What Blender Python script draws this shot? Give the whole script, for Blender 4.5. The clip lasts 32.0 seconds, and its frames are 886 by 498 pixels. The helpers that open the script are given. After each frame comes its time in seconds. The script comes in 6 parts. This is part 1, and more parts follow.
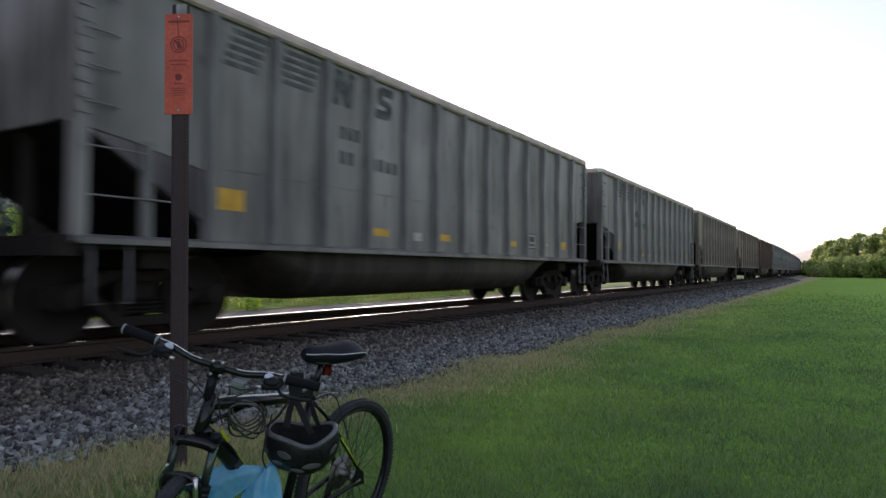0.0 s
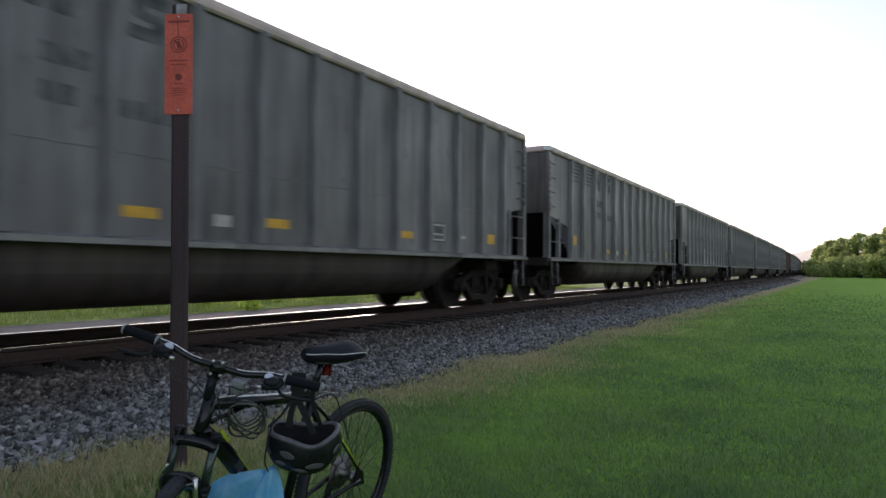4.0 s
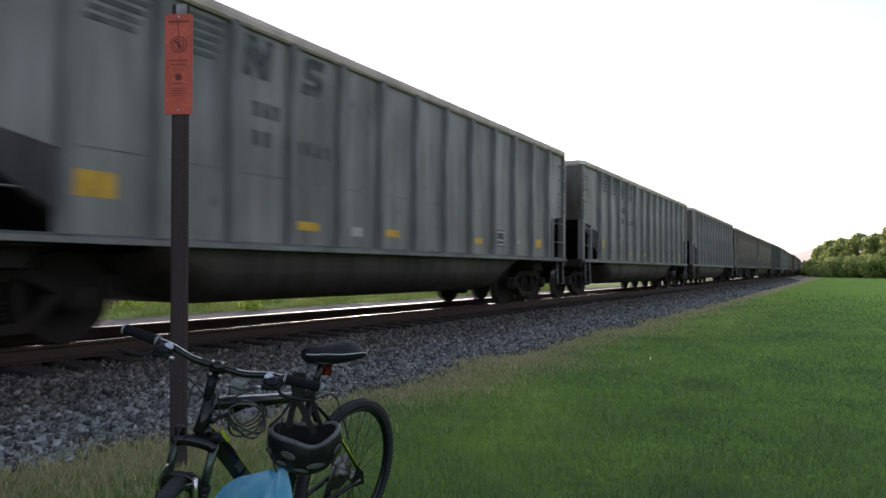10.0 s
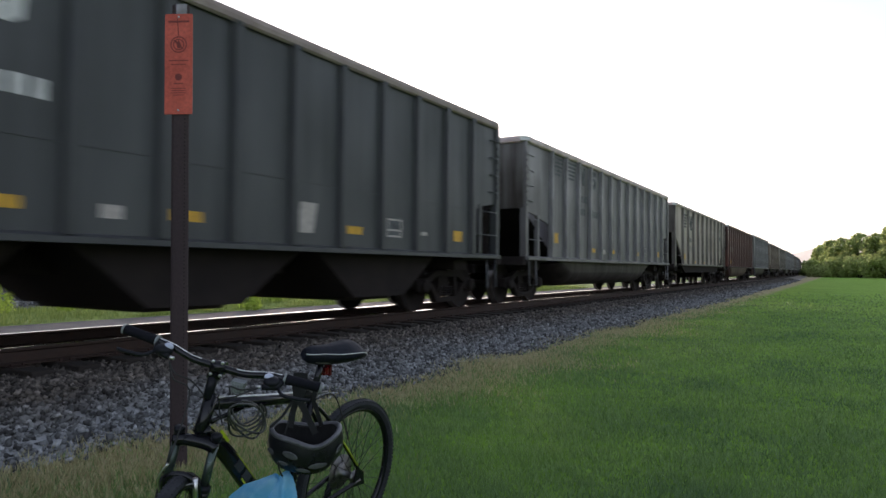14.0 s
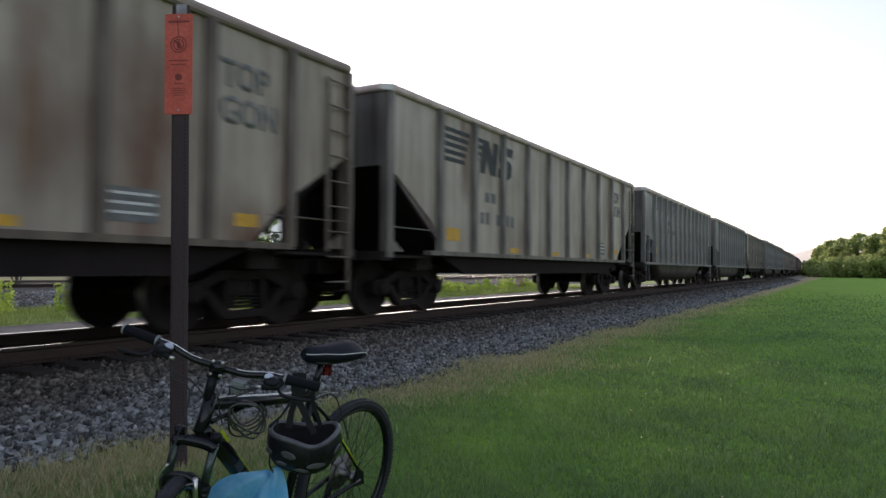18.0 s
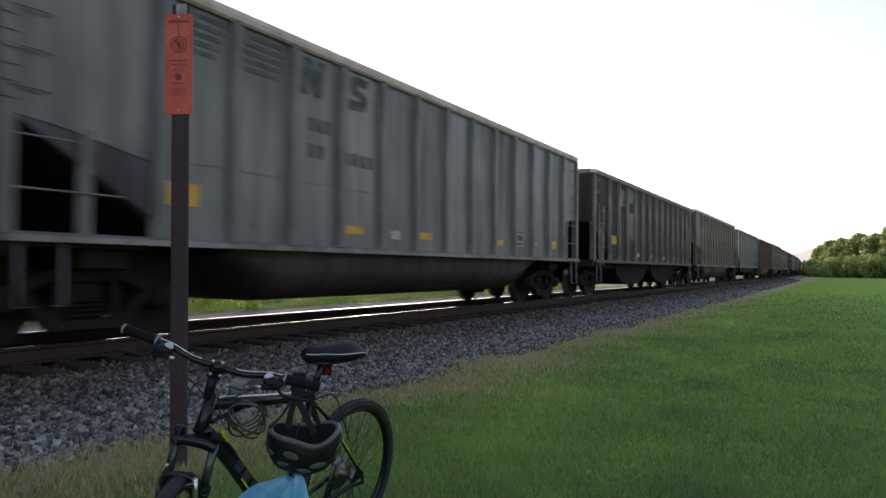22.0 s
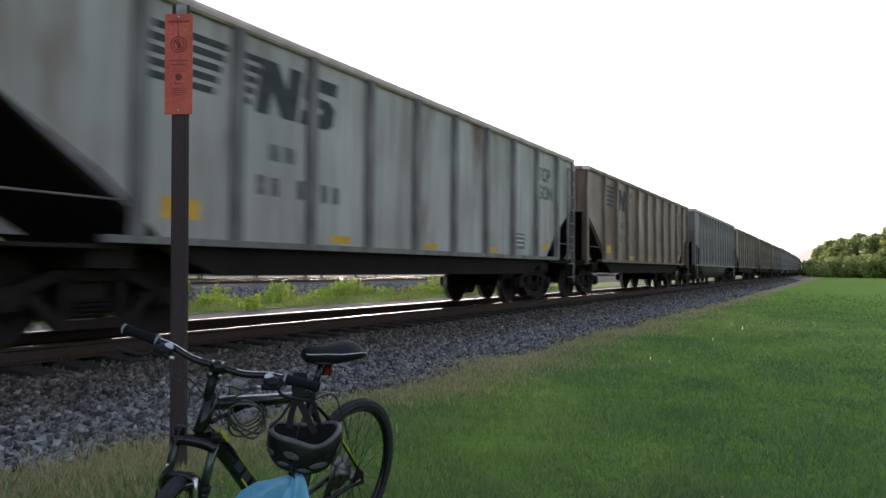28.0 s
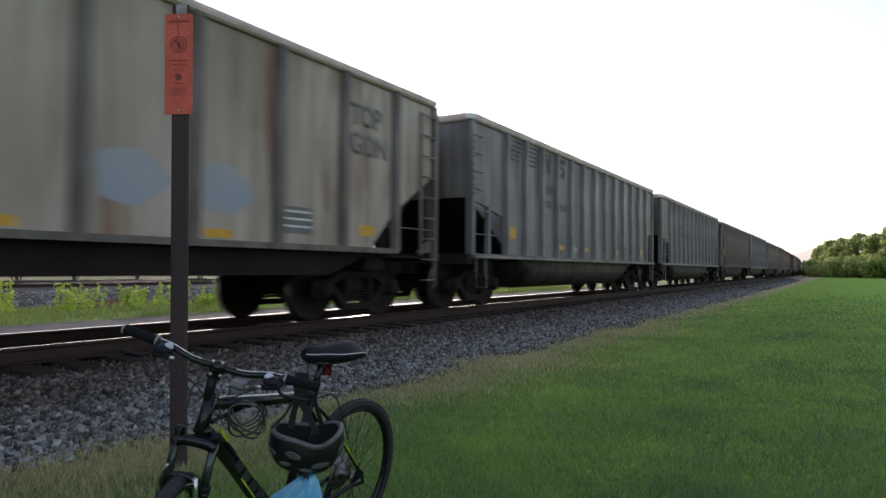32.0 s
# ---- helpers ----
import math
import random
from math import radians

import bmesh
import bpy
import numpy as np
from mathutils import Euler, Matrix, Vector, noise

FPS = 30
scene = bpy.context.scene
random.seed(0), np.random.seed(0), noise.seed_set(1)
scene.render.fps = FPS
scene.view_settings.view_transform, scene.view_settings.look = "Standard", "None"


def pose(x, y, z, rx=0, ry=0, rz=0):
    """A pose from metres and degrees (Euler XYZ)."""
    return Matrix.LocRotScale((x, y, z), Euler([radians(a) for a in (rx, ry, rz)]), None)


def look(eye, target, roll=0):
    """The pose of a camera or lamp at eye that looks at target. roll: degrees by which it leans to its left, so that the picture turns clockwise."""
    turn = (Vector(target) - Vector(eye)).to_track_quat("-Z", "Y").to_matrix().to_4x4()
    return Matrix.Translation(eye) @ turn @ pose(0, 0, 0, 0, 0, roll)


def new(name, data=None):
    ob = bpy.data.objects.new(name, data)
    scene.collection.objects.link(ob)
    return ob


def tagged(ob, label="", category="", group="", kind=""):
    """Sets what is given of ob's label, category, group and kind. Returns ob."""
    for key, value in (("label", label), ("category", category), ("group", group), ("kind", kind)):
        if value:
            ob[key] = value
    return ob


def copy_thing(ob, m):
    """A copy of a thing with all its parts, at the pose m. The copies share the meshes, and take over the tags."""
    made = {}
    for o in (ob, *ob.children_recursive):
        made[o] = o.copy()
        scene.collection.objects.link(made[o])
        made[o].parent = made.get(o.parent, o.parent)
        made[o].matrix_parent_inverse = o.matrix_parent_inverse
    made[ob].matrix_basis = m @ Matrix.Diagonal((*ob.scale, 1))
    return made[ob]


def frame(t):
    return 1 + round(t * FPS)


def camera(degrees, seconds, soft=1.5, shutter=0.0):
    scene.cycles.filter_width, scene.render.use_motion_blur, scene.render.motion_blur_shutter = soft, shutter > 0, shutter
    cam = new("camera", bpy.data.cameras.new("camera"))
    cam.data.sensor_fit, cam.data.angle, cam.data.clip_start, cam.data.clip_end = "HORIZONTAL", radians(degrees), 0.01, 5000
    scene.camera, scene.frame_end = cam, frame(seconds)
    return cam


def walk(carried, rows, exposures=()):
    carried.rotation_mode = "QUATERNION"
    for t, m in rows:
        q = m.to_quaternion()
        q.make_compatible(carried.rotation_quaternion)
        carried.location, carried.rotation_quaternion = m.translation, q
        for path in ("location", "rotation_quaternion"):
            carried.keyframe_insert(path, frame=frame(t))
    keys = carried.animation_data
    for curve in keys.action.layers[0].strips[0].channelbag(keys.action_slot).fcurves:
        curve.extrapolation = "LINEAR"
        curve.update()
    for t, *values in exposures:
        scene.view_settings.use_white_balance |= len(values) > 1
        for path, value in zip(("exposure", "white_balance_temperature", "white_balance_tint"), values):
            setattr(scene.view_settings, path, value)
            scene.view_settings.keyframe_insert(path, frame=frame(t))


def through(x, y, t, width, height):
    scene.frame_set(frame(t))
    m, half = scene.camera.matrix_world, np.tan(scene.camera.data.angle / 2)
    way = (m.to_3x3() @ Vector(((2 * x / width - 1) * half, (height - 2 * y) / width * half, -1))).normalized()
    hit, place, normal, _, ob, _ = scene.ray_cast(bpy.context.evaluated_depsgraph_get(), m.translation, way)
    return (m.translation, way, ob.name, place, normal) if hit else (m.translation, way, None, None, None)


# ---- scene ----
# The camera stands on a tripod beside the line and does not move.
EYE = (0.0, 0.0, 1.33)
YAW, PITCH, ROLL = 31.0, 1.656, 0.48
cam = camera(67.53, 32.0, shutter=0.2)
aim = (EYE[0] - math.sin(radians(YAW)) * math.cos(radians(PITCH)),
       EYE[1] + math.cos(radians(YAW)) * math.cos(radians(PITCH)),
       EYE[2] + math.sin(radians(PITCH)))
stand = look(EYE, aim, ROLL)
walk(cam, [(0, stand), (32, stand)], exposures=[(0, 1.73, 6250, 18), (9, 1.74, 6250, 18), (10, 1.81, 6250, 18), (11, 1.74, 6250, 18), (12, 1.74, 6250, 18), (13, 1.83, 6250, 18), (17, 1.78, 6250, 18), (18, 1.72, 6250, 18), (22, 1.72, 6250, 18), (23, 1.80, 6250, 18), (25, 1.72, 6250, 18), (28, 1.88, 6250, 18), (29, 1.83, 6250, 18), (32, 1.79, 6250, 18)])

# The plan: the track runs along +y at x = TRACK, its rail tops RAIL above the lawn.
TRACK, RAIL = -7.86, 0.50
BEND, RADIUS = 20.0, 5200.0


def line(y):
    """The track's centre and heading at the distance y: straight, then a slow bend to the left."""
    if y < BEND:
        return TRACK, y, 0.0
    turn = (y - BEND) / RADIUS
    return TRACK - RADIUS * (1 - math.cos(turn)), BEND + RADIUS * math.sin(turn), turn


# ---- sky, sun and exposure ----
SUN_LEFT, SUN_UP = 38.7, 4.5
world = bpy.data.worlds.new("sky")
scene.world = world
world.use_nodes = True
wn = world.node_tree.nodes
sky = wn.new("ShaderNodeTexSky")
sky.sky_type, sky.sun_disc = "NISHITA", False
sky.sun_elevation, sky.sun_rotation = radians(SUN_UP), radians(-SUN_LEFT)
sky.air_density, sky.dust_density, sky.ozone_density = 1.0, 2.0, 2.2
wn["Background"].inputs["Strength"].default_value = 0.15
haze = wn.new("ShaderNodeHueSaturation")  # thin high cloud takes most of the colour out
haze.inputs["Saturation"].default_value = 0.43
world.node_tree.links.new(sky.outputs[0], haze.inputs["Color"])
world.node_tree.links.new(haze.outputs[0], wn["Background"].inputs["Color"])

sun_data = bpy.data.lights.new("sun", "SUN")
sun_data.energy, sun_data.angle, sun_data.color = 0.5, radians(1.5), (1.0, 0.72, 0.5)
sun = new("sun", sun_data)
sun.matrix_world = look((-math.sin(radians(SUN_LEFT)) * 50, math.cos(radians(SUN_LEFT)) * 50, math.tan(radians(SUN_UP)) * 50), (0, 0, 0))

# ---- mesh tools ----
def box(bm, x0, x1, y0, y1, z0, z1, slot=0):
    """A box from corner to corner."""
    v = [bm.verts.new((x, y, z)) for z in (z0, z1) for y in (y0, y1) for x in (x0, x1)]
    for q in ((0, 2, 3, 1), (4, 5, 7, 6), (0, 1, 5, 4), (1, 3, 7, 5), (3, 2, 6, 7), (2, 0, 4, 6)):
        bm.faces.new([v[i] for i in q]).material_index = slot


def prism(bm, outline, axis, a, b, slot=0):
    """The closed outline (pairs) drawn out along an axis from a to b."""
    def put(p, d):
        return {"x": (d, p[0], p[1]), "y": (p[0], d, p[1]), "z": (p[0], p[1], d)}[axis]
    lo = [bm.verts.new(put(p, a)) for p in outline]
    hi = [bm.verts.new(put(p, b)) for p in outline]
    n = len(outline)
    for f in [lo, hi[::-1]] + [[lo[i], hi[i], hi[(i + 1) % n], lo[(i + 1) % n]] for i in range(n)]:
        bm.faces.new(f).material_index = slot


def tube(bm, points, radius, sides=8, slot=0, closed=False):
    """A round bar along the points; radius is a number or one per point."""
    pts = [Vector(p) for p in points]
    n = len(pts)
    rad = radius if isinstance(radius, (list, tuple)) else [radius] * n
    rings, side = [], None
    for i, p in enumerate(pts):
        a = pts[i - 1] if i or closed else p
        b = pts[(i + 1) % n] if i < n - 1 or closed else p
        d = (b - a).normalized()
        if side is None:
            side = d.cross(Vector((0.13, 0.21, 1))).normalized() if abs(d.z) < 0.9 else d.cross(Vector((1, 0.2, 0))).normalized()
        side = (side - d * side.dot(d)).normalized()
        up = d.cross(side)
        rings.append([bm.verts.new(p + (side * math.cos(2 * math.pi * k / sides) + up * math.sin(2 * math.pi * k / sides)) * rad[i]) for k in range(sides)])
    for i in range(n if closed else n - 1):
        r0, r1 = rings[i], rings[(i + 1) % n]
        for k in range(sides):
            f = bm.faces.new((r0[k], r0[(k + 1) % sides], r1[(k + 1) % sides], r1[k]))
            f.material_index, f.smooth = slot, True
    if not closed:
        bm.faces.new(rings[0][::-1]).material_index = slot
        bm.faces.new(rings[-1]).material_index = slot


def lathe(bm, profile, axis="x", centre=(0, 0, 0), sides=24, slot=0, smooth=True):
    """The profile (along, radius) turned about an axis through the centre."""
    c = Vector(centre)
    rings = []
    for a, r in profile:
        ring = []
        for k in range(sides):
            u, w = r * math.cos(2 * math.pi * k / sides), r * math.sin(2 * math.pi * k / sides)
            ring.append(bm.verts.new(c + Vector({"x": (a, u, w), "y": (u, a, w), "z": (u, w, a)}[axis])))
        rings.append(ring)
    for r0, r1 in zip(rings, rings[1:]):
        for k in range(sides):
            f = bm.faces.new((r0[k], r0[(k + 1) % sides], r1[(k + 1) % sides], r1[k]))
            f.material_index, f.smooth = slot, smooth
    return rings


def mesh_of(name, bm, materials, recalc=True):
    if recalc:
        bmesh.ops.recalc_face_normals(bm, faces=bm.faces)
    me = bpy.data.meshes.new(name)
    bm.to_mesh(me)
    bm.free()
    for m in materials if isinstance(materials, (list, tuple)) else [materials]:
        me.materials.append(m)
    return me


def part(name, bm, material, parent, label="", m=None):
    """One mesh object under a thing or a part."""
    ob = new(name, mesh_of(name, bm, material))
    ob.parent = parent
    if m is not None:
        ob.matrix_basis = m
    return tagged(ob, label)


def again(ob, parent, m, name=None):
    """The same mesh once more, as an object of its own."""
    o = new(name or ob.name.split(".")[0], ob.data)
    o.parent = parent
    o.matrix_basis = m
    if "label" in ob:
        o["label"] = ob["label"]
    return o


def thing(name, label, category, group="", kind="", m=None):
    ob = tagged(new(name), label, category, group, kind)
    if m is not None:
        ob.matrix_basis = m
    return ob


def solid(name, bm, material, label, category, group="", kind="", m=None):
    ob = tagged(new(name, mesh_of(name, bm, material)), label, category, group, kind)
    if m is not None:
        ob.matrix_basis = m
    return ob

# ---- materials ----
def nodes_of(name):
    m = bpy.data.materials.new(name)
    m.use_nodes = True
    return m, m.node_tree, m.node_tree.nodes["Principled BSDF"]


def noise_of(tree, scale, detail=4.0, stretch=(1, 1, 1), coord="Object", rough=0.55):
    n = tree.nodes
    tc, mp, nz = n.new("ShaderNodeTexCoord"), n.new("ShaderNodeMapping"), n.new("ShaderNodeTexNoise")
    mp.inputs["Scale"].default_value = stretch
    nz.inputs["Scale"].default_value, nz.inputs["Detail"].default_value, nz.inputs["Roughness"].default_value = scale, detail, rough
    tree.links.new(tc.outputs[coord], mp.inputs[0])
    tree.links.new(mp.outputs[0], nz.inputs["Vector"])
    return nz.outputs["Fac"]


def ramp_of(tree, value, lo, hi):
    r = tree.nodes.new("ShaderNodeMapRange")
    r.inputs["From Min"].default_value, r.inputs["From Max"].default_value = lo, hi
    tree.links.new(value, r.inputs["Value"])
    return r.outputs["Result"]


def mix_of(tree, fac, a, b, how="MIX"):
    m = tree.nodes.new("ShaderNodeMix")
    m.data_type, m.blend_type = "RGBA", how
    for socket, v in ((m.inputs["Factor"], fac), (m.inputs["A"], a), (m.inputs["B"], b)):
        if isinstance(v, (tuple, list)):
            socket.default_value = (*v[:3], 1)
        elif isinstance(v, (int, float)):
            socket.default_value = v
        else:
            tree.links.new(v, socket)
    return m.outputs["Result"]


def bump_of(tree, bsdf, height, strength, distance):
    b = tree.nodes.new("ShaderNodeBump")
    b.inputs["Strength"].default_value, b.inputs["Distance"].default_value = strength, distance
    tree.links.new(height, b.inputs["Height"])
    tree.links.new(b.outputs[0], bsdf.inputs["Normal"])


def surface(name, colour, other, scale=3.0, rough=0.6, metal=0.0, bump=0.2, fine=60.0, depth=0.003, stretch=(1, 1, 1), lo=0.35, hi=0.65, spread=0.0, rough2=None, coat=0.0, spec=0.5):
    """A plain surface: two colours in patches, fine grain over them, and relief."""
    m, t, b = nodes_of(name)
    patches = ramp_of(t, noise_of(t, scale, 5, stretch), lo, hi)
    grain = noise_of(t, fine, 3)
    c = mix_of(t, patches, colour, other)
    c = mix_of(t, 0.35, c, mix_of(t, ramp_of(t, grain, 0.3, 0.7), (0.55, 0.55, 0.55), (1.35, 1.35, 1.35)), "MULTIPLY")
    if spread:
        info = t.nodes.new("ShaderNodeObjectInfo")
        c = mix_of(t, 1.0, c, mix_of(t, info.outputs["Random"], (1 - spread,) * 3, (1 + spread,) * 3), "MULTIPLY")
    t.links.new(c, b.inputs["Base Color"])
    b.inputs["Metallic"].default_value = metal
    b.inputs["Coat Weight"].default_value = coat
    b.inputs["Specular IOR Level"].default_value = spec
    r = t.nodes.new("ShaderNodeMapRange")
    r.inputs["To Min"].default_value, r.inputs["To Max"].default_value = rough, rough2 if rough2 is not None else min(1, rough + 0.15)
    t.links.new(patches, r.inputs["Value"])
    t.links.new(r.outputs["Result"], b.inputs["Roughness"])
    if bump:
        bump_of(t, b, grain, bump, depth)
    return m


def wagon_paint(name, colour, dirt, dirt_amount=0.5, rust=0.0, rust_colour=(0.12, 0.045, 0.02), rough=0.38, metal=0.0, spec=0.55, soot=0.0):
    """Weathered wagon sides: rain streaks of dirt, soot in large clouds, rust that runs down."""
    m, t, b = nodes_of(name)
    info = t.nodes.new("ShaderNodeObjectInfo")
    shift = t.nodes.new("ShaderNodeMath")
    shift.operation = "MULTIPLY"
    t.links.new(info.outputs["Random"], shift.inputs[0])
    shift.inputs[1].default_value = 40.0

    def streak(scale, stretch, detail=4):
        tc, mp, nz = t.nodes.new("ShaderNodeTexCoord"), t.nodes.new("ShaderNodeMapping"), t.nodes.new("ShaderNodeTexNoise")
        nz.noise_dimensions = "4D"
        mp.inputs["Scale"].default_value = stretch
        nz.inputs["Scale"].default_value, nz.inputs["Detail"].default_value = scale, detail
        t.links.new(tc.outputs["Object"], mp.inputs[0])
        t.links.new(mp.outputs[0], nz.inputs["Vector"])
        t.links.new(shift.outputs[0], nz.inputs["W"])
        return nz.outputs["Fac"]

    runs = ramp_of(t, streak(5.0, (1, 1, 0.08)), 0.38, 0.75)
    clouds = ramp_of(t, streak(0.6, (1, 1, 1), 6), 0.35, 0.72)
    fac = mix_of(t, 0.5, runs, clouds)
    scaled = t.nodes.new("ShaderNodeMath")
    scaled.operation, scaled.use_clamp = "MULTIPLY", True
    t.links.new(fac, scaled.inputs[0])
    scaled.inputs[1].default_value = dirt_amount * 2
    c = mix_of(t, scaled.outputs[0], colour, dirt)
    if rust:
        spots = ramp_of(t, streak(1.1, (1, 1, 0.35), 7), 0.62 - 0.22 * rust, 0.78 - 0.16 * rust)
        c = mix_of(t, spots, c, rust_colour)
        thin = ramp_of(t, streak(3.2, (1, 1, 0.1), 6), 0.6 - 0.08 * rust, 0.7)
        patch = ramp_of(t, streak(0.8, (1, 1, 0.5), 3), 0.42, 0.6)
        c = mix_of(t, mix_of(t, 1.0, thin, patch, "MULTIPLY"), c, (0.2, 0.085, 0.04) if rust > 0.14 else rust_colour)
    if soot:
        hung_down = ramp_of(t, streak(1.5, (1, 1, 0.28), 6), 0.62 - 0.14 * soot, 0.74)
        c = mix_of(t, mix_of(t, 1.0, hung_down, (0.75, 0.75, 0.75), "MULTIPLY"), c, dirt)
        spots = ramp_of(t, streak(4.5, (1, 1, 0.6), 6), 0.63, 0.72)
        c = mix_of(t, spots, c, mix_of(t, 0.6, c, dirt))
    c = mix_of(t, 1.0, c, mix_of(t, info.outputs["Random"], (0.86, 0.86, 0.86), (1.14, 1.13, 1.1)), "MULTIPLY")
    t.links.new(c, b.inputs["Base Color"])
    b.inputs["Metallic"].default_value = metal
    b.inputs["Specular IOR Level"].default_value = spec
    r = t.nodes.new("ShaderNodeMapRange")
    r.inputs["To Min"].default_value, r.inputs["To Max"].default_value = rough, min(1, rough + 0.3)
    t.links.new(fac, r.inputs["Value"])
    t.links.new(r.outputs["Result"], b.inputs["Roughness"])
    bump_of(t, b, streak(9.0, (1, 1, 0.6)), 0.15, 0.01)
    return m


GREY = wagon_paint("grey_aluminium_side", (0.268, 0.259, 0.268), (0.082, 0.075, 0.072), 0.5, metal=0.3, rough=0.36, soot=0.6)
BEIGE = wagon_paint("dusty_beige_side", (0.245, 0.196, 0.158), (0.085, 0.064, 0.05), 0.6, soot=0.5)
OXIDE = wagon_paint("oxide_red_side", (0.138, 0.034, 0.026), (0.045, 0.021, 0.017), 0.55, soot=0.8)
WHITE = wagon_paint("white_side", (0.475, 0.47, 0.475), (0.19, 0.165, 0.14), 0.5, rust=0.15)
IVORY = wagon_paint("dirty_white_side", (0.5, 0.435, 0.375), (0.19, 0.145, 0.112), 0.55, rust=0.2)
RUSTED = wagon_paint("rust_streaked_white_side", (0.47, 0.405, 0.35), (0.16, 0.115, 0.085), 0.55, rust=0.75)
TAN = wagon_paint("brown_stained_side", (0.36, 0.255, 0.2), (0.14, 0.09, 0.068), 0.6, rust=0.6, rust_colour=(0.13, 0.06, 0.035))
DARK = wagon_paint("dark_brown_side", (0.062, 0.046, 0.043), (0.025, 0.0185, 0.0175), 0.5, rough=0.55, spec=0.3, rust=0.12, rust_colour=(0.085, 0.06, 0.05))
BLACK = wagon_paint("black_side", (0.07, 0.073, 0.08), (0.032, 0.032, 0.033), 0.4)
IRON = surface("dark_cast_iron", (0.014, 0.0098, 0.0095), (0.024, 0.0172, 0.0155), 4, 0.75, bump=0.3, spec=0.25)
UNDER = surface("sooty_underframe", (0.021, 0.0165, 0.0165), (0.035, 0.028, 0.026), 2, 0.85, spec=0.2)
TREAD = surface("polished_wheel_tread", (0.5, 0.48, 0.46), (0.35, 0.33, 0.3), 8, 0.3, 1.0, 0.05)
YELLOW = surface("yellow_reflector", (0.75, 0.42, 0.03), (0.55, 0.3, 0.04), 8, 0.45, bump=0.05)
PALE = surface("white_stencil", (0.6, 0.54, 0.5), (0.4, 0.355, 0.33), 12, 0.7, bump=0.05)
INK = surface("black_stencil", (0.03, 0.035, 0.04), (0.07, 0.075, 0.08), 6, 0.7, bump=0.05)
# near-black colour of the sloping end sheets
SLOPEBLACK = surface("black_soot", (0.013, 0.0108, 0.0108), (0.021, 0.0172, 0.0168), 2, 0.9, spec=0.1)

# ---- ground, ballast and rails ----


def lawn_material():
    """Mown grass in broad soft patches; a dry straw-coloured strip along the stones."""
    m, t, b = nodes_of("lawn")
    broad = ramp_of(t, noise_of(t, 0.35, 4), 0.35, 0.65)
    tufts = ramp_of(t, noise_of(t, 9.0, 5), 0.3, 0.7)
    fine = noise_of(t, 70.0, 3)
    c = mix_of(t, broad, (0.2, 0.36, 0.05), (0.255, 0.43, 0.07))
    c = mix_of(t, 0.6, c, mix_of(t, tufts, (0.6, 0.62, 0.55), (1.3, 1.3, 1.3)), "MULTIPLY")
    c = mix_of(t, 0.45, c, mix_of(t, ramp_of(t, fine, 0.3, 0.7), (0.45, 0.45, 0.45), (1.5, 1.5, 1.4)), "MULTIPLY")
    # the dry strip follows the stones' edge at x = -4.5
    tc, sep = t.nodes.new("ShaderNodeTexCoord"), t.nodes.new("ShaderNodeSeparateXYZ")
    t.links.new(tc.outputs["Object"], sep.inputs[0])
    wob = t.nodes.new("ShaderNodeMath")
    wob.operation, wob.inputs[1].default_value = "MULTIPLY_ADD", 1.6
    t.links.new(noise_of(t, 0.9, 5), wob.inputs[0])
    t.links.new(sep.outputs["X"], wob.inputs[2])
    dry = ramp_of(t, wob.outputs[0], -2.5, -3.1)
    c = mix_of(t, dry, c, mix_of(t, tufts, (0.36, 0.31, 0.165), (0.5, 0.44, 0.26)))
    t.links.new(c, b.inputs["Base Color"])
    b.inputs["Roughness"].default_value = 0.95
    b.inputs["Specular IOR Level"].default_value = 0.1
    bump_of(t, b, fine, 0.8, 0.03)
    return m


LAWN = lawn_material()


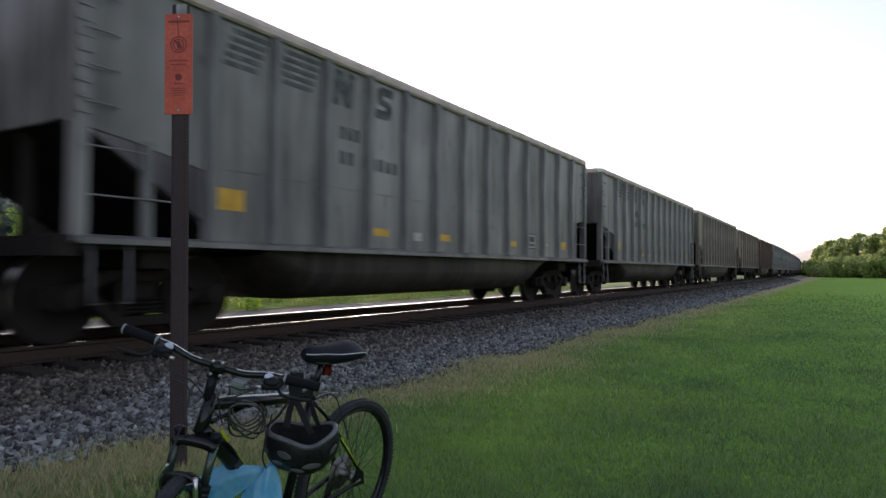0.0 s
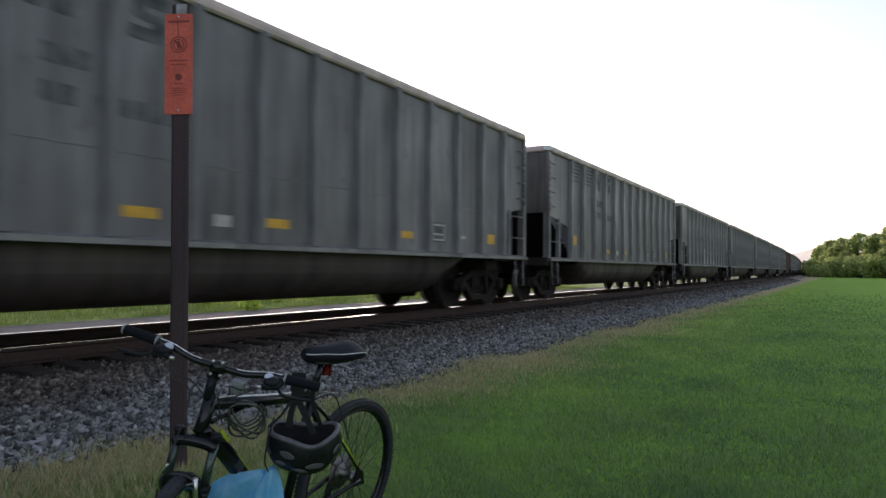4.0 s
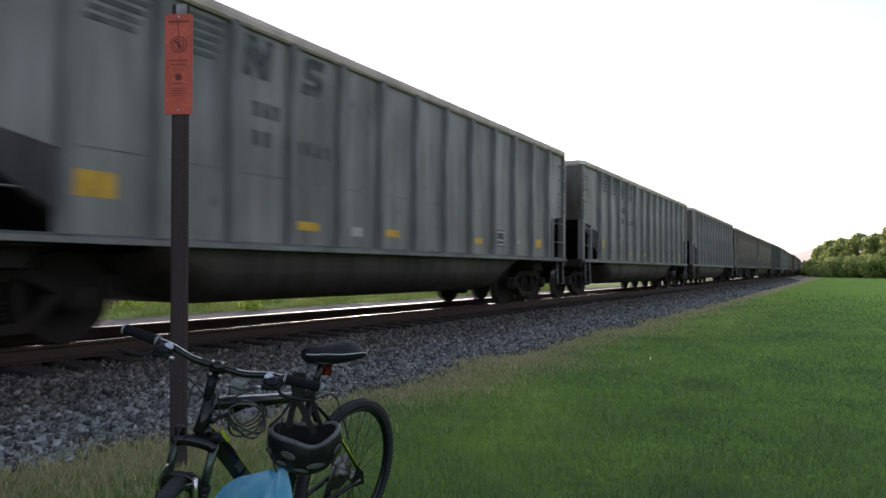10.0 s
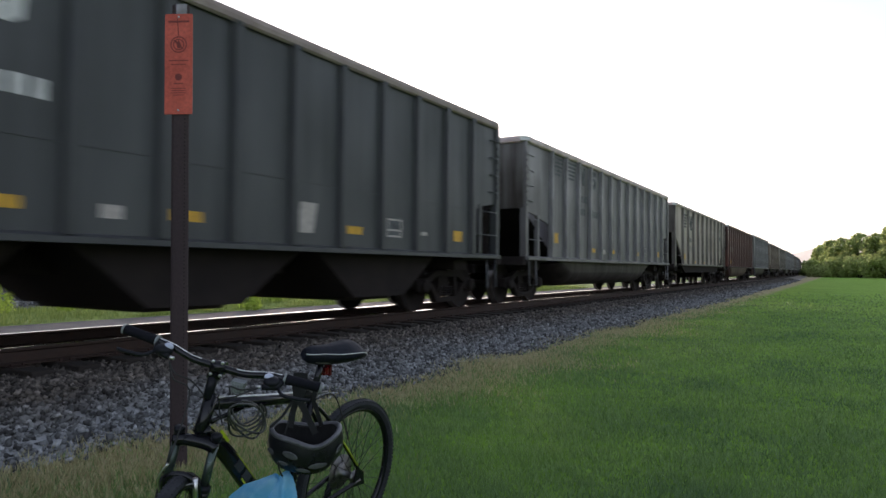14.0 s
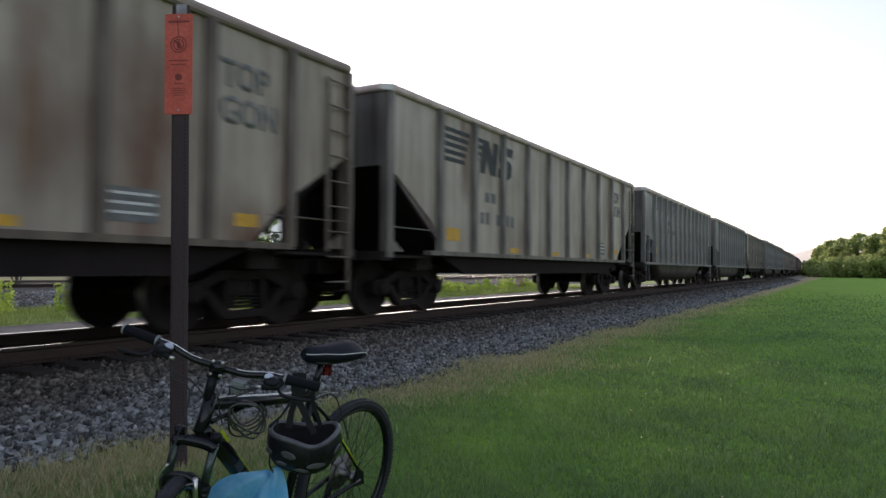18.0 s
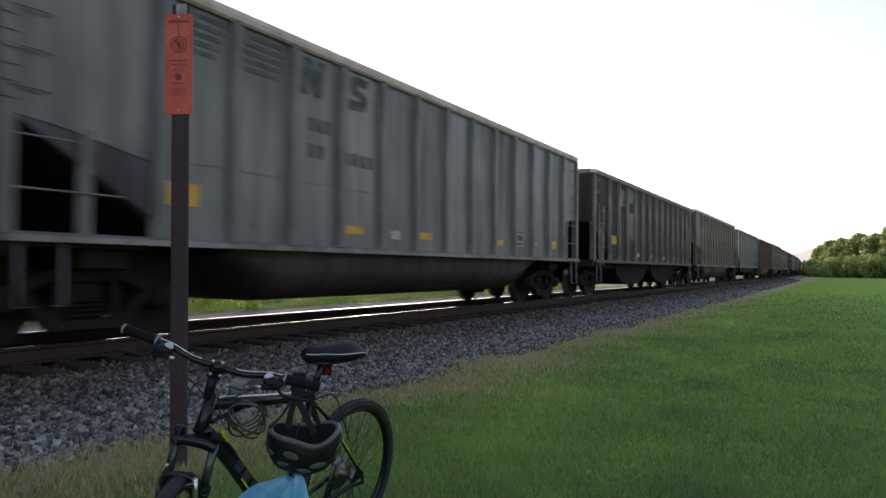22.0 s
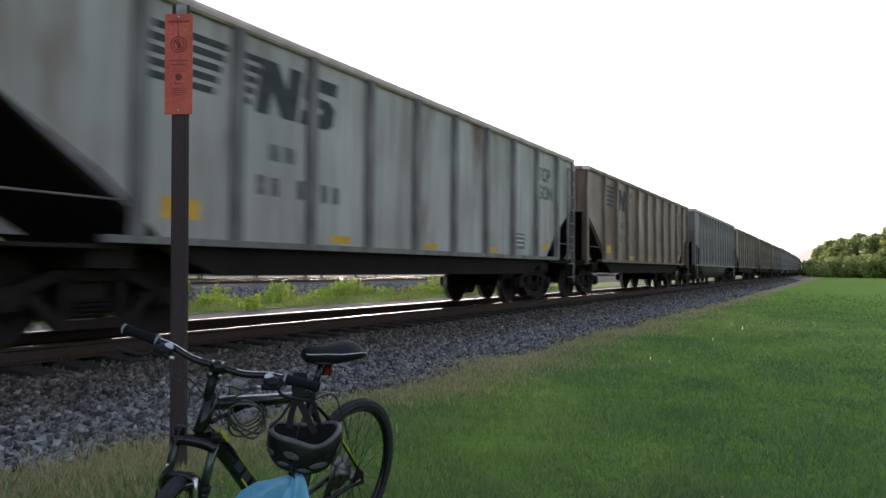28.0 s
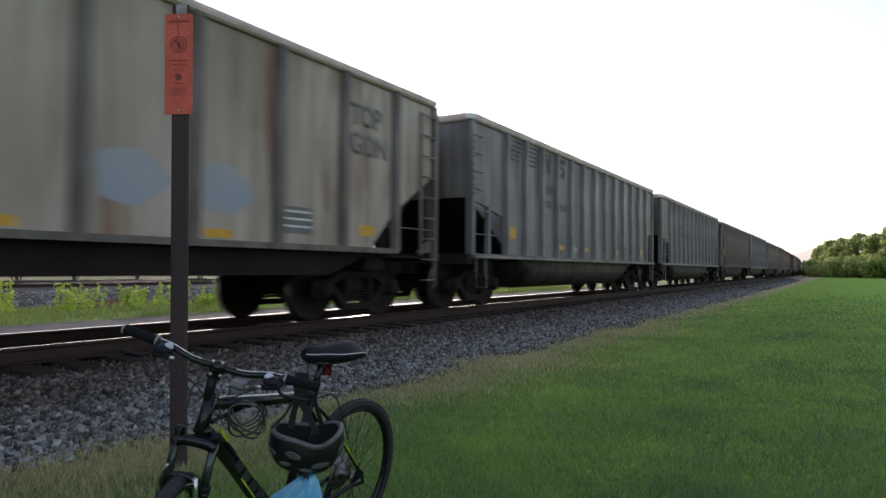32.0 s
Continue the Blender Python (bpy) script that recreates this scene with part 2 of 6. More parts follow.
def stone_material():
    """Crushed stone: each piece its own grey, browner with rust close to the rails."""
    m, t, b = nodes_of("ballast_stone")
    geo = t.nodes.new("ShaderNodeNewGeometry")
    info = t.nodes.new("ShaderNodeObjectInfo")
    both = t.nodes.new("ShaderNodeMath")
    both.operation = "ADD"
    t.links.new(geo.outputs["Random Per Island"], both.inputs[0])
    t.links.new(info.outputs["Random"], both.inputs[1])
    one = t.nodes.new("ShaderNodeMath")
    one.operation, one.inputs[1].default_value = "FRACT", 0
    t.links.new(both.outputs[0], one.inputs[0])
    r = t.nodes.new("ShaderNodeValToRGB")
    e = r.color_ramp.elements
    e[0].position, e[0].color = 0.0, (0.035, 0.034, 0.035, 1)
    e[1].position, e[1].color = 1.0, (0.46, 0.475, 0.485, 1)
    q = e.new(0.45)
    q.color = (0.155, 0.16, 0.161, 1)
    q = e.new(0.85)
    q.color = (0.28, 0.288, 0.29, 1)
    t.links.new(one.outputs[0], r.inputs[0])
    sep = t.nodes.new("ShaderNodeSeparateXYZ")
    t.links.new(geo.outputs["Position"], sep.inputs[0])
    wob = t.nodes.new("ShaderNodeMath")
    wob.operation, wob.inputs[1].default_value = "MULTIPLY_ADD", 1.2
    t.links.new(noise_of(t, 1.1, 4), wob.inputs[0])
    t.links.new(sep.outputs["X"], wob.inputs[2])
    near_rail = t.nodes.new("ShaderNodeMath")
    near_rail.operation = "MULTIPLY"
    t.links.new(ramp_of(t, wob.outputs[0], -4.4, -5.2), near_rail.inputs[0])
    t.links.new(ramp_of(t, wob.outputs[0], -11.5, -10.0), near_rail.inputs[1])
    rusty = near_rail.outputs[0]
    c = mix_of(t, rusty, r.outputs[0], mix_of(t, 1.0, r.outputs[0], (0.57, 0.475, 0.4), "MULTIPLY"))
    c = mix_of(t, 0.4, c, mix_of(t, ramp_of(t, noise_of(t, 60, 3), 0.3, 0.7), (0.6, 0.6, 0.6), (1.3, 1.3, 1.3)), "MULTIPLY")
    t.links.new(c, b.inputs["Base Color"])
    b.inputs["Roughness"].default_value = 0.85
    bump_of(t, b, noise_of(t, 45, 4), 0.5, 0.01)
    return m


STONE = stone_material()
TIE = surface("creosoted_timber", (0.018, 0.014, 0.012), (0.034, 0.026, 0.021), 4, 0.85, bump=0.6, stretch=(0.3, 4, 4))
RUST = surface("rail_rust", (0.03, 0.0165, 0.013), (0.05, 0.027, 0.02), 7, 0.75)
SHINE = surface("rail_head", (0.66, 0.62, 0.58), (0.56, 0.52, 0.48), 5, 0.1, 1.0, 0.03, rough2=0.17)


def sweep(bm, outline, ys, slot=0, centre=0.0):
    """An outline (across, z) carried along the track."""
    rings = []
    for y in ys:
        cx, cy, turn = line(y)
        rings.append([bm.verts.new((cx + (centre + a) * math.cos(turn), cy + (centre + a) * math.sin(turn), z)) for a, z in outline])
    for r0, r1 in zip(rings, rings[1:]):
        for k in range(len(outline) - 1):
            bm.faces.new((r0[k], r0[k + 1], r1[k + 1], r1[k])).material_index = slot


YS = [-900, -300, -100, -40] + [i * 4.0 for i in range(-9, 40)] + [170, 200, 230, 260, 300, 350, 400, 500, 600, 700, 800, 1000, 1200, 1500]



def lie(x, y):
    """The lawn's height: gently uneven, a little higher under the bicycle's rear wheel."""
    d = math.hypot(x, y)
    soft = 0.012 * noise.noise((x * 0.7, y * 0.7, 0)) * max(0.0, 1 - d / 60)
    return 0.05 * math.exp(-((x + 1.95) ** 2 + (y - 2.37) ** 2) / 0.5) + soft


bm = bmesh.new()
S = [-3000, -800, -300, -120, -60, -40, -30, -20, -14] + [-10 + 0.5 * i for i in range(41)] + [12, 15, 20, 30, 50, 80, 120, 200, 350, 700, 1500, 3000]
grid = [[bm.verts.new((x, y, lie(x, y))) for x in S] for y in S]
for j in range(len(S) - 1):
    for i in range(len(S) - 1):
        bm.faces.new((grid[j][i], grid[j][i + 1], grid[j + 1][i + 1], grid[j + 1][i])).smooth = True
ground = solid("ground", bm, LAWN, "mown green lawn beside the railway, dry along the stones", "ground", kind="structure")

bm = bmesh.new()
sweep(bm, [(-3.6, 0.14), (-2.6, 0.2), (-1.9, 0.245), (1.9, 0.245), (2.4, 0.17), (3.5, -0.04)], YS)
ballast = solid("ballast_bed", bm, STONE, "grey crushed stone ballast bed of the railway", "ballast", kind="structure")


def rail_along(centre, label, group):
    """A steel rail: rusty foot and web, and a worn bright head."""
    base = RAIL - 0.172
    r = thing("rail", label, "rail", group)
    bm = bmesh.new()
    o = [(-0.07, base), (-0.07, base + 0.012), (-0.012, base + 0.03), (-0.01, base + 0.125), (-0.036, base + 0.14), (-0.036, base + 0.166)]
    sweep(bm, o, YS, 0, centre)
    sweep(bm, [(-a, z) for a, z in o[::-1]], YS, 0, centre)
    part("web_and_foot", bm, RUST, r)
    bm = bmesh.new()
    crown = [(a, RAIL - a * a / 0.34) for a in [-0.03 + 0.006 * i for i in range(11)]]
    sweep(bm, [(-0.037, base + 0.164), (-0.0365, RAIL - 0.008), crown[0]], YS, 1, centre)
    sweep(bm, crown, YS, 0, centre)
    sweep(bm, [crown[-1], (0.0365, RAIL - 0.008), (0.037, base + 0.164)], YS, 1, centre)
    for f in bm.faces:
        f.smooth = f.material_index == 0
    part("head", bm, [SHINE, RUST], r, "bright worn rail head")


for s in (-1, 1):
    rail_along(s * 0.755, "rusty steel rail with a bright worn head", "rails of the track")

# ---- the train ----
PITCH_OF_WAGONS = 16.154
HALF = 7.35


def ribs_of(paint):
    return surface("rib_" + paint.name, *RIBS[paint.name], 6, 0.34, bump=0.2, stretch=(1, 1, 0.2), rough2=0.6, lo=0.4, hi=0.7)


RIBS = {"grey_aluminium_side": ((0.2, 0.194, 0.202), (0.105, 0.1, 0.1)), "dusty_beige_side": ((0.18, 0.15, 0.125), (0.095, 0.08, 0.067)),
        "oxide_red_side": ((0.085, 0.03, 0.024), (0.05, 0.023, 0.019)), "white_side": ((0.2, 0.19, 0.188), (0.085, 0.08, 0.077)), "dirty_white_side": ((0.17, 0.15, 0.135), (0.07, 0.06, 0.053)),
        "rust_streaked_white_side": ((0.16, 0.125, 0.1), (0.07, 0.05, 0.04)), "brown_stained_side": ((0.15, 0.105, 0.08), (0.065, 0.047, 0.038)),
        "dark_brown_side": ((0.24, 0.205, 0.18), (0.07, 0.055, 0.048)), "black_side": ((0.045, 0.047, 0.052), (0.07, 0.07, 0.072))}


def plate(bm, outline, x, thick, slot=0):
    prism(bm, outline, "x", x - thick / 2, x + thick / 2, slot)


def bogie_of(parent, at=6.2):
    """A three-piece bogie: bolster, two side frames with springs, two wheelsets."""
    bm = bmesh.new()
    box(bm, -0.95, 0.95, -0.2, 0.2, 0.42, 0.68)
    box(bm, -0.3, 0.3, -0.28, 0.28, 0.66, 0.78)
    bogie = part("bogie", bm, UNDER, parent, m=pose(0, -at, 0))
    bm = bmesh.new()
    # the frame's outline: arched top bar, two boxes over the axles, V-shaped lower bar
    prism(bm, [(-1.12, 0.40), (-1.12, 0.60), (-0.75, 0.64), (-0.45, 0.78), (0.45, 0.78), (0.75, 0.64), (1.12, 0.60), (1.12, 0.40),
               (0.98, 0.34), (0.74, 0.38), (0.66, 0.54), (0.42, 0.66), (-0.42, 0.66), (-0.66, 0.54), (-0.74, 0.38), (-0.98, 0.34)], "x", -0.07, 0.07)
    prism(bm, [(-0.72, 0.50), (-0.60, 0.54), (-0.34, 0.26), (0.34, 0.26), (0.60, 0.54), (0.72, 0.50), (0.40, 0.16), (-0.40, 0.16)], "x", -0.08, 0.08)
    for s in (-1, 1):
        prism(bm, [(s * 0.36, 0.24), (s * 0.28, 0.24), (s * 0.24, 0.70), (s * 0.34, 0.70)], "x", -0.07, 0.07)
        lathe(bm, [(-0.02, 0.0), (-0.02, 0.13), (0.13, 0.13), (0.15, 0.09), (0.15, 0.0)], "x", (0, s * 0.89, 0.483), 14)
    for y in (-0.15, 0.0, 0.15):
        for z in (0.28, 0.33, 0.38, 0.43):
            lathe(bm, [(z, 0.045), (z + 0.012, 0.065), (z + 0.03, 0.065), (z + 0.045, 0.045)], "z", (0, y, 0), 8)
    frame_a = part("side_frame", bm, IRON, bogie, m=pose(0.99, 0, 0))
    again(frame_a, bogie, pose(-0.99, 0, 0, 0, 0, 180))
    bm = bmesh.new()
    lathe(bm, [(-1.05, 0.0), (-1.05, 0.075), (1.05, 0.075), (1.05, 0.0)], "x", (0, 0, 0), 10)
    for s in (-1, 1):
        lathe(bm, [(s * 0.85, 0.08), (s * 0.84, 0.15), (s * 0.80, 0.2), (s * 0.79, 0.36), (s * 0.83, 0.425), (s * 0.83, 0.478)], "x", (0, 0, 0), 28)
        lathe(bm, [(s * 0.83, 0.478), (s * 0.715, 0.483)], "x", (0, 0, 0), 28, 1)
        lathe(bm, [(s * 0.715, 0.483), (s * 0.70, 0.508), (s * 0.685, 0.5), (s * 0.69, 0.42), (s * 0.74, 0.33), (s * 0.74, 0.2), (s * 0.69, 0.14), (s * 0.68, 0.08)], "x", (0, 0, 0), 28)
    wheels = part("wheelset", bm, [IRON, TREAD], bogie, "dark wheels with bright treads on one axle", m=pose(0, -0.89, 0.483))
    again(wheels, bogie, pose(0, 0.89, 0.483))
    # the other bogie
    other = again(bogie, parent, pose(0, at, 0, 0, 0, 180))
    for c in list(bogie.children):
        again(c, other, c.matrix_basis.copy())
    return bogie


def underframe(w, at=6.2):
    bm = bmesh.new()
    box(bm, -0.33, 0.33, -7.55, 7.55, 0.72, 1.06)
    for y in (-at, at):
        box(bm, -1.35, 1.35, y - 0.25, y + 0.25, 0.80, 1.04)
    part("centre_sill", bm, UNDER, w)
    bm = bmesh.new()
    prism(bm, [(-0.09, 7.5), (-0.09, 7.82), (-0.16, 7.86), (-0.16, 8.04), (-0.05, 8.08), (0.02, 7.97), (0.14, 8.05), (0.17, 7.9), (0.09, 7.82), (0.09, 7.5)], "z", 0.72, 1.0)
    box(bm, 0.36, 0.40, 7.35, 7.39, 0.35, 0.95)
    c = part("coupler", bm, IRON, w)
    again(c, w, pose(0, 0, 0, 0, 0, 180))


def grab(bm, y0, y1, z, x, stand=0.06, r=0.011):
    tube(bm, [(x, y0, z), (x + stand, y0, z), (x + stand, y1, z), (x, y1, z)], r, 6)


def decal(name, w, mat, y0, y1, z0, z1, label="", x=1.577, slant=0.0):
    bm = bmesh.new()
    prism(bm, [(y0, z0), (y1, z0), (y1 + slant, z1), (y0 + slant, z1)], "x", x, x + 0.004)
    return part(name, bm, mat, w, label)


def lettering(name, w, mat, y, z, count, step, wide, high, label, rng):
    """A row of plain bars in place of a number."""
    bm = bmesh.new()
    for i in range(count):
        if i in (2,) and count > 4:
            continue
        hh = high * (0.9 + 0.1 * rng.random())
        prism(bm, [(y + i * step, z), (y + i * step + wide, z), (y + i * step + wide, z + hh), (y + i * step, z + hh)], "x", 1.577, 1.581)
    return tagged(part(name, bm, mat, w, label), kind="stuff")


def marks(w, ink, groups, first, second, z0, size, broad=1.15):
    """The railway's mark: groups of thin stripes running into two bold plain blocks."""
    n = 5
    step = size / n
    for i in range(n):
        for a, b in groups:
            decal("stripe", w, ink, a - 0.04 * i, b - 0.05 * i, z0 + size - (i + 1) * step + step * 0.42, z0 + size - i * step, "thin slanted stripe")

    def slanted(y, shapes):
        bm = bmesh.new()
        for pts in shapes:
            prism(bm, [(y + a * size * broad, z0 + b * size) for a, b in pts], "x", 1.577, 1.581)
        part("bold_mark", bm, ink, w, "bold slanted block")

    slanted(first, [[(0.0, 0), (0.24, 0), (0.3, 0.45), (0.48, 0), (0.76, 0), (0.88, 1), (0.64, 1), (0.58, 0.55), (0.4, 1), (0.12, 1)]])
    slanted(second, [[(0.02, 0), (0.58, 0), (0.74, 0.12), (0.77, 0.45), (0.66, 0.58), (0.36, 0.61), (0.38, 0.73), (0.8, 0.73), (0.84, 1), (0.28, 1), (0.13, 0.88), (0.1, 0.52), (0.22, 0.42), (0.5, 0.4), (0.48, 0.28), (0.06, 0.28)]])


def reflectors(w, spots):
    for y, z, wd, hg in spots:
        decal("reflector", w, YELLOW, y - wd / 2, y + wd / 2, z, z + hg, "yellow reflector patch")


def chord(w, paint, top, size=0.16):
    """The rolled rim round the top of the body."""
    bm = bmesh.new()
    o = [(-0.05, -size), (0.07, -size), (0.098, -size + 0.025), (0.105, -size * 0.5), (0.095, -0.025), (0.06, 0.0), (-0.03, 0.0), (-0.05, -0.03)]
    corners = [(1.55, -HALF), (1.55, HALF), (-1.55, HALF), (-1.55, -HALF)]
    rings = []
    for i, (x, y) in enumerate(corners):
        # each corner is cut in two, so that the rim turns softly
        for q in (0, 1):
            s = 0.16
            dx, dy = (0, math.copysign(s, -y)) if (i + q) % 2 else (math.copysign(s, -x), 0)
            rings.append([bm.verts.new((x + dx + math.copysign(a, x), y + dy + math.copysign(a, y), top + z)) for a, z in o])
    n = len(rings)
    for i in range(n):
        for k in range(len(o)):
            bm.faces.new((rings[i][k], rings[i][(k + 1) % len(o)], rings[(i + 1) % n][(k + 1) % len(o)], rings[(i + 1) % n][k]))
    part("top_rim", bm, paint, w, "rounded pale rim along the top")
    # corner gusset in white paint that stands in for its sky glint
    bm = bmesh.new()
    prism(bm, [(1.5, -7.465), (1.665, -7.3), (1.68, -7.315), (1.515, -7.48)], "z", top - 0.13, top - 0.025)
    part("corner_gusset", bm, BRIGHT, w, "corner gusset with its glint painted white")


def gondola(name, paint, top, label, rim, ink, seed, belly="tub", tub_paint=None, sill_paint=None, mark="stripes"):
    """A coal wagon with ribbed sides, open end platforms and a belly between the bogies."""
    rng = random.Random(seed)
    w = thing("coal_wagon", label, "railway wagon", "wagons of the train")
    rib_paint = ribs_of(paint)
    # two sides, two ends, slope sheets, floor
    side = [(-HALF, top - 0.03), (-HALF, 2.2), (-6.75, 2.12), (-5.85, 1.93), (-5.85, 1.1), (6.26, 1.1), (6.26, 1.98), (6.75, 2.12), (HALF, 2.2), (HALF, top - 0.03)]
    rib_at, rib_step = -5.78, 0.998
    if paint is OXIDE:
        side = [(-HALF, top - 0.03), (-HALF, 2.25), (-6.52, 1.55), (-6.52, 1.1), (6.42, 1.1), (6.42, 1.55), (HALF, 2.25), (HALF, top - 0.03)]
        rib_at, rib_step = -6.45, 1.067
    elif paint is DARK:
        rib_at, rib_step = -5.87, 1.02
    bm = bmesh.new()
    plate(bm, side, 1.55, 0.05)
    sheet = part("side_sheet", bm, paint, w)
    again(sheet, w, pose(0, 0, 0, 0, 0, 180))
    bm = bmesh.new()
    box(bm, -1.55, 1.55, HALF - 0.04, HALF + 0.04, 2.25, top - 0.03)
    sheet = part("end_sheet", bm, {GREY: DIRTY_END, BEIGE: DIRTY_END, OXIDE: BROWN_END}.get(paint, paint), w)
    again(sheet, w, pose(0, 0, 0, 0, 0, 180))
    bm = bmesh.new()
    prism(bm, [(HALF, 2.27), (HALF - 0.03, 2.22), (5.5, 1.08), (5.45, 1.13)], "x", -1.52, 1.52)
    sheet = part("slope_sheet", bm, SLOPEBLACK, w, "near-black sloping end sheet")
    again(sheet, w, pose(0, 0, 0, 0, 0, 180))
    bm = bmesh.new()
    box(bm, -1.53, 1.53, -5.5, 5.5, 1.08, 1.13)
    part("floor", bm, UNDER, w)
    chord(w, rim, top)
    # ribs, tapered hat sections
    bm = bmesh.new()
    wide = 0.05 if paint is DARK else 0.075
    prism(bm, [(-wide, 1.575), (wide, 1.575), (wide - 0.02, 1.665), (0.02 - wide, 1.665)], "z", 1.12, top - 0.14)
    for v in bm.verts:
        v.co = Vector((v.co.y, v.co.x, v.co.z))
    first = part("rib", bm, rib_paint, w, m=pose(0, rib_at, 0))
    for i in range(13):
        y = rib_at + i * rib_step
        if i:
            again(first, w, pose(0, y, 0))
        again(first, w, pose(0, y, 0, 0, 0, 180))
    # the seam where the plates lap
    for s in (0, 180):
        bm = bmesh.new()
        box(bm, 1.573, 1.582, -5.7, 6.12, 1.985, 1.997)
        part("lap_seam", bm, UNDER if paint is DARK else rib_paint, w, m=pose(0, 0, 0, 0, 0, s))
    # sill and end platforms
    bm = bmesh.new()
    for s in (-1, 1):
        prism(bm, [(s * 1.45, 1.04), (s * 1.68, 1.04), (s * 1.68, 1.10), (s * 1.58, 1.135), (s * 1.45, 1.135)], "y", -HALF, HALF)
    part("side_sill", bm, sill_paint or paint, w)
    bm = bmesh.new()
    box(bm, -1.55, 1.55, 5.9, 7.5, 1.0, 1.06)
    box(bm, -1.6, 1.6, 7.3, 7.5, 0.92, 1.12)
    for s in (-1, 1):
        box(bm, s * 0.5 - 0.06, s * 0.5 + 0.06, 7.2, 7.3, 1.06, 2.3)
    e = part("end_platform", bm, UNDER, w)
    again(e, w, pose(0, 0, 0, 0, 0, 180))
    # corner posts with rivets, inner posts, hand rails
    bm = bmesh.new()
    box(bm, 1.47, 1.62, 7.24, 7.38, 1.06, top - 0.13)
    for i in range(9):
        z = 2.3 + i * (top - 2.6) / 9
        box(bm, 1.6, 1.645, 7.26, 7.36, z, z + 0.05)
    c = part("corner_post", bm, rib_paint if paint is DARK else paint, w)
    bm = bmesh.new()
    box(bm, 1.50, 1.60, 6.52, 6.62, 1.06, 2.14)
    q = part("stanchion", bm, rib_paint, w)
    rails = []
    for y0, y1, z, x in ((6.2, 7.25, 1.52, 1.56), (6.65, 7.25, 2.0, 1.56), (6.98, 7.28, 2.42, 1.58), (6.98, 7.28, 2.78, 1.58), (6.98, 7.28, 3.14, 1.58), (6.98, 7.28, 3.5, 1.58)):
        bm = bmesh.new()
        grab(bm, y0, y1, z, x)
        rails.append(part("hand_rail", bm, rib_paint, w))
    bm = bmesh.new()
    tube(bm, [(1.62, 6.8, 1.06), (1.64, 6.8, 0.45), (1.64, 7.2, 0.45), (1.62, 7.2, 1.06)], 0.018, 6)
    rails.append(part("stirrup_step", bm, rib_paint, w))
    flip = Matrix.Rotation(math.pi, 4, "Z")
    for o in (c, q, *rails):
        again(o, w, flip.copy())
    for o in (c, q, *rails):
        mirror = o.data.copy()
        mirror.transform(Matrix.Diagonal((1, -1, 1, 1)))
        mirror.flip_normals()
        a = new(o.name.split(".")[0], mirror)
        a.parent = w
        b2 = again(a, w, flip.copy())
    if belly == "tub":
        bm = bmesh.new()
        arc = [(1.46, 1.06), (1.46, 0.86)] + [(1.46 - 0.62 * (1 - math.cos(t)), 0.86 - 0.5 * math.sin(t)) for t in [i * math.pi / 2 / 7 for i in range(1, 8)]]
        arc = arc + [(-a, b) for a, b in arc[::-1]]
        rings = []
        for y, lift in ((-4.75, 0.86), (-4.0, 0.12), (-3.8, 0.0), (3.8, 0.0), (4.0, 0.12), (4.75, 0.86)):
            rings.append([bm.verts.new((a, y, 1.06 - (1.06 - b) * (1 - lift))) for a, b in arc])
        for r0, r1 in zip(rings, rings[1:]):
            for k in range(len(arc) - 1):
                bm.faces.new((r0[k], r0[k + 1], r1[k + 1], r1[k])).smooth = 1 < k < len(arc) - 3
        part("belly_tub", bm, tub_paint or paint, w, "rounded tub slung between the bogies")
    elif belly == "bays":
        for yc in (-2.42, 2.42):
            bm = bmesh.new()
            pts = [(yc + 2.05 * math.cos(t), 1.04 - 0.74 * math.sin(t) ** 0.8) for t in [i * math.pi / 14 for i in range(15)]]
            prism(bm, pts, "x", -1.38, 1.38)
            part("belly_bay", bm, tub_paint or paint, w, "rounded hopper bay")
        bm = bmesh.new()
        for s in (-1, 1):
            box(bm, s * 1.25 - 0.06, s * 1.25 + 0.06, -5.6, 5.6, 0.86, 1.04)
        part("frame_rail", bm, UNDER, w)
    else:
        for yc in (-3.6, 0.0, 3.6):
            bm = bmesh.new()
            prism(bm, [(yc - 1.62, 1.05), (yc - 0.75, 0.36), (yc + 0.6, 0.36), (yc + 1.62, 1.05)], "x", -1.35, 1.35)
            prism(bm, [(yc - 0.7, 0.40), (yc - 0.65, 0.3), (yc + 0.5, 0.3), (yc + 0.55, 0.40)], "x", -1.1, 1.1)
            part("hopper_chute", bm, tub_paint or UNDER, w, "sloping discharge chute")
    underframe(w)
    bogie_of(w)
    if mark == "stripes":
        if belly == "chutes":
            marks(w, ink, ((-5.5, -4.95), (-4.65, -3.95)), -3.72, -2.72, 2.98, 0.58)
            decal("worn_patch", w, PATCH, -4.62, -4.0, 1.3, 1.95, "pale sprayed scrawl", slant=0.1)
            decal("worn_patch", w, PALE, 1.3, 1.62, 1.3, 1.72, "white rubbed patch", slant=0.08)
        else:
            marks(w, ink, ((-5.45, -4.88), (-4.58, -3.88)), -3.64, -2.62, 3.2, 0.52)
        lettering("stencil", w, ink, -3.45, 2.72, 3, 0.17, 0.11, 0.2, "faint stencil bars", rng)
        lettering("stencil", w, ink, -3.45, 2.35, 8, 0.19, 0.12, 0.2, "faint stencil bars", rng)
        reflectors(w, [(-5.47, 1.5, 0.44, 0.26), (-2.42, 1.33, 0.42, 0.12), (-0.45, 1.33, 0.42, 0.12), (2.52, 1.33, 0.4, 0.12), (5.68, 1.34, 0.32, 0.2)])
        decal("stencil", w, PALE, -1.46, -1.22, 1.3, 1.44, "small white stencil")
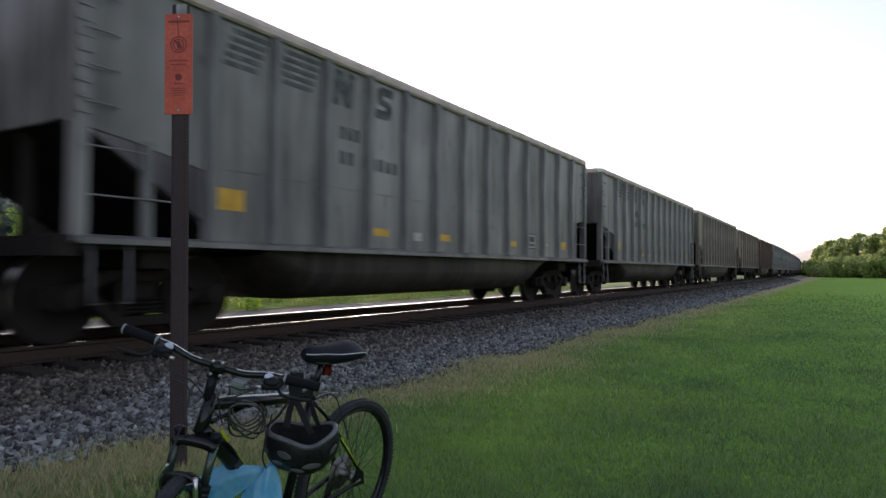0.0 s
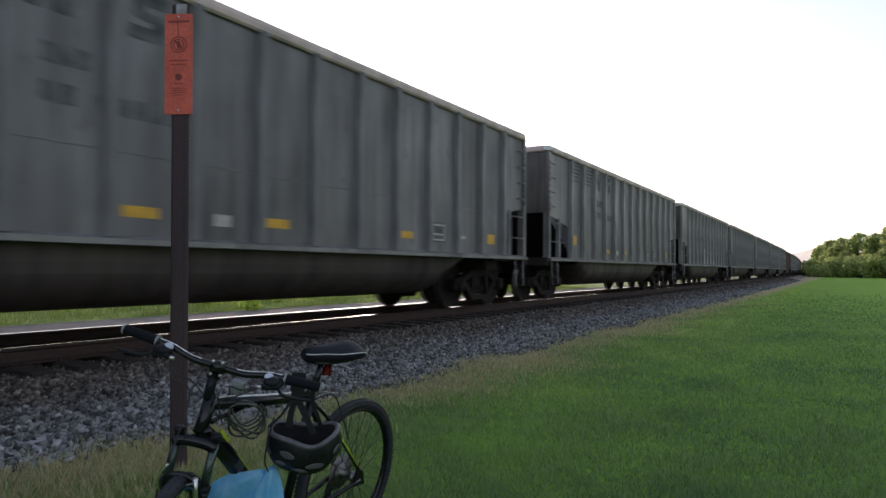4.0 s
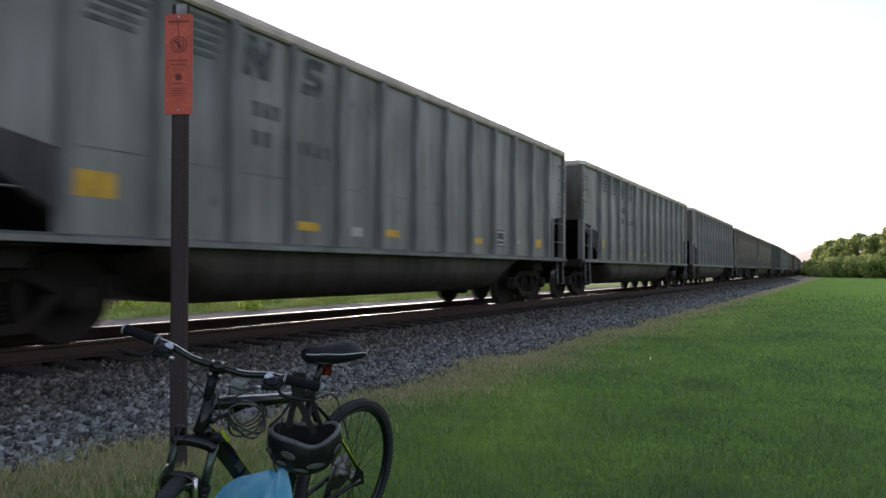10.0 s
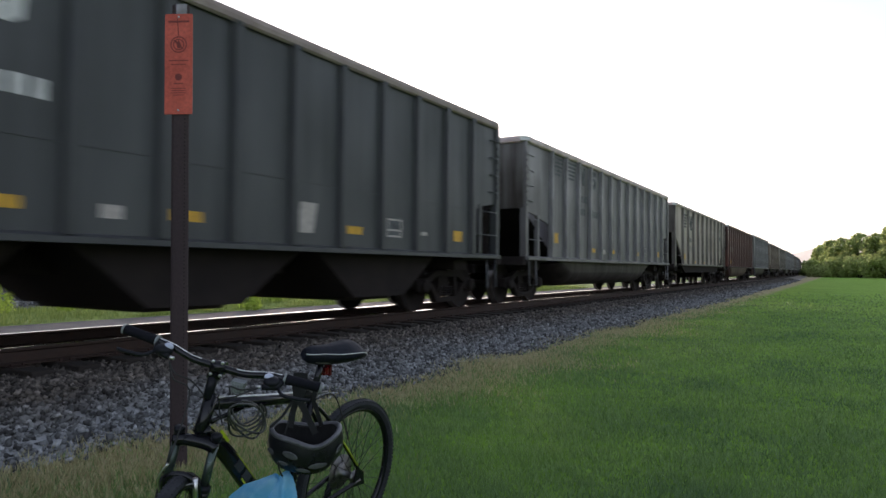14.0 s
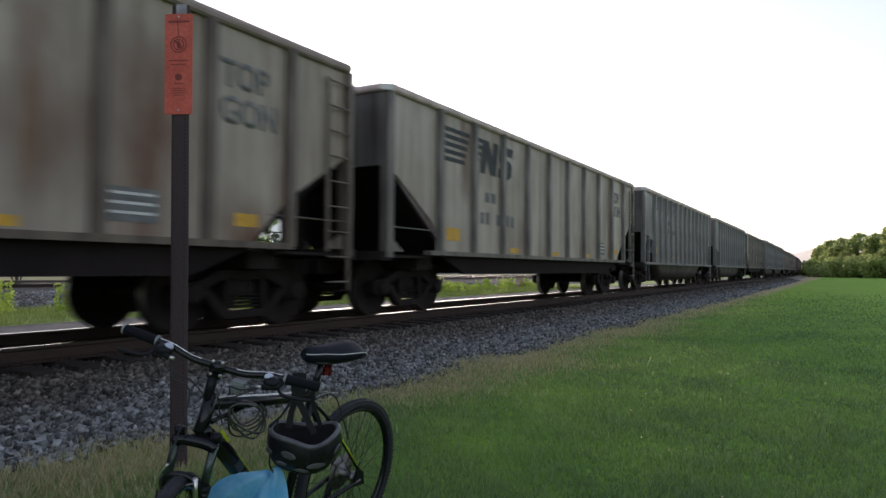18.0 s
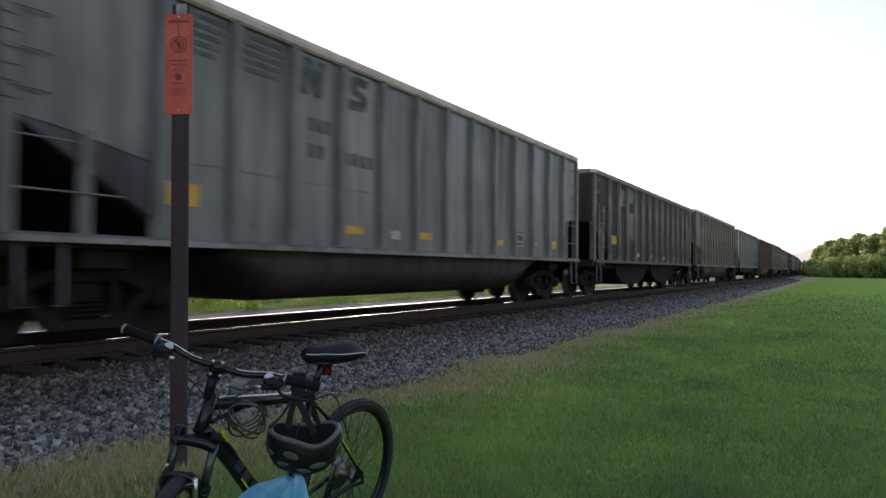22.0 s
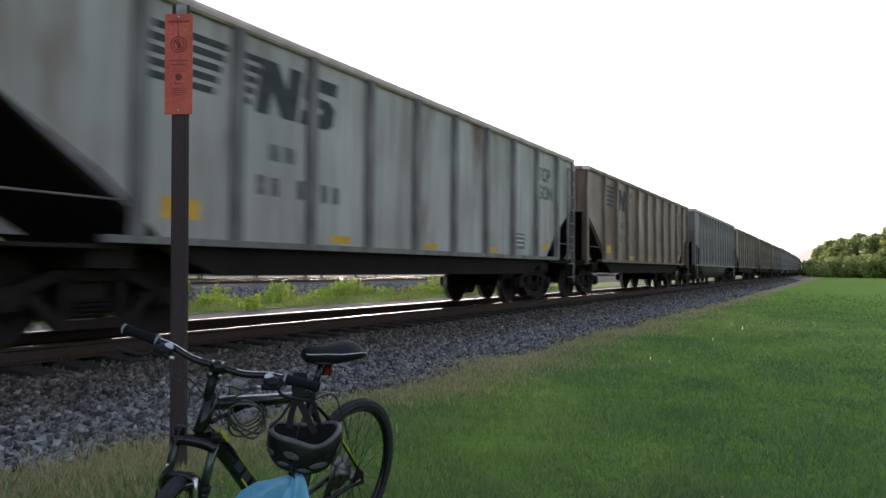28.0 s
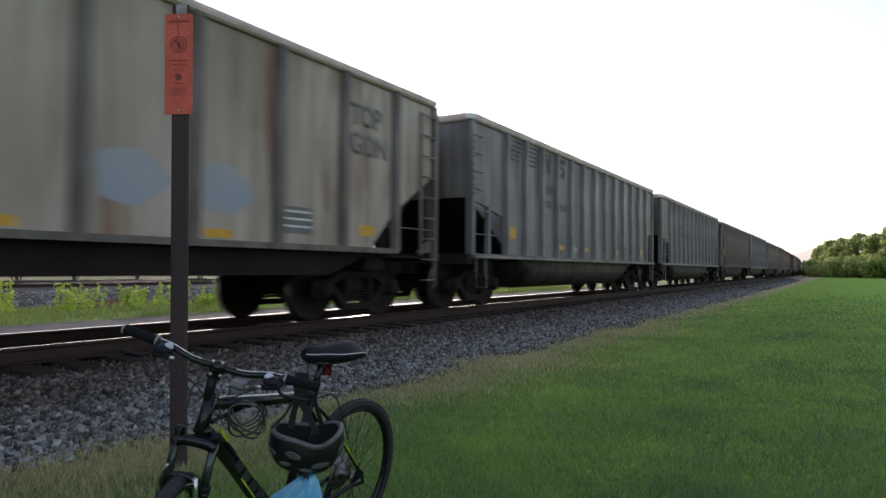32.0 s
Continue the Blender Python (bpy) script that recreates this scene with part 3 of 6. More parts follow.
        decal("stencil", w, PALE, 4.38, 4.58, 1.4, 1.46, "small white stencil")
        decal("stencil", w, INK_GREY, 3.34, 3.8, 1.3, 1.66, "dark panel")
        bm = bmesh.new()
        for a in (3.36, 3.75):
            box(bm, 1.582, 1.586, a, a + 0.03, 1.33, 1.63)
        for b in (1.33, 1.43, 1.6):
            box(bm, 1.582, 1.586, 3.36, 3.78, b, b + 0.03)
        part("stencil", bm, PALE, w, "white outlined panel")
    elif mark == "block":
        # the oxide wagons: a pale arch over two bars, and three pairs of number bars
        bm = bmesh.new()
        pts = [(-6.78 + 0.34 * math.cos(t), 3.16 + 0.3 * math.sin(t)) for t in [i * math.pi / 10 for i in range(-1, 12)]]
        prism(bm, pts + [(-6.78 + 0.16 * math.cos(t), 3.16 + 0.13 * math.sin(t)) for t in [i * math.pi / 6 for i in range(6, -1, -1)]], "x", 1.577, 1.582)
        for z in (2.82, 2.97):
            prism(bm, [(-7.15, z), (-6.6, z), (-6.6, z + 0.09), (-7.15, z + 0.09)], "x", 1.577, 1.582)
        part("round_mark", bm, PALE, w, "pale arch over two bars")
        for y in (-5.04, -4.15):
            decal("stencil", w, PALE, y + 0.02, y + 0.5, 1.36, 1.41)
            decal("stencil", w, PALE, y, y + 0.5, 1.5, 1.54)
        decal("stencil", w, PALE, -7.1, -6.62, 3.56, 3.64, "row of small pale print")
        lettering("stencil", w, PALE, -5.03, 2.72, 2, 0.26, 0.2, 0.3, "pale stencil bars", rng)
        decal("stencil", w, PALE, 0.1, 0.8, 3.25, 3.6, "faded pale panel")
        decal("stencil", w, PALE, 3.35, 3.6, 1.25, 1.6, "small white panel")
        decal("stencil", w, TANMARK, 0.25, 0.7, 1.25, 1.6, "tan patch panel")
        reflectors(w, [(-5.5, 1.28, 0.5, 0.24), (-2.95, 1.22, 0.4, 0.1), (0.48, 1.16, 0.42, 0.08), (3.48, 1.62, 0.25, 0.08), (5.45, 1.35, 0.24, 0.25)])
    elif mark == "patch":
        for a, b, c, d in ((-3.68, -3.42, 1.95, 2.85), (-3.36, -2.92, 1.85, 2.8), (-3.6, -2.95, 3.15, 3.6), (-4.7, -4.1, 2.95, 3.5)):
            decal("faded_patch", w, PATCH, a, b, c, d, "faded grey paint patch", slant=0.04)
        # a short ladder at each end of the side
        for y in (-7.05, 6.6):
            bm = bmesh.new()
            for a in (y, y + 0.42):
                box(bm, 1.64, 1.67, a - 0.03, a + 0.03, 0.95, 2.75)
            for i in range(5):
                tube(bm, [(1.66, y, 1.15 + i * 0.36), (1.66, y + 0.42, 1.15 + i * 0.36)], 0.014, 6)
            part("ladder", bm, rib_paint, w, "pale steel ladder at the end of the side")
        reflectors(w, [(-5.25, 1.65, 0.5, 0.27), (-2.35, 1.28, 0.45, 0.15), (-0.5, 1.27, 0.42, 0.15), (1.7, 1.26, 0.4, 0.14), (3.7, 1.25, 0.36, 0.13), (5.6, 1.32, 0.3, 0.18)])
    else:
        lettering("stencil", w, PATCHBLUE, -4.64, 1.98, 3, 0.2, 0.14, 0.28, "pale stencil bars", rng)
        lettering("stencil", w, PATCHBLUE, -3.76, 1.9, 3, 0.2, 0.14, 0.28, "pale stencil bars", rng)
        reflectors(w, [(-5.85, 1.75, 0.42, 0.55), (-2.42, 1.38, 0.5, 0.16), (-0.36, 1.36, 0.42, 0.15), (2.77, 1.36, 0.38, 0.15), (5.9, 1.5, 0.3, 0.18)])
    return w


BRIGHT = surface("bright_stencil", (0.78, 0.77, 0.76), (0.6, 0.59, 0.58), 9, 0.7, bump=0.05)
TANMARK = surface("tan_patch", (0.28, 0.2, 0.13), (0.2, 0.14, 0.09), 6, 0.8)
PATCH = surface("faded_patch", (0.32, 0.305, 0.285), (0.16, 0.15, 0.14), 3, 0.85)


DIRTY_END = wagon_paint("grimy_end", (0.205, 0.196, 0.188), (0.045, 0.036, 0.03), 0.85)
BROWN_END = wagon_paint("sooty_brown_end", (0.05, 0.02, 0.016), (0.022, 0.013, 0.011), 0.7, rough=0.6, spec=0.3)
PATCHBLUE = surface("faded_blue_stencil", (0.3, 0.34, 0.38), (0.14, 0.16, 0.18), 5, 0.8, bump=0.05)


def stencil_word(w, word, y, z, high, mat=None, wide=0.86, weight=0.012):
    """A painted word on the near side, read from beside the track."""
    curve = bpy.data.curves.new("stencil_word", "FONT")
    curve.body, curve.size, curve.offset = word, high, weight
    flat = new("stencil_word", curve)
    me = bpy.data.meshes.new_from_object(flat)
    bpy.data.objects.remove(flat)
    bm = bmesh.new()
    bm.from_mesh(me)
    side = bmesh.ops.extrude_face_region(bm, geom=bm.faces[:])["geom"]
    for v in side:
        if isinstance(v, bmesh.types.BMVert):
            v.co.z += 0.004
    for v in bm.verts:
        v.co = Vector((1.577 + v.co.z, y + v.co.x * wide, z + v.co.y))
    part("stencil_word", bm, mat or FADED, w, ("pale stencilled number " if word.isdigit() else "faded stencilled word ") + word)


def flat_gondola(paint, top, label, rim, seed, blue=False):
    """A white-sided wagon with a deep straight sill and sheets that slope in at both ends."""
    rng = random.Random(seed)
    w = thing("coal_wagon", label, "railway wagon", "wagons of the train")
    rib_paint = ribs_of(paint)
    side = [(-HALF, top - 0.03), (-HALF, 2.52), (-6.05, 1.72), (-5.5, 1.18), (-5.46, 1.1), (5.46, 1.1), (5.5, 1.18), (6.05, 1.72), (HALF, 2.52), (HALF, top - 0.03)]
    bm = bmesh.new()
    plate(bm, side, 1.55, 0.05)
    sheet = part("side_sheet", bm, paint, w)
    again(sheet, w, pose(0, 0, 0, 0, 0, 180))
    bm = bmesh.new()
    box(bm, -1.55, 1.55, HALF - 0.03, HALF + 0.03, 2.5, top - 0.03)
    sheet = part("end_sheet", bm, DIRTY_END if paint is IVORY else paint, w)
    again(sheet, w, pose(0, 0, 0, 0, 0, 180))
    bm = bmesh.new()
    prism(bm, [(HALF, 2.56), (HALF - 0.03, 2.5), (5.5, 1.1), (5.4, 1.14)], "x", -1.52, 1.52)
    sheet = part("slope_sheet", bm, SLOPEBLACK, w, "black sloping end sheet over the bogie")
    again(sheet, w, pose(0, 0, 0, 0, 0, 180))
    for x in (-0.5, 0.5):
        bm = bmesh.new()
        prism(bm, [(7.25, 1.06), (7.05, 1.06), (7.05, 2.25), (7.25, 2.42)], "x", x - 0.05, x + 0.05)
        brace = part("end_brace", bm, UNDER, w)
        again(brace, w, pose(0, 0, 0, 0, 0, 180))
    bm = bmesh.new()
    box(bm, -1.52, 1.52, -5.5, 5.5, 1.06, 1.12)
    part("floor", bm, UNDER, w)
    chord(w, rim, top, 0.13)
    bm = bmesh.new()
    prism(bm, [(-0.085, 1.575), (0.085, 1.575), (0.06, 1.67), (-0.06, 1.67)], "z", 1.1, top - 0.12)
    for v in bm.verts:
        v.co = Vector((v.co.y, v.co.x, v.co.z))
    first = part("rib", bm, rib_paint, w, m=pose(0, -5.75, 0))
    for i in range(10):
        y = -5.75 + i * 11.81 / 9
        if i:
            again(first, w, pose(0, y, 0))
        again(first, w, pose(0, y, 0, 0, 0, 180))
    bm = bmesh.new()
    for s in (-1, 1):
        box(bm, s * 1.58 - 0.08, s * 1.58 + 0.08, -6.1, 6.1, 1.06, 1.14)
    part("side_sill", bm, rib_paint, w)
    bm = bmesh.new()
    for s in (-1, 1):
        prism(bm, [(-6.1, 1.06), (-5.5, 1.06), (-4.6, 0.72), (4.6, 0.72), (5.5, 1.06), (6.1, 1.06), (6.1, 1.055), (-6.1, 1.055)][:6], "x", s * 1.45 - 0.05, s * 1.45 + 0.05)
    box(bm, -1.45, 1.45, -4.6, 4.6, 0.9, 1.05)
    part("deep_sill", bm, SILLGREY, w, "dark deep sill under the side")
    bm = bmesh.new()
    box(bm, -1.58, 1.58, 7.15, 7.5, 0.95, 1.1)
    box(bm, -1.5, 1.5, 5.9, 7.2, 1.0, 1.04)
    e = part("end_platform", bm, UNDER, w)
    again(e, w, pose(0, 0, 0, 0, 0, 180))
    # corner posts; ladders stand at the trailing corner
    bm = bmesh.new()
    box(bm, 1.46, 1.62, 7.2, 7.37, 1.0, top - 0.12)
    prism(bm, [(6.85, 1.1), (7.2, 1.1), (7.2, 1.32)], "x", 1.5, 1.58)
    c = part("corner_post", bm, rib_paint, w)
    mirror = c.data.copy()
    mirror.transform(Matrix.Diagonal((1, -1, 1, 1)))
    mirror.flip_normals()
    a = new("corner_post", mirror)
    a.parent = w
    flip = Matrix.Rotation(math.pi, 4, "Z")
    again(c, w, flip.copy())
    again(a, w, flip.copy())
    bm = bmesh.new()
    for y in (6.78, 7.24):
        box(bm, 1.62, 1.66, y - 0.025, y + 0.025, 0.5 if y > 7 else 1.05, top - 0.3)
    for i in range(9):
        z = 0.62 + i * 0.36
        tube(bm, [(1.65, 6.78, z), (1.65, 7.24, z)], 0.014, 6)
    lad = part("ladder", bm, rib_paint, w, "steel ladder on the corner")
    for s in (-1, 1):
        bm = bmesh.new()
        tube(bm, [(1.56, s * 5.6, 1.5), (1.6, s * 7.25, 1.5)], 0.014, 6)
        again(part("hand_rail", bm, rib_paint, w), w, flip.copy())
    again(lad, w, flip.copy())
    underframe(w, 5.85)
    bogie_of(w, 5.85)
    marks(w, INK, ((-5.58, -4.58), (-4.36, -4.02)), -4.14, -3.36, 2.78, 0.7, 1.36)
    lettering("stencil", w, FADED, -3.9, 2.2, 2, 0.28, 0.2, 0.22, "faded stencil bars", rng)
    lettering("stencil", w, FADED, -4.1, 1.74, 7, 0.24, 0.15, 0.26, "faded stencil bars", rng)
    for z, word in ((3.0, "TOP"), (2.56, "GON")):
        stencil_word(w, word, 4.92, z, 0.46)
    decal("stencil", w, FADED, 3.52, 4.12, 1.28, 1.64, "dark panel with white lines")
    for z in (1.36, 1.46, 1.56):
        decal("stencil", w, BRIGHT, 3.56, 4.08, z, z + 0.03, x=1.582)
    reflectors(w, [(-5.2, 1.35, 0.5, 0.24), (-2.45, 1.18, 0.45, 0.11), (0.05, 1.17, 0.42, 0.1), (2.5, 1.17, 0.42, 0.1), (5.35, 1.32, 0.36, 0.16)])
    if blue:
        for y in (1.35, 2.55):
            bm = bmesh.new()
            pts = [(y + 0.42 * math.cos(t) * (1 + 0.2 * math.sin(3 * t + y)), 1.75 + 0.3 * math.sin(t)) for t in [i * math.pi / 7 for i in range(14)]]
            prism(bm, pts, "x", 1.577, 1.581)
            part("paint_patch", bm, BLUE, w, "pale blue paint patch")
    return w


FADED = surface("faded_stencil", (0.13, 0.13, 0.13), (0.22, 0.22, 0.22), 9, 0.8, bump=0.05)
BLUE = surface("pale_blue_patch", (0.31, 0.36, 0.44), (0.38, 0.4, 0.43), 3, 0.7, bump=0.05)
INK_GREY = surface("worn_grey_stencil", (0.055, 0.058, 0.062), (0.15, 0.155, 0.16), 7, 0.8, bump=0.05)
RIM = surface("pale_rim", (0.74, 0.59, 0.565), (0.5, 0.4, 0.385), 3, 0.6, bump=0.2)
SILLPALE = surface("worn_sill", (0.1, 0.092, 0.085), (0.16, 0.148, 0.138), 2, 0.75, bump=0.2)
SILLGREY = surface("sooty_sill", (0.016, 0.0115, 0.012), (0.028, 0.021, 0.021), 1.5, 0.8, bump=0.2, spec=0.15)
RIM_DARK = surface("dark_rim", (0.3, 0.23, 0.215), (0.42, 0.335, 0.315), 3, 0.7, bump=0.2)
SILLRED = surface("dark_red_sill", (0.035, 0.018, 0.018), (0.06, 0.03, 0.028), 2, 0.75, bump=0.2)
# side paint with its grime, darkened for the shade under the body
SHADETUB = wagon_paint("sooty_tub", (0.07, 0.055, 0.051), (0.02, 0.0155, 0.0145), 0.65, rough=0.5, spec=0.4)
RIM_RED = surface("brown_rim", (0.2, 0.12, 0.1), (0.13, 0.075, 0.06), 3, 0.7, bump=0.2)
TANTUB = wagon_paint("tan_tub", (0.13, 0.08, 0.062), (0.03, 0.02, 0.017), 0.6, rough=0.5, spec=0.4)


def build_wagon(kind):
    if kind == "A":
        return gondola("grey", GREY, 3.94, "grey weathered coal wagon with ribbed sides and rounded belly", RIM, INK_GREY, 3, tub_paint=SHADETUB)
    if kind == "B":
        return gondola("beige", BEIGE, 3.94, "dusty beige coal wagon with ribbed sides and rounded belly", RIM, INK_GREY, 4, tub_paint=SHADETUB)
    if kind == "R":
        return gondola("oxide", OXIDE, 3.84, "oxide red coal wagon with pale lettering bars", RIM_RED, PALE, 5, tub_paint=TANTUB, sill_paint=SILLRED, mark="block")
    if kind == "D":
        return gondola("dark", DARK, 3.84, "dark brown hopper wagon with two rounded bays", RIM_DARK, PALE, 6, "bays", mark="patch", sill_paint=SILLPALE, tub_paint=SILLGREY)
    if kind == "G":
        return gondola("sooty", DARK, 3.88, "sooty dark coal wagon with pale worn ribs", RIM_DARK, PALE, 7, mark="numbers")
    if kind == "K":
        return gondola("black", BLACK, 3.94, "black hopper wagon with white striped mark and chutes", RIM_DARK, BRIGHT, 8, "chutes")
    if kind == "T":
        return flat_gondola(IVORY, 3.84, "white weathered coal wagon with black sloping ends", RIM, 9)
    if kind == "S":
        return flat_gondola(WHITE, 3.84, "pale grey-white coal wagon with black sloping ends", RIM, 10)
    if kind == "I":
        return flat_gondola(IVORY, 3.84, "dirty ivory coal wagon with pale blue paint patches", RIM, 13, True)
    if kind == "U":
        return flat_gondola(RUSTED, 3.84, "dirty white coal wagon streaked with rust", RIM_DARK, 11)
    return flat_gondola(TAN, 3.84, "brown stained coal wagon with black sloping ends", RIM_DARK, 12)


# The order of the wagons, from two that have passed at the start
ORDER = "AA" "AABURAAA" "AAAARAAA" "DGKATRAU" "TAATAADB" "SRBDRSVA" "UUIAAGAG" "BGRDBRGBDGB"
TRAIN, made = [], {}
for k, kind in enumerate(ORDER, -2):
    if kind in made:
        w = copy_thing(made[kind], Matrix())
    else:
        w = made[kind] = build_wagon(kind)
    TRAIN.append((k, w))

# numbers on the red wagons: read where they can be, bars on the others
NUMBERS = {4: ("50", "79", "47"), 12: ("50", "76", "56"), 33: ("50", "75", "28")}
for k, w in TRAIN:
    if ORDER[k + 2] != "R":
        continue
    for i, y in enumerate((-6.12, -5.06, -4.17)):
        if k in NUMBERS:
            stencil_word(w, NUMBERS[k][i], y, 2.02, 0.47, PALE, 0.98, 0.006)
        else:
            lettering("stencil", w, PALE, y + 0.04, 2.05, 2, 0.33, 0.22, 0.36, "pale stencil bars", random.Random(k))

# one white wagon has painted-over patches
patched = dict(TRAIN)[32]
patched["label"] = "pale grey-white coal wagon with brown painted-over patches"
for a, b, c, d in ((-5.2, -4.7, 2.06, 2.3), (-5.05, -4.62, 1.72, 1.98)):
    decal("worn_patch", patched, TANMARK, a, b, c, d, "brown painted-over patch", slant=0.05)
reflectors(patched, [(-4.95, 1.62, 0.7, 0.1)])

# one red wagon carries more yellow markings
marked = dict(TRAIN)[33]
reflectors(marked, [(-4.0, 1.7, 0.44, 0.09), (-4.0, 1.22, 0.44, 0.09), (-5.62, 1.28, 0.16, 0.5)])
for z in (1.36, 1.46, 1.56):
    decal("stencil", marked, PALE, -4.2, -3.8, z, z + 0.05, x=1.583)

# pale painted shapes with dark outlines on one grey wagon
tagged_wagon = dict(TRAIN)[7]
tagged_wagon["label"] = "grey coal wagon with pale spray-painted shapes on its side"
SPRAY = surface("pale_spray_paint", (0.46, 0.445, 0.43), (0.3, 0.29, 0.28), 3, 0.6, bump=0.05)
OUTLINE = surface("dark_spray_paint", (0.06, 0.065, 0.075), (0.09, 0.095, 0.1), 4, 0.6, bump=0.05)
SHAPES_ON_SIDE = [
    [(-1.62, 1.16), (-1.4, 1.16), (-1.42, 2.0), (-1.6, 2.02)],
    [(-1.36, 1.16), (-1.34, 1.84), (-1.14, 2.03), (-0.94, 1.98), (-0.98, 1.62), (-0.76, 1.18)],
    [(-0.68, 1.16), (-0.62, 1.75), (-0.46, 2.0), (-0.26, 1.98), (-0.06, 1.7), (0.04, 1.16)],
    [(0.13, 1.16), (0.16, 1.82), (0.3, 1.96), (0.4, 1.8), (0.42, 1.17)],
    [(0.5, 1.16), (0.5, 1.75), (0.66, 1.98), (0.86, 1.9), (0.96, 1.6), (1.2, 1.17)],
    [(1.75 + 0.25 * math.cos(a), 1.8 + 0.18 * math.sin(a)) for a in [k * math.pi / 7 for k in range(14)]],
    [(1.34, 1.18), (1.7, 1.56), (1.86, 1.54), (2.2, 1.2), (1.76, 1.15)],
    [(2.36, 1.14), (2.4, 1.5), (2.52, 1.5), (2.62, 1.14)],
    [(2.85 + 0.18 * math.cos(a), 1.86 + 0.14 * math.sin(a)) for a in [k * math.pi / 6 for k in range(12)]]]
for i, shape in enumerate(SHAPES_ON_SIDE):
    cy, cz = sum(p[0] for p in shape) / len(shape), sum(p[1] for p in shape) / len(shape)
    for grow, mat, x in ((0.075, OUTLINE, 1.577 + 0.0005 * i), (0.0, SPRAY, 1.583)):
        bm = bmesh.new()
        pts = []
        for y, z in shape:
            d = math.hypot(y - cy, z - cz)
            pts.append((y + (y - cy) / d * grow, max(1.142, z + (z - cz) / d * grow)))
        prism(bm, pts, "x", x, x + 0.004)
        part("spray_paint", bm, mat, tagged_wagon, "pale sprayed shape" if grow == 0 else "dark sprayed outline")

# ---- beyond the track: service path, weeds, two more tracks, wooded ridge ----
GRAVEL = surface("path_gravel", (0.085, 0.08, 0.079), (0.14, 0.132, 0.13), 2.5, 0.9, bump=0.6, fine=70, depth=0.01)
BED = surface("far_bed_gravel", (0.05, 0.046, 0.045), (0.1, 0.093, 0.09), 3.5, 0.95, bump=1.0, fine=14, depth=0.06)
ROUGH_GRASS = surface("rough_grass", (0.17, 0.27, 0.045), (0.3, 0.38, 0.1), 2.2, 0.9, bump=0.8, fine=18, depth=0.03)
bm = bmesh.new()
sweep(bm, [(-6.3, 0.12), (-4.4, 0.17), (-2.7, 0.185)][::-1], YS)
solid("service_path", bm, GRAVEL, "grey gravel service path beside the track", "path", kind="structure")
bm = bmesh.new()
sweep(bm, [(-12.0, 0.06), (-9.0, 0.14), (-6.1, 0.13)][::-1], YS)
solid("grass_verge", bm, ROUGH_GRASS, "bright green grass verge beyond the path", "grass", kind="structure")
bm = bmesh.new()
sweep(bm, [(-33.5, 0.05), (-31.5, 0.27), (-21.0, 0.27), (-19.0, 0.24), (-11.7, 0.05)][::-1], YS)
solid("ballast_bed", bm, BED, "grey stone bed of two further tracks", "ballast", kind="structure")
for centre in (-23.2, -28.8):
    for s in (-1, 1):
        rail_along(centre + s * 0.755, "rusty steel rail of a further track", "rails of the further tracks")


# ---- plants ----
def leaf_material(name, dark, light, through=0.25, patchy=0.0, rough=0.6):
    m, t, b = nodes_of(name)
    geo = t.nodes.new("ShaderNodeNewGeometry")
    colour = mix_of(t, geo.outputs["Random Per Island"], dark, light)
    if patchy:
        broad = ramp_of(t, noise_of(t, 0.55, 5), 0.36, 0.64)
        colour = mix_of(t, 1.0, colour, mix_of(t, broad, (1 - patchy, 1 - patchy * 0.85, 1 - patchy * 0.4), (1 + patchy * 0.5, 1 + patchy * 0.45, 1.0)), "MULTIPLY")
    t.links.new(colour, b.inputs["Base Color"])
    b.inputs["Roughness"].default_value = rough
    tr = t.nodes.new("ShaderNodeBsdfTranslucent")
    t.links.new(colour, tr.inputs["Color"])
    mx = t.nodes.new("ShaderNodeMixShader")
    mx.inputs[0].default_value = through
    t.links.new(b.outputs[0], mx.inputs[1])
    t.links.new(tr.outputs[0], mx.inputs[2])
    t.links.new(mx.outputs[0], t.nodes["Material Output"].inputs["Surface"])
    return m


LEAF = leaf_material("tree_leaves", (0.32, 0.4, 0.14), (0.47, 0.53, 0.22), 0.72)
LEAF_YOUNG = leaf_material("shrub_leaves", (0.22, 0.36, 0.07), (0.46, 0.6, 0.16), 0.6)
# greyed and lightened: distance haze is put into the leaf colour
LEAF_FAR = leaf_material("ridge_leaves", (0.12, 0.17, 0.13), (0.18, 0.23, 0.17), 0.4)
WEED = leaf_material("weed_leaves", (0.3, 0.44, 0.06), (0.56, 0.68, 0.15), 0.55)
STRAW = leaf_material("dead_stalks", (0.22, 0.14, 0.1), (0.36, 0.25, 0.17), 0.3)
BARK = surface("bark", (0.06, 0.05, 0.04), (0.1, 0.085, 0.07), 3, 0.9, bump=0.8, stretch=(1, 1, 0.2))


def soup(name, verts, faces, mat):
    """A mesh from arrays: verts (n, 3), faces (m, 3 or 4)."""
    me = bpy.data.meshes.new(name)
    verts, faces = np.asarray(verts, np.float32), np.asarray(faces, np.int32)
    k = faces.shape[1]
    me.vertices.add(len(verts))
    me.vertices.foreach_set("co", verts.ravel())
    me.loops.add(faces.size)
    me.loops.foreach_set("vertex_index", faces.ravel())
    me.polygons.add(len(faces))
    me.polygons.foreach_set("loop_start", np.arange(0, faces.size, k, dtype=np.int32))
    me.update(calc_edges=True)
    me.validate()
    me.materials.append(mat)
    return me


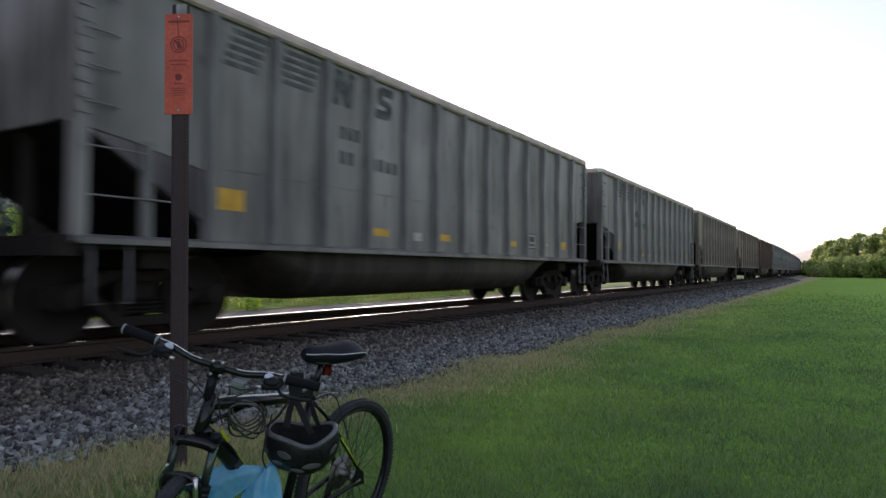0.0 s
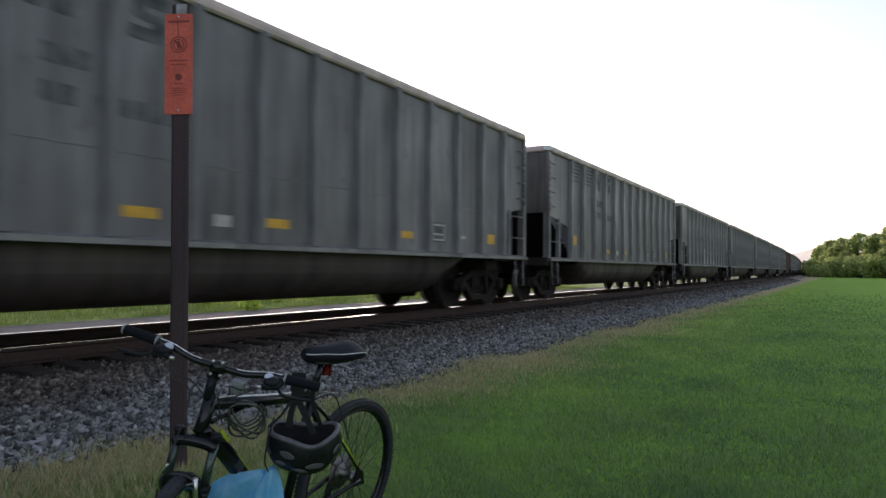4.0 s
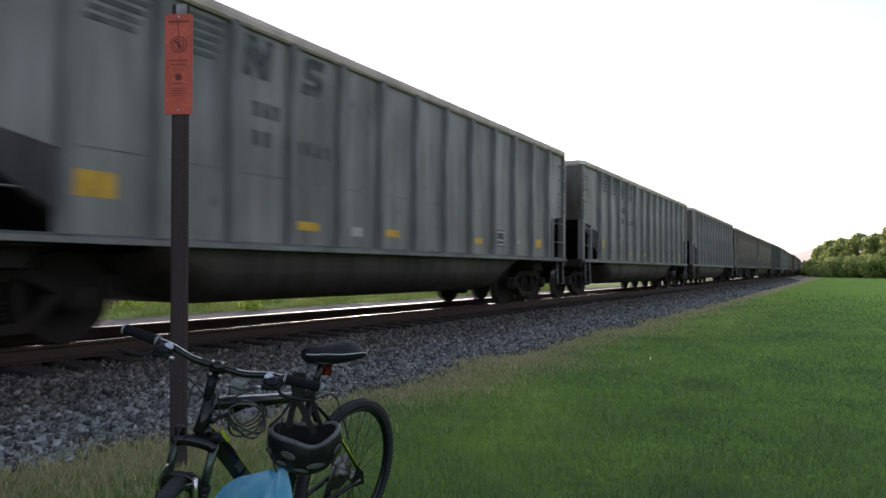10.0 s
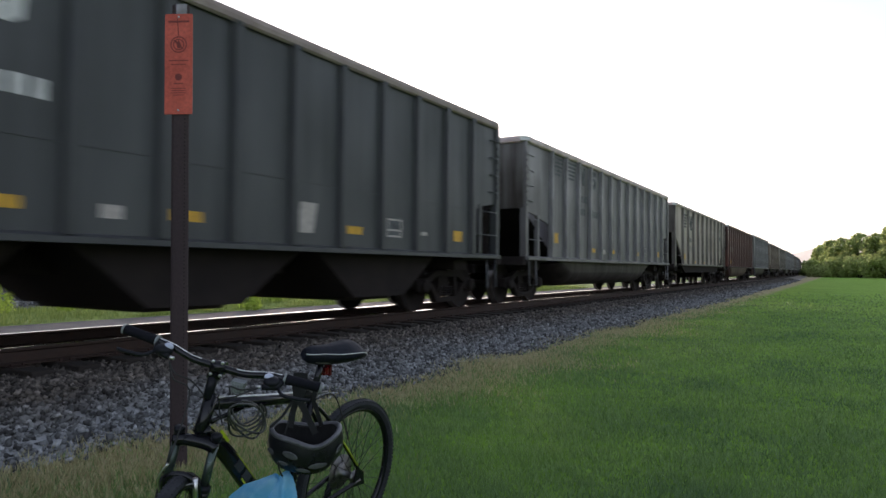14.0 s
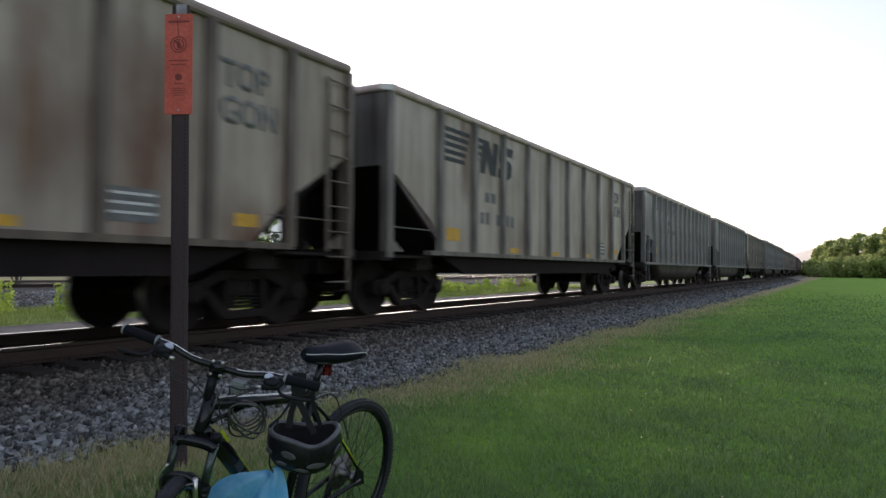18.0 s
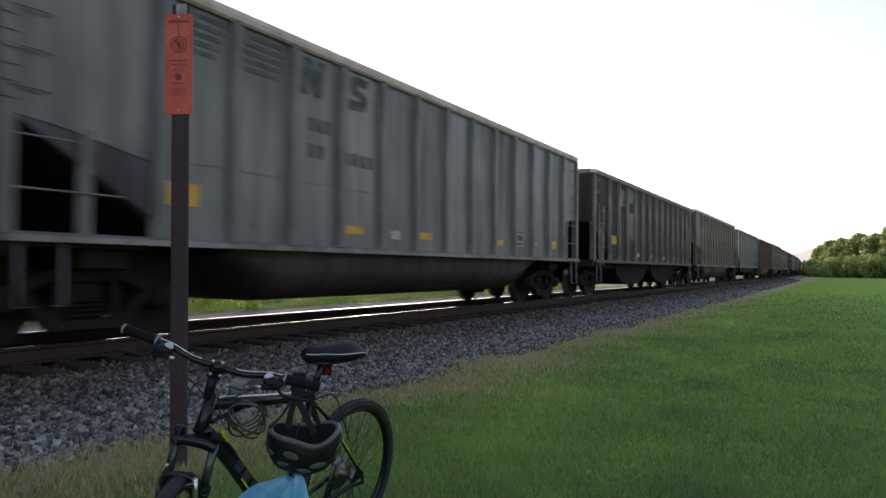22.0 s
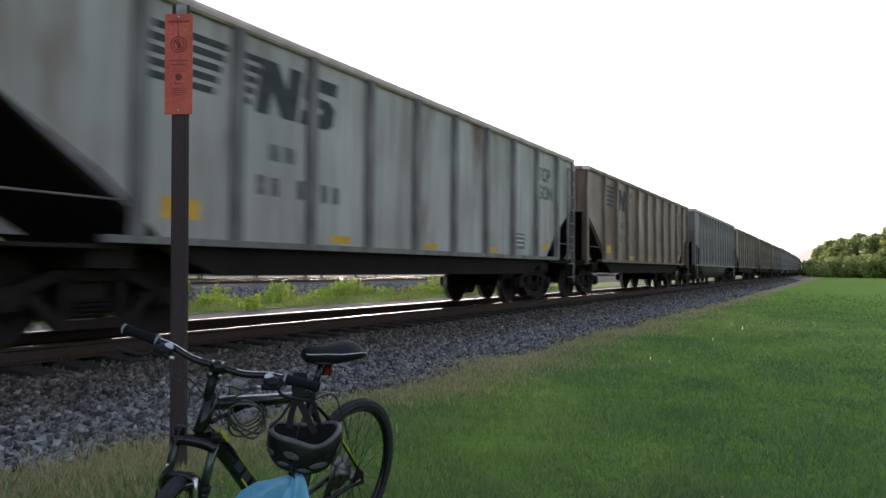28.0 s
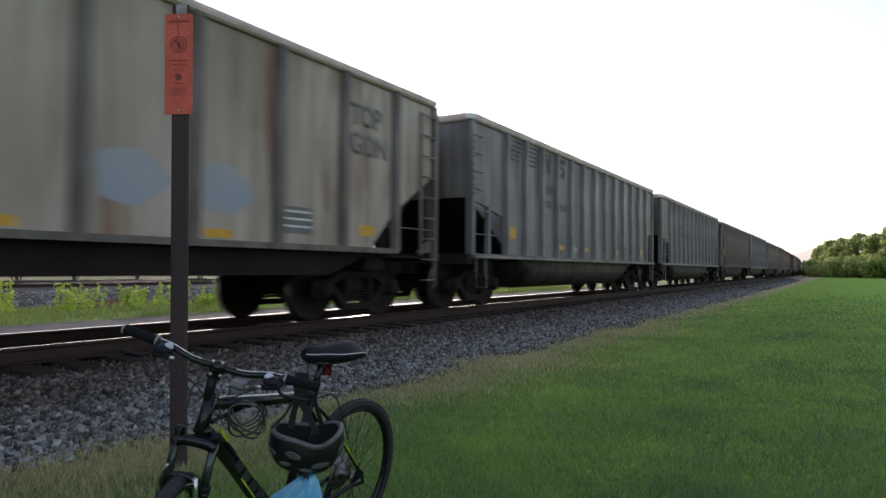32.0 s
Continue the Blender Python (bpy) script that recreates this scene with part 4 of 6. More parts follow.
def leaf_quads(centres, sizes, rng, flat=0.5):
    """Small bent leaves (two triangles each, as quads) at the centres, turned at random."""
    n = len(centres)
    a = rng.normal(size=(n, 3))
    a[:, 2] *= flat
    a /= np.linalg.norm(a, axis=1)[:, None]
    b = np.cross(a, rng.normal(size=(n, 3)))
    b /= np.linalg.norm(b, axis=1)[:, None]
    s = sizes[:, None]
    v = np.stack([centres - a * s, centres - b * s * 0.55, centres + a * s, centres + b * s * 0.55], 1)
    return v.reshape(-1, 3), np.arange(4 * n).reshape(n, 4)


def crown_points(rng, count, blobs):
    """Points on and in a heap of uneven clumps: (x, y, z, radius) each."""
    blobs = np.array(blobs)
    pick = rng.choice(len(blobs), count, p=blobs[:, 3] ** 2 / (blobs[:, 3] ** 2).sum())
    d = rng.normal(size=(count, 3))
    d /= np.linalg.norm(d, axis=1)[:, None]
    r = blobs[pick, 3] * (0.72 + 0.34 * rng.random(count))
    return blobs[pick, :3] + d * r[:, None] * np.array([1, 1, 0.85])


def tree(x, y, high, wide, seed, mat, label, group, leaves=1700, leaf=0.22, low=0.12):
    rng = np.random.default_rng(seed)
    t = thing("tree", label, "tree", group, m=pose(x, y, 0))
    bm = bmesh.new()
    lean = rng.normal(size=2) * 0.03 * high
    tube(bm, [(0, 0, -0.1), (lean[0] * 0.3, lean[1] * 0.3, high * 0.3), (lean[0], lean[1], high * 0.75)], [0.03 * high, 0.02 * high, 0.006 * high], 7)
    part("trunk", bm, BARK, t)
    blobs = []
    for i in range(9):
        f = (i + 0.5) / 9
        ang = i * 2.4 + rng.random()
        reach = wide * 0.5 * math.sin(math.pi * min(1, 0.18 + f * 0.8)) * rng.uniform(0.4, 0.95)
        z = high * (low + (0.93 - low) * f)
        c = (reach * math.cos(ang), reach * math.sin(ang), z)
        blobs.append((*c, wide * rng.uniform(0.17, 0.3)))
        if i % 2 == 0:
            bm = bmesh.new()
            z0 = max(0.1 * high, z - 0.18 * high)
            tube(bm, [(lean[0] * f * 0.8, lean[1] * f * 0.8, z0), (c[0] * 0.6, c[1] * 0.6, z - 0.06 * high), c], [0.01 * high, 0.006 * high, 0.002 * high], 5)
            part("limb", bm, BARK, t)
    p = crown_points(rng, leaves, blobs)
    p = p[p[:, 2] > 0.05]
    v, f = leaf_quads(p, leaf * (0.6 + 0.8 * rng.random(len(p))), rng)
    c = new("crown", soup("crown", v, f, mat))
    c.parent = t
    tagged(c, kind="stuff")
    return t


rng0 = np.random.default_rng(5)
for i, (x, y, h, w) in enumerate([(14, 168, 17.5, 9), (9.5, 165, 14.5, 8), (11.5, 185, 15.5, 8), (6.2, 172, 12.8, 7), (3.2, 178, 11.6, 7), (0.2, 182, 10.8, 6.5), (-2.2, 190, 10.4, 6),
                                  (-4.6, 205, 9.5, 6), (-6.0, 225, 9.5, 6), (19, 170, 18, 9), (24, 166, 17, 9), (30, 160, 18, 10), (-5.5, 252, 12, 7), (37, 158, 17, 10), (45, 150, 18, 10)]):
    tree(x, y, h * (0.77 if x > 5 else 0.84), w, 100 + i, LEAF, "leafy green tree at the lawn's far edge", "trees at the lawn's edge", leaves=2600, leaf=0.36, low=0.03)
# bushes in front of them
for i, (x, y, h, w) in enumerate([(-4.3, 176, 4.6, 6), (-0.5, 171, 4.8, 6.5), (3.5, 166, 5.2, 7), (7.5, 160, 5.6, 7), (12, 156, 5.5, 7.5), (17, 152, 6, 8), (-6.6, 196, 4.5, 4.5)]):
    rng = np.random.default_rng(300 + i)
    b = thing("bush", "dense dark green bush at the lawn's far edge", "bush", "bushes at the lawn's edge", m=pose(x, y, 0))
    bm = bmesh.new()
    for k in range(5):
        tube(bm, [(0, 0, -0.1), (0.3 * w * math.cos(k * 1.3), 0.3 * w * math.sin(k * 1.3), h * 0.6)], [0.08, 0.02], 5)
    part("stems", bm, BARK, b)
    blobs = [(rng.uniform(-0.4, 0.4) * w, rng.uniform(-0.4, 0.4) * w, rng.uniform(0.1, 0.72) * h, rng.uniform(0.16, 0.28) * w) for k in range(12)]
    p = crown_points(rng, 2200, blobs)
    p = p[p[:, 2] > 0.0]
    v, f = leaf_quads(p, 0.3 * (0.6 + 0.8 * rng.random(len(p))), rng)
    c = new("foliage", soup("foliage", v, f, LEAF))
    c.parent = b
    tagged(c, kind="stuff")

# young shrubs beyond the further tracks
rs = random.Random(31)
for i in range(22):
    y, x = -22 + i * 4.2 + rs.uniform(-1, 1), TRACK - 37.5 - rs.uniform(0, 5)
    h, w = rs.uniform(4.4, 7.2), rs.uniform(2.6, 4.2)
    rng = np.random.default_rng(700 + i)
    b = thing("shrub", "bright green young shrub beyond the further tracks", "bush", "shrubs beyond the tracks", m=pose(x, y, 0))
    bm = bmesh.new()
    blobs = []
    for k in range(6):
        tx, ty, tz = rng.uniform(-0.4, 0.4) * w, rng.uniform(-0.4, 0.4) * w, h * rng.uniform(0.6, 0.92)
        tube(bm, [(0.1 * tx, 0.1 * ty, -0.1), (0.6 * tx, 0.6 * ty, tz * 0.5), (tx, ty, tz)], [0.05, 0.03, 0.01], 5)
        for f in (0.35, 0.65, 1.0):
            blobs.append((tx * f, ty * f, tz * f, w * rng.uniform(0.09, 0.17)))
    part("stems", bm, BARK, b)
    p = crown_points(rng, 1700, blobs)
    p = p[p[:, 2] > 0.0]
    v, f = leaf_quads(p, 0.13 * (0.6 + 0.8 * rng.random(len(p))), rng)
    c = new("foliage", soup("foliage", v, f, LEAF_YOUNG))
    c.parent = b
    tagged(c, kind="stuff")

# the wooded bank behind the line falls away towards the bend
RIDGE_SOIL = surface("ridge_soil", (0.03, 0.045, 0.03), (0.045, 0.06, 0.04), 0.1, 0.95, bump=0.5, fine=2, depth=0.3)
AZ = [(-95, 120, 0.10), (-60, 130, 0.11), (-40, 140, 0.085), (-28, 145, 0.066), (-18, 150, 0.05), (-12, 165, 0.04), (-5, 190, 0.034), (3, 230, 0.036), (14, 330, 0.04), (24, 500, 0.03)]
bm = bmesh.new()
cols, tops = [], []
for i in range(140):
    az = -95 + i * 119 / 139
    d = np.interp(az, [a[0] for a in AZ], [a[1] for a in AZ])
    el = np.interp(az, [a[0] for a in AZ], [a[2] for a in AZ])
    ang = radians(31 - az)  # to the left of +y
    ux, uy = -math.sin(ang), math.cos(ang)
    col = []
    for f, hf in ((0.62, 0.0), (0.75, 0.22), (0.88, 0.6), (1.0, 0.88), (1.3, 0.93), (1.9, 0.0)):
        z = el * d * hf
        col.append(bm.verts.new((ux * d * f, uy * d * f, z - 0.3 if hf == 0 else z)))
        tops.append((ux * d * f, uy * d * f, z, hf, el * d))
    cols.append(col)
for c0, c1 in zip(cols, cols[1:]):
    for k in range(5):
        bm.faces.new((c0[k], c0[k + 1], c1[k + 1], c1[k]))
ridge = solid("wooded_ridge", bm, RIDGE_SOIL, "low wooded bank behind the railway", "hill", kind="structure")
rng = np.random.default_rng(9)
pts = np.array([q for q in tops if 0.1 < q[3] < 0.95])
sel = pts[rng.integers(0, len(pts), 1900)]
cent = []
for q in sel:
    r = 2.2 + 1.8 * rng.random()
    base = q[:3] + rng.normal(size=3) * np.array([5, 5, 0.6]) * (1 if q[4] > 9 else 0.6)
    grow = min(1.0, q[4] / 16)
    for k in range(22):
        d = rng.normal(size=3)
        d /= np.linalg.norm(d)
        cent.append(base + d * r * grow * np.array([1, 1, 1.25]))
cent = np.array(cent)
v, f = leaf_quads(cent, (0.7 + 0.6 * rng.random(len(cent))), rng)
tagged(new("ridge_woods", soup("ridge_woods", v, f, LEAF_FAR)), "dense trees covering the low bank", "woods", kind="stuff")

# a far pale hill where the line bends away, haze painted as glow
HAZY, ht, hb = nodes_of("hazy_distance")
ht.links.new(mix_of(ht, ramp_of(ht, noise_of(ht, 0.01, 3), 0.3, 0.7), (0.215, 0.178, 0.14), (0.235, 0.196, 0.16)), hb.inputs["Emission Color"])
hb.inputs["Emission Strength"].default_value, hb.inputs["Base Color"].default_value = 1.0, (0.02, 0.02, 0.02, 1)
bm = bmesh.new()
lo, hi, back = [], [], []
for i in range(60):
    x = -1500 + i * 40
    z = 108 * math.exp(-((x - 150) / 300) ** 2) + 24 + 6 * noise.noise((x * 0.01, 0, 3))
    lo.append(bm.verts.new((x, 2300, -2)))
    hi.append(bm.verts.new((x, 2700, z)))
    back.append(bm.verts.new((x, 2960, -2)))
for i in range(59):
    bm.faces.new((lo[i], lo[i + 1], hi[i + 1], hi[i])).smooth = True
    bm.faces.new((hi[i], hi[i + 1], back[i + 1], back[i])).smooth = True
solid("far_hill", bm, HAZY, "pale hazy hill in the distance", "hill", kind="structure")


# the valley's far side: a long ridge; haze painted as glow, paler towards the sun
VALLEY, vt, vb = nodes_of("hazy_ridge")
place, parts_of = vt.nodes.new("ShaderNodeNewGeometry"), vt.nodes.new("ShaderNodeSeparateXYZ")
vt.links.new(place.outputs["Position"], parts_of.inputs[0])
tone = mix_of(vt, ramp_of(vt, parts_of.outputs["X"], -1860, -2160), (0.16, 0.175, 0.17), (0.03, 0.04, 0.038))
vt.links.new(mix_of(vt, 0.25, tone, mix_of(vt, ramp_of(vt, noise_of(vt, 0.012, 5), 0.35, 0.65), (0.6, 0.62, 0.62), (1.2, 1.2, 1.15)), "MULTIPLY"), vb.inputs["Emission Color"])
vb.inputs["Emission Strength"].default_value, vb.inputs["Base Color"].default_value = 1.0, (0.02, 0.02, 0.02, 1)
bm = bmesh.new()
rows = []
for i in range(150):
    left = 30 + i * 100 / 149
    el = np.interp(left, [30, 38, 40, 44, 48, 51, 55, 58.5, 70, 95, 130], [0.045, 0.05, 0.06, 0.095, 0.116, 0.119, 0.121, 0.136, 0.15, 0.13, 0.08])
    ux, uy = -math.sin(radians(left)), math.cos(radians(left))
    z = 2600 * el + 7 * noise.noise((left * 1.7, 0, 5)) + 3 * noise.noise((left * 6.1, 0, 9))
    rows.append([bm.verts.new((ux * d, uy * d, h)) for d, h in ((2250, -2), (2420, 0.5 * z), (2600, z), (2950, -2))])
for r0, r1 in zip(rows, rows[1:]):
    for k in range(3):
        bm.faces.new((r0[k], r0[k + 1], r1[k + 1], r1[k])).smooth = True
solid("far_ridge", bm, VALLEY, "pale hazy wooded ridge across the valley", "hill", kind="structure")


def weed(x, y, high, seed, mat, name, label, group):
    """A weed: a few stalks with pointed leaves all the way up."""
    rng = np.random.default_rng(seed)
    w = thing(name, label, "weed", group, m=pose(x, y, 0.12))
    bm = bmesh.new()
    cents = []
    for k in range(8):
        dx, dy = rng.normal(size=2) * 0.2
        tx, ty = dx + rng.normal() * 0.1, dy + rng.normal() * 0.1
        h = high * rng.uniform(0.65, 1.0)
        tube(bm, [(dx, dy, -0.05), (tx, ty, h)], [0.008, 0.004], 4)
        for j in range(10 if name == "dead_weed" else 44):
            f = rng.uniform(0.12, 1.05)
            wid = 0.06 * (1.15 - 0.75 * f)
            cents.append((dx + (tx - dx) * f + rng.normal() * wid, dy + (ty - dy) * f + rng.normal() * wid, h * f))
    tagged(part("stalk", bm, mat, w), kind="stuff")
    v, f = leaf_quads(np.array(cents), 0.05 * (0.5 + 0.9 * rng.random(len(cents))), rng)
    c = new("leaves", soup("leaves", v, f, mat))
    c.parent = w
    tagged(c, kind="stuff")


rr = random.Random(21)
for i in range(120):
    y = -1.0 + i * 0.36 + rr.uniform(-0.3, 0.3)
    x = TRACK - rr.uniform(8.0, 10.6)
    dead = i % 6 == 2
    if rr.random() < 0.4:
        continue
    weed(x, y, rr.uniform(0.25, 0.75) * (1.0 if i % 4 else 1.2), 500 + i, STRAW if dead else WEED, "dead_weed" if dead else "weed",
         "reddish dead stalks beside the path" if dead else "bright green leafy weed beside the path", "weeds along the path")

# rough grass on the verge
rv = np.random.default_rng(41)
n = 60000
vx, vy = TRACK - 6.2 - 5.2 * rv.random(n) ** 1.3, rv.uniform(-3, 42, n)
vh = rv.uniform(0.05, 0.17, n) * (0.6 + 0.8 * (np.sin(vx * 3.1 + 2 * np.sin(vy * 1.3)) > 0))
va, vw, vl = rv.uniform(0, 6.283, n), rv.uniform(0.006, 0.014, n), vh * rv.uniform(0.1, 0.7, n)
va2 = rv.uniform(0, 6.283, n)
v = np.stack([np.stack([vx - vw * np.cos(va), vy - vw * np.sin(va), np.full(n, 0.1)], 1), np.stack([vx + vw * np.cos(va), vy + vw * np.sin(va), np.full(n, 0.1)], 1),
              np.stack([vx + vl * np.cos(va2), vy + vl * np.sin(va2), 0.12 + vh], 1)], 1).reshape(-1, 3)
tagged(new("verge_grass", soup("verge_grass", v, np.arange(3 * n).reshape(n, 3), leaf_material("verge_blades", (0.16, 0.24, 0.05), (0.42, 0.48, 0.16), 0.45))), "rough green grass on the verge", "grass", kind="stuff")
weed(TRACK - 5.9, 12.9, 0.48, 999, WEED, "weed", "bright green leafy weed beside the path", "weeds along the path")

# ---- the bicycle ----
FRAME_BLACK = surface("bike_black_paint", (0.005, 0.0055, 0.008), (0.009, 0.0095, 0.013), 6, 0.12, bump=0.0, spec=0.38)
RUBBER = surface("tyre_rubber", (0.022, 0.0235, 0.028), (0.044, 0.046, 0.053), 8, 0.65, bump=0.3, spec=0.25)
GRIP = surface("grip_rubber", (0.009, 0.0095, 0.014), (0.013, 0.0135, 0.018), 40, 0.7, bump=0.4, spec=0.1)
LIME = surface("lime_paint", (0.45, 0.55, 0.02), (0.38, 0.48, 0.02), 10, 0.35, bump=0.02)
CHROME = surface("bright_alloy", (0.7, 0.7, 0.7), (0.55, 0.55, 0.55), 20, 0.25, 1.0, 0.02)
STEEL = surface("dull_steel", (0.3, 0.3, 0.3), (0.2, 0.19, 0.18), 15, 0.4, 1.0, 0.05)
PLASTIC = surface("black_plastic", (0.009, 0.01, 0.014), (0.014, 0.015, 0.02), 12, 0.3, bump=0.1, spec=0.18)
SADDLE = surface("saddle_vinyl", (0.009, 0.0105, 0.017), (0.014, 0.016, 0.024), 30, 0.45, bump=0.2, spec=0.12)
SILVER = surface("silver_line", (0.85, 0.85, 0.85), (0.75, 0.75, 0.75), 20, 0.35, bump=0.02)
DIMBOX = surface("dim_reflector", (0.17, 0.185, 0.19), (0.24, 0.26, 0.265), 20, 0.3, bump=0.05)
GREYBOX = surface("grey_lamp_case", (0.2, 0.22, 0.22), (0.28, 0.3, 0.3), 20, 0.4, bump=0.05)
REDLENS = surface("red_lens", (0.12, 0.002, 0.008), (0.08, 0.002, 0.006), 20, 0.2, bump=0.05)
CABLE = surface("cable_sheath", (0.015, 0.015, 0.016), (0.02, 0.02, 0.02), 20, 0.5, bump=0.02)
LOCK = surface("lock_cable", (0.045, 0.048, 0.046), (0.08, 0.084, 0.08), 30, 0.25, bump=0.1)
DIALWHITE = surface("pale_dial", (0.5, 0.54, 0.66), (0.4, 0.45, 0.6), 20, 0.2, bump=0.02, coat=0.5)
SPOKE = surface("dark_spoke_steel", (0.03, 0.03, 0.032), (0.05, 0.05, 0.052), 20, 0.4, 0.6, 0.02)
# the green reflection is put into this metal's base colour
STANCHION = surface("fork_stanchion", (0.07, 0.095, 0.085), (0.05, 0.065, 0.06), 10, 0.25, 0.6, 0.02)

bike = thing("bicycle", "black mountain bike with lime accents standing on the grass", "bicycle",
             m=pose(-1.943, 2.373, 0.065, 0, 0, -88.1) @ pose(0, 0, 0, -7.04, 0, 0) @ pose(0, 0, 0, 0, 3.7, 0))
R = 0.341
CROWN, AX = Vector((0.86, 0, 0.742)), Vector((-0.268, 0, 0.963)).normalized()
STEER = Matrix.Translation(CROWN) @ Matrix.Rotation(radians(30.4), 4, AX) @ Matrix.Translation(-CROWN)
HUB = Vector((1.02, 0, R))


def rod(name, pts, r, mat, parent=None, label="", m=None, sides=10):
    bm = bmesh.new()
    tube(bm, pts, r, sides)
    return part(name, bm, mat, parent or bike, label, m)


def bend(pts, n=6):
    """A smooth curve through the points."""
    p = [Vector(q) for q in pts]
    p = [p[0] * 2 - p[1]] + p + [p[-1] * 2 - p[-2]]
    out = []
    for i in range(1, len(p) - 2):
        for k in range(n):
            t = k / n
            out.append(0.5 * ((2 * p[i]) + (p[i + 1] - p[i - 1]) * t + (2 * p[i - 1] - 5 * p[i] + 4 * p[i + 1] - p[i + 2]) * t * t + (3 * p[i] - p[i - 1] - 3 * p[i + 1] + p[i + 2]) * t ** 3))
    return out + [p[-2]]


def bike_wheel(centre, m, cassette):
    # one wheel: tyre with knobs, rim, hub, spokes
    c = Vector(centre)
    bm = bmesh.new()
    prof = [(0.022 * math.cos(t), R - 0.023 + 0.022 * math.sin(t)) for t in [i * 2 * math.pi / 10 for i in range(11)]]
    lathe(bm, prof, "y", c, 64)
    tyre = part("tyre", bm, RUBBER, bike, "black knobbly tyre", m)
    bm = bmesh.new()
    for k in range(116):
        a = 2 * math.pi * k / 116
        for y, da in ((-0.016, 0.0), (0.0, 0.027), (0.016, 0.0)):
            q = Matrix.Translation(c) @ Matrix.Rotation(a + da, 4, "Y") @ Matrix.Translation((R - 0.0035 - abs(y) * 0.4, y, 0))
            bmesh.ops.create_cube(bm, size=1, matrix=q @ Matrix.Diagonal((0.006, 0.009, 0.0095, 1)))
    tagged(part("tread", bm, RUBBER, tyre), kind="stuff")
    bm = bmesh.new()
    lathe(bm, [(-0.013, R - 0.04), (-0.014, R - 0.05), (-0.006, R - 0.058), (0.006, R - 0.058), (0.014, R - 0.05), (0.013, R - 0.04), (0, R - 0.044), (-0.013, R - 0.04)], "y", c, 64)
    part("rim", bm, FRAME_BLACK, bike, "", m)
    bm = bmesh.new()
    lathe(bm, [(-0.06, 0.0), (-0.06, 0.008), (-0.04, 0.01), (-0.036, 0.03), (-0.03, 0.03), (-0.026, 0.016), (0.026, 0.016), (0.03, 0.03), (0.036, 0.03), (0.04, 0.01), (0.06, 0.008), (0.06, 0.0)], "y", c, 20)
    part("hub", bm, STEEL, bike, "", m)
    bm = bmesh.new()
    for k in range(32):
        a = 2 * math.pi * k / 32
        s = 1 if k % 2 else -1
        b = a + (0.35 if (k // 2) % 2 else -0.35)
        tube(bm, [c + Vector((0.028 * math.cos(b), s * 0.033, 0.028 * math.sin(b))), c + Vector(((R - 0.056) * math.cos(a), 0, (R - 0.056) * math.sin(a)))], 0.0015, 4)
    tagged(part("spokes", bm, SPOKE, bike, "", m), kind="stuff")
    bm = bmesh.new()
    side = -0.042 if cassette else 0.04
    lathe(bm, [(side, 0.0), (side, 0.08), (side - 0.002, 0.08), (side - 0.002, 0.0)], "y", c, 32)
    part("brake_disc", bm, STEEL, bike, "", m)


bike_wheel((0, 0, R), None, True)
bike_wheel(HUB, STEER, False)

BB, SEAT, H1, H2 = (0.42, 0, 0.29), (0.288, 0, 0.76), (0.80, 0, 0.90), (0.843, 0, 0.775)
rod("top_tube", [(0.81, 0, 0.865), (0.55, 0, 0.815), (0.292, 0, 0.77)], 0.022, FRAME_BLACK)
# the sky's highlight on the top tube, modelled as a pale line
rod("top_tube_stripe", [(0.79, 0.004, 0.8825), (0.55, 0.004, 0.8345), (0.36, 0.004, 0.803)], 0.005, SILVER, label="pale line painted as the top tube's highlight", sides=6)
rod("down_tube", bend([(0.842, 0, 0.79), (0.72, 0, 0.66), (0.56, 0, 0.45), BB]), [0.026] * 4 + [0.031] * 11 + [0.029] * 3 + [0.025], FRAME_BLACK)
for a, b, n in (((0.786, 0.762), (0.75, 0.715), 1),):
    d = Vector((b[0] - a[0], 0, b[1] - a[1])).normalized()
    nrm = Vector((d.z, 0, -d.x))
    for s in (-1, 1):
        bm = bmesh.new()
        p0, p1 = Vector((a[0], s * 0.022, a[1])), Vector((b[0], s * 0.022, b[1]))
        v = [p0 + nrm * 0.016, p1 + nrm * 0.016, p1 + nrm * 0.006, p0 + nrm * 0.004]
        vs = [bm.verts.new(q) for q in v] + [bm.verts.new(q + Vector((0, s * 0.006, 0))) for q in v]
        for f in ((0, 1, 2, 3), (4, 5, 6, 7), (0, 1, 5, 4), (1, 2, 6, 5), (2, 3, 7, 6), (3, 0, 4, 7)):
            bm.faces.new([vs[i] for i in f])
        part("lime_flash", bm, LIME, bike, "lime yellow flash on the frame")
rod("lime_line", [(0.728, 0.016, 0.7), (0.672, 0.02, 0.632), (0.6, 0.021, 0.538)], 0.0038, LIME, label="lime yellow line on the frame", sides=5)
rod("lime_line", [(0.668, 0.024, 0.562), (0.6, 0.025, 0.468), (0.535, 0.024, 0.375)], 0.0038, LIME, label="lime yellow line on the frame", sides=5)
LETTER = surface("dim_frame_print", (0.035, 0.037, 0.042), (0.05, 0.052, 0.057), 20, 0.4, bump=0.02)
